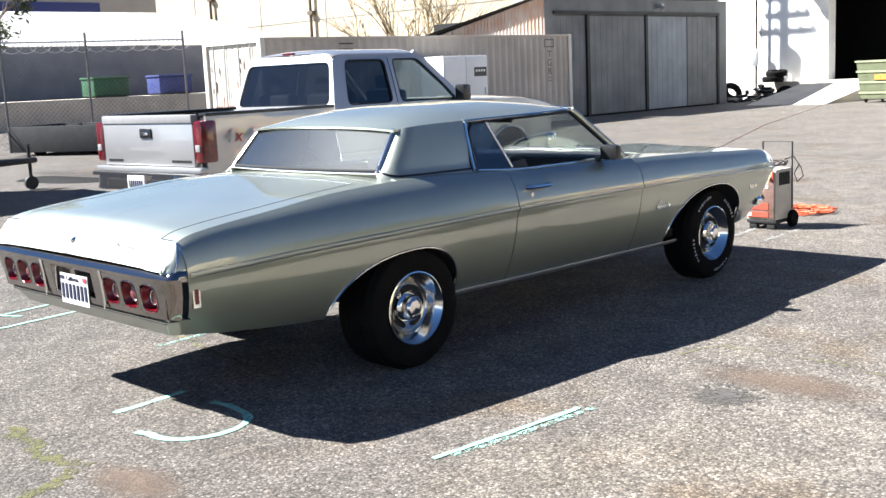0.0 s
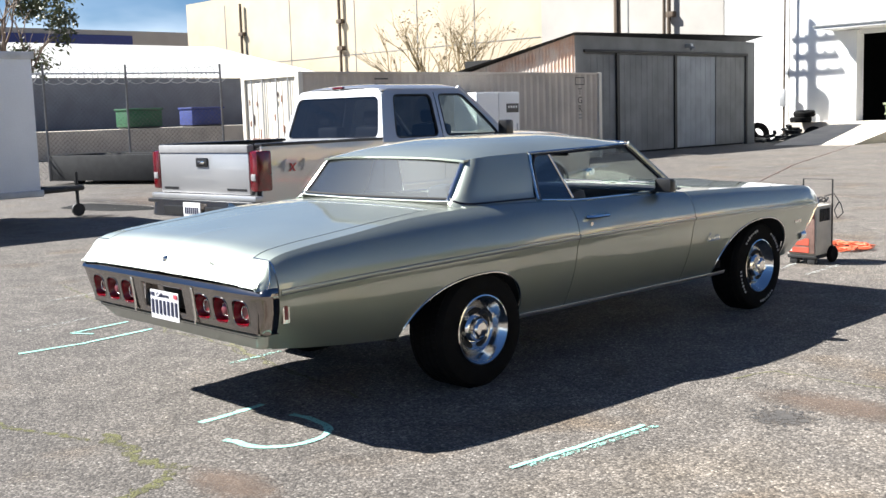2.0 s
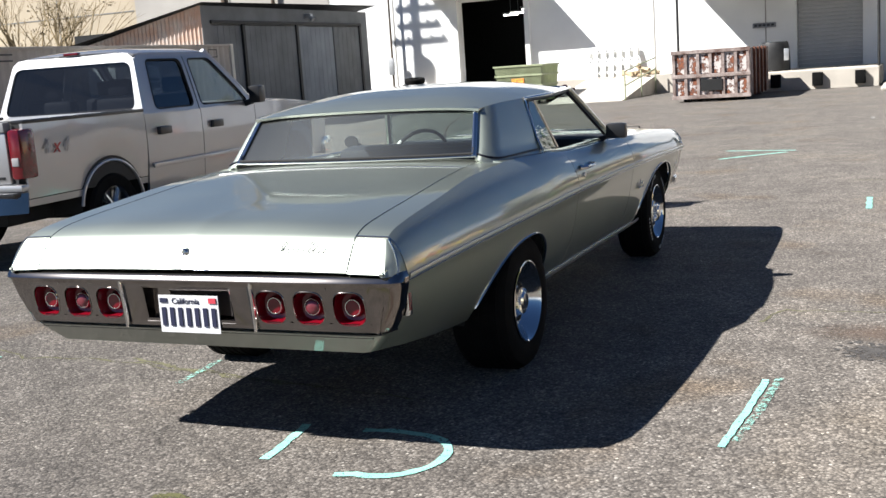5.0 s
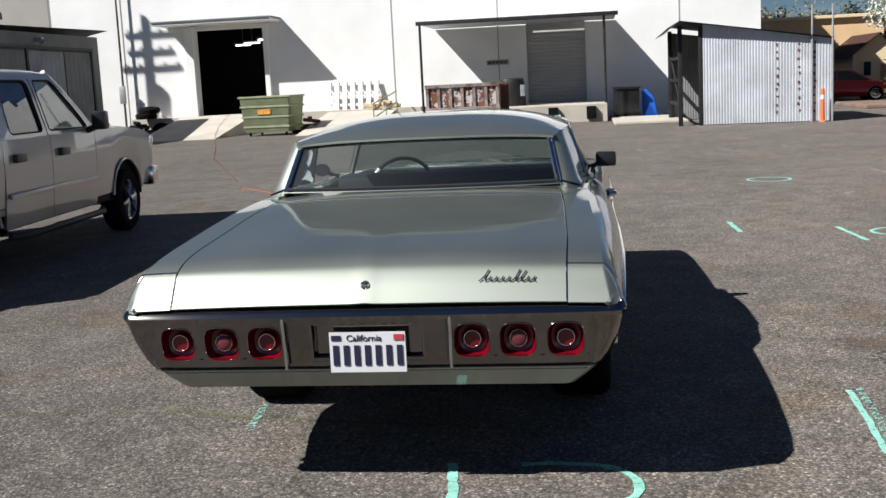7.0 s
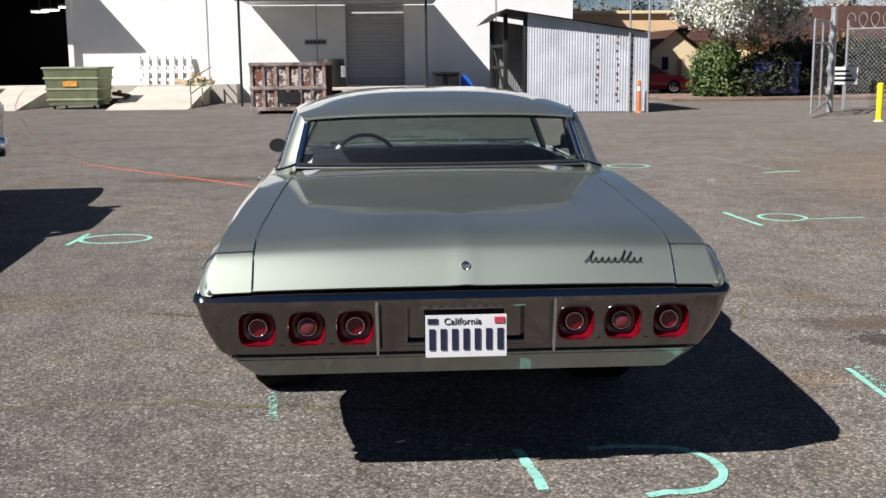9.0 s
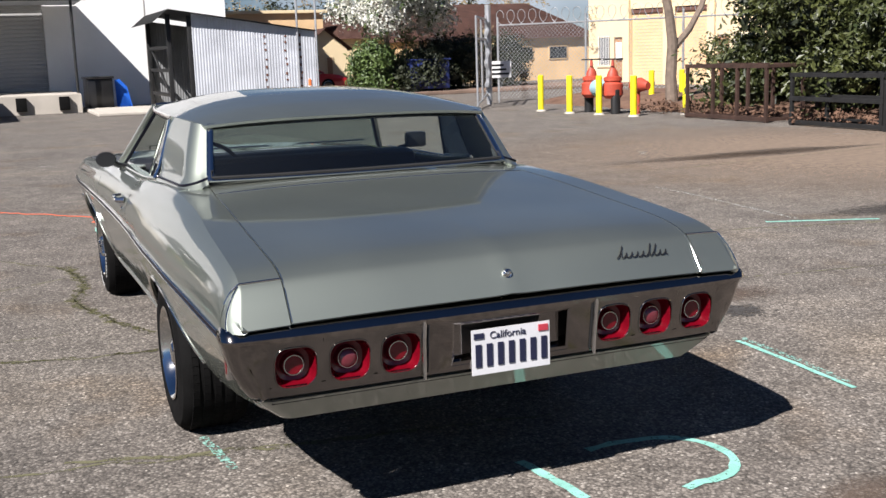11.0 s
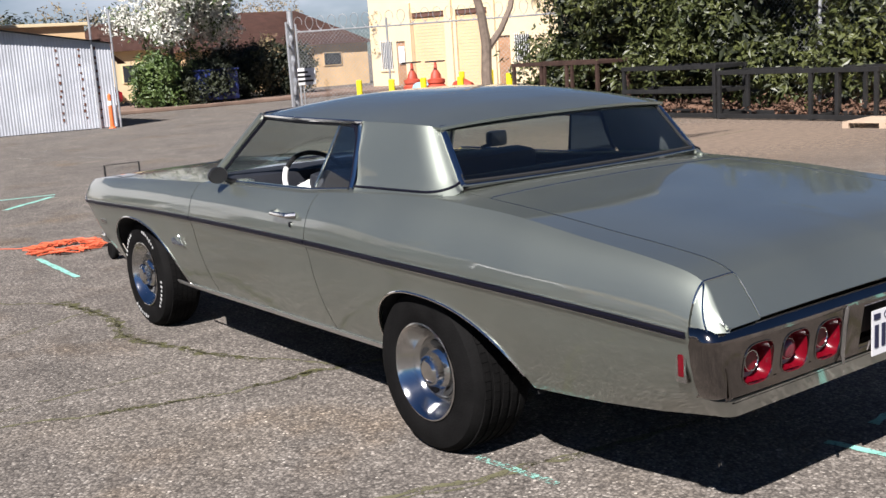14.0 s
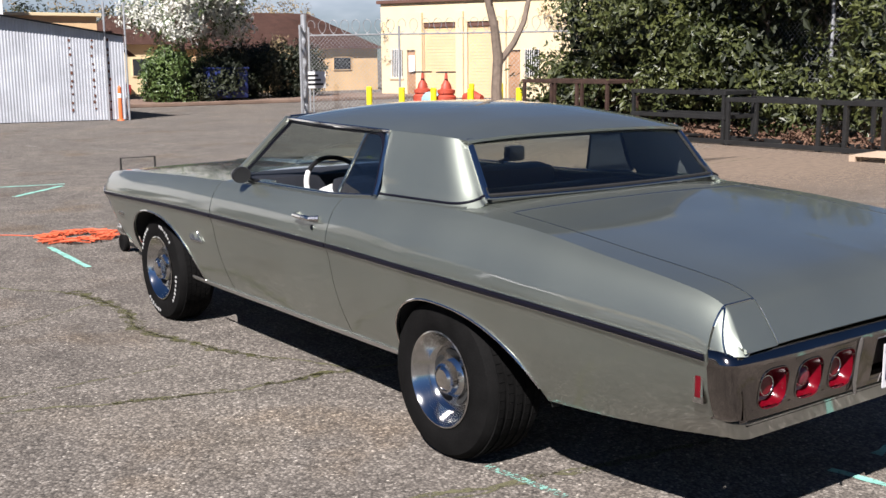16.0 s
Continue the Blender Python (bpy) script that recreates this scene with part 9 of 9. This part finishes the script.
def patch(x, y, rx, ry, material, label, seed):
    """A thin uneven patch of dirt that lets the stones show through."""
    rr = random.Random(seed)
    p1, p2, p3 = (rr.uniform(0, 6.28) for _ in range(3))
    bm = bmesh.new()
    rim = lambda t, f: (x + rx * f * math.cos(t) * (1 + 0.22 * math.sin(2 * t + p1) + 0.12 * math.sin(5 * t + p2)), y + ry * f * math.sin(t) * (1 + 0.2 * math.sin(3 * t + p3)), 0.0013 + 0.0001 * (seed % 7))
    bm.faces.new([bm.verts.new(rim(t, 1.0)) for t in lin(0, 6.15, 44)])
    flat_ob("ground_patch", bm, material, label, "dirt patch")
patch(1.23, -1.88, 0.34, 0.18, "dirt", "thin patch of reddish-brown dirt on the asphalt", 1)
patch(2.46, 0.51, 0.20, 0.17, "darkdirt", "dark oily patch on the asphalt", 2)
patch(2.6, 0.85, 0.5, 0.25, "dirt", "broad faint patch of brown dirt", 3)
patch(9.6, 7.0, 5.5, 6.5, "dust", "broad sheet of pale brown dust over the asphalt", 4)
patch(8.2, 8.0, 2.2, 0.4, "dirt", "broad faint patch of brown dirt", 11)
patch(6.2, 3.0, 1.1, 0.35, "darkdirt", "dark worn patch on the asphalt", 5)
patch(-2.6, 9.3, 1.6, 0.5, "dirt", "broad faint patch of brown dirt", 6)
patch(-14.7, 5.8, 1.7, 0.5, "darkdirt", "dark litter washed up beside the puddle", 8)
patch(-13.4, 6.6, 3.2, 1.0, "dirt", "brown dried mud beside the puddle", 9)


def stain(x, y, rx, ry, material, label, seed):
    """An uneven stain made of many small overlapping specks."""
    rr = random.Random(seed)
    bm = bmesh.new()
    for k in range(150):
        a, r = rr.uniform(0, 6.28), abs(rr.gauss(0, 0.5))
        cx, cy, s = x + rx * r * math.cos(a), y + ry * r * math.sin(a), rr.uniform(0.006, 0.022)
        z = 0.0015 + 0.00001 * k
        bm.faces.new([bm.verts.new((cx + s * rr.uniform(0.6, 1.3) * math.cos(t), cy + s * rr.uniform(0.6, 1.3) * math.sin(t), z)) for t in (0, 1.25, 2.5, 3.75, 5.0)])
    flat_ob("ground_stain", bm, material, label, "stain")
stain(2.46, 0.51, 0.20, 0.18, "oil", "dark oil stain on the asphalt", 1)
stain(8.5, 16.0, 2.2, 0.9, "oil", "broad dark patch on the street", 3)

# ---- orange cable and the welding set ahead of the car ----
def cable_pts(pts, z=0.012, amp=0.03, seed=1):
    rr = random.Random(seed)
    return [(x, y, z) for x, y in wander(pts, amp, seed)]
M["panelbrown"] = mat("faded brown panel", (0.17, 0.10, 0.08), 0.6, 0, 0.3, 9, 60, 0.1)
cb = thing("extension_cable", (0, 0, 0), 0, "bright orange extension cable with a loose coil", "cable")
bm = bmesh.new()
tube(bm, cable_pts([(-4.9, 12.0), (-3.6, 10.4), (-2.48, 9.17), (-1.6, 8.1), (-0.8, 7.2), (-0.35, 6.7)], 0.006, 0.03, 2), 0.0045, 6)
part("lead", bm, "orangecable", cb)
# far stretch is coloured darker and browner than the orange lead
bm = bmesh.new()
tube(bm, [(-13.3, 36.5, 0.73), (-13.0, 34.4, 0.42), (-12.5, 32.4, 0.11)] + cable_pts([(-12.1, 31.2), (-10.2, 25.9), (-8.4, 20.6), (-6.8, 16.7), (-5.36, 13.2), (-4.9, 12.0)], 0.006, 0.03, 2), 0.006, 6)
part("far_lead", bm, "panelbrown", cb, "far stretch of the cable, coloured dark brown")
bm = bmesh.new()
rr = random.Random(12)
pts = []
for k in range(260):
    t = k * 0.31
    r = 0.12 + 0.24 * rr.random()
    pts.append((-0.27 + (0.06 + r) * 0.95 * math.cos(t), 6.52 + (0.05 + r) * math.sin(t) * 0.9, 0.012 + 0.05 * rr.random() * (1 - r)))
tube(bm, pts, 0.0065, 5)
part("coil", bm, "orangecable", cb, "tangled coil of cable")
wd = thing("welding_set", (-0.006, 5.45, 0), 0, "red and cream welding set on a small wheeled cart", "welder")
M["cream_steel"] = mat("dusty cream steel", (0.46, 0.43, 0.37), 0.6, 0, 0.15, 6, 60, 0.1)
bm = bmesh.new()
box(bm, (-0.15, -0.15, 0.09), (0.15, 0.15, 0.56), 0.012)
bd = part("case", bm, "cream_steel", wd)
bm = bmesh.new()
box(bm, (-0.135, -0.160, 0.105), (0.135, -0.148, 0.545), 0.006)
fp = part("front_panel", bm, "panelbrown", bd, "faded brown control panel")
for x0, x1, z0, z1 in ((-0.13, 0.08, 0.115, 0.165), (-0.10, 0.08, 0.185, 0.25), (-0.13, 0.125, 0.455, 0.535)):
    bm = bmesh.new()
    box(bm, (x0, -0.164, z0), (x1, -0.1605, z1), 0.001)
    part("red_band", bm, "valve_red", fp, "red band of the panel", 0)
for x, z in ((-0.085, 0.40), (0.06, 0.40), (-0.105, 0.21), (-0.11, 0.14)):
    bm = bmesh.new()
    box(bm, (x - 0.018, -0.165, z - 0.016), (x + 0.018, -0.1605, z + 0.016), 0.001)
    part("label_plate", bm, "whiteplastic", fp, "small white plate", 0)
for x, z in ((-0.07, 0.495), (0.02, 0.495), (0.085, 0.495), (-0.01, 0.34)):
    bm = bmesh.new()
    spin(bm, [(-0.186, 0.0), (-0.186, 0.014), (-0.164, 0.018)], "y", (x, 0, z), 14)
    part("knob", bm, "blackgloss", bd)
for k in range(6):
    bm = bmesh.new()
    box(bm, (0.151, -0.095 + k * 0.034, 0.41), (0.156, -0.072 + k * 0.034, 0.53), 0.001)
    part("louvre", bm, "blackgap", bd, smooth=0)
for x in (-0.15, 0.15):
    bm = bmesh.new()
    tube(bm, [(x, 0.158, 0.08), (x, 0.158, 0.80)], 0.008, 6)
    part("handle_post", bm, "blacksteel", wd)
bm = bmesh.new()
tube(bm, [(-0.15, 0.158, 0.797), (0.15, 0.158, 0.797)], 0.0035, 6)
part("handle_bar", bm, "blacksteel", wd)
for x in (-0.165, 0.165):
    bm = bmesh.new()
    spin(bm, [(-0.025, 0.0), (-0.025, 0.07), (-0.015, 0.08), (0.015, 0.08), (0.025, 0.07), (0.025, 0.0)], "x", (x, 0.14, 0.08), 18)
    part("wheel", bm, "rubber", wd)
bm = bmesh.new()
box(bm, (-0.15, -0.15, 0.055), (0.15, 0.16, 0.09), 0.01)
box(bm, (-0.13, -0.14, 0.0), (-0.05, -0.08, 0.06), 0.01)
box(bm, (0.05, -0.14, 0.0), (0.13, -0.08, 0.06), 0.01)
part("cart_base", bm, "blacksteel", wd)
bm = bmesh.new()
rr = random.Random(31)
tube(bm, [(0.15 * math.cos(k * 0.55) * (0.8 + 0.4 * rr.random()) + 0.01, 0.12 * math.sin(k * 0.55) + 0.03, 0.575 + 0.06 * rr.random()) for k in range(26)] + [(0.16, 0.17, 0.66), (0.22, 0.19, 0.56), (0.25, 0.18, 0.48), (0.19, 0.18, 0.42), (0.16, 0.18, 0.50), (0.20, 0.19, 0.58)], 0.006, 5)
part("welding_lead", bm, "blackgloss", wd, "black welding lead looped over the top")
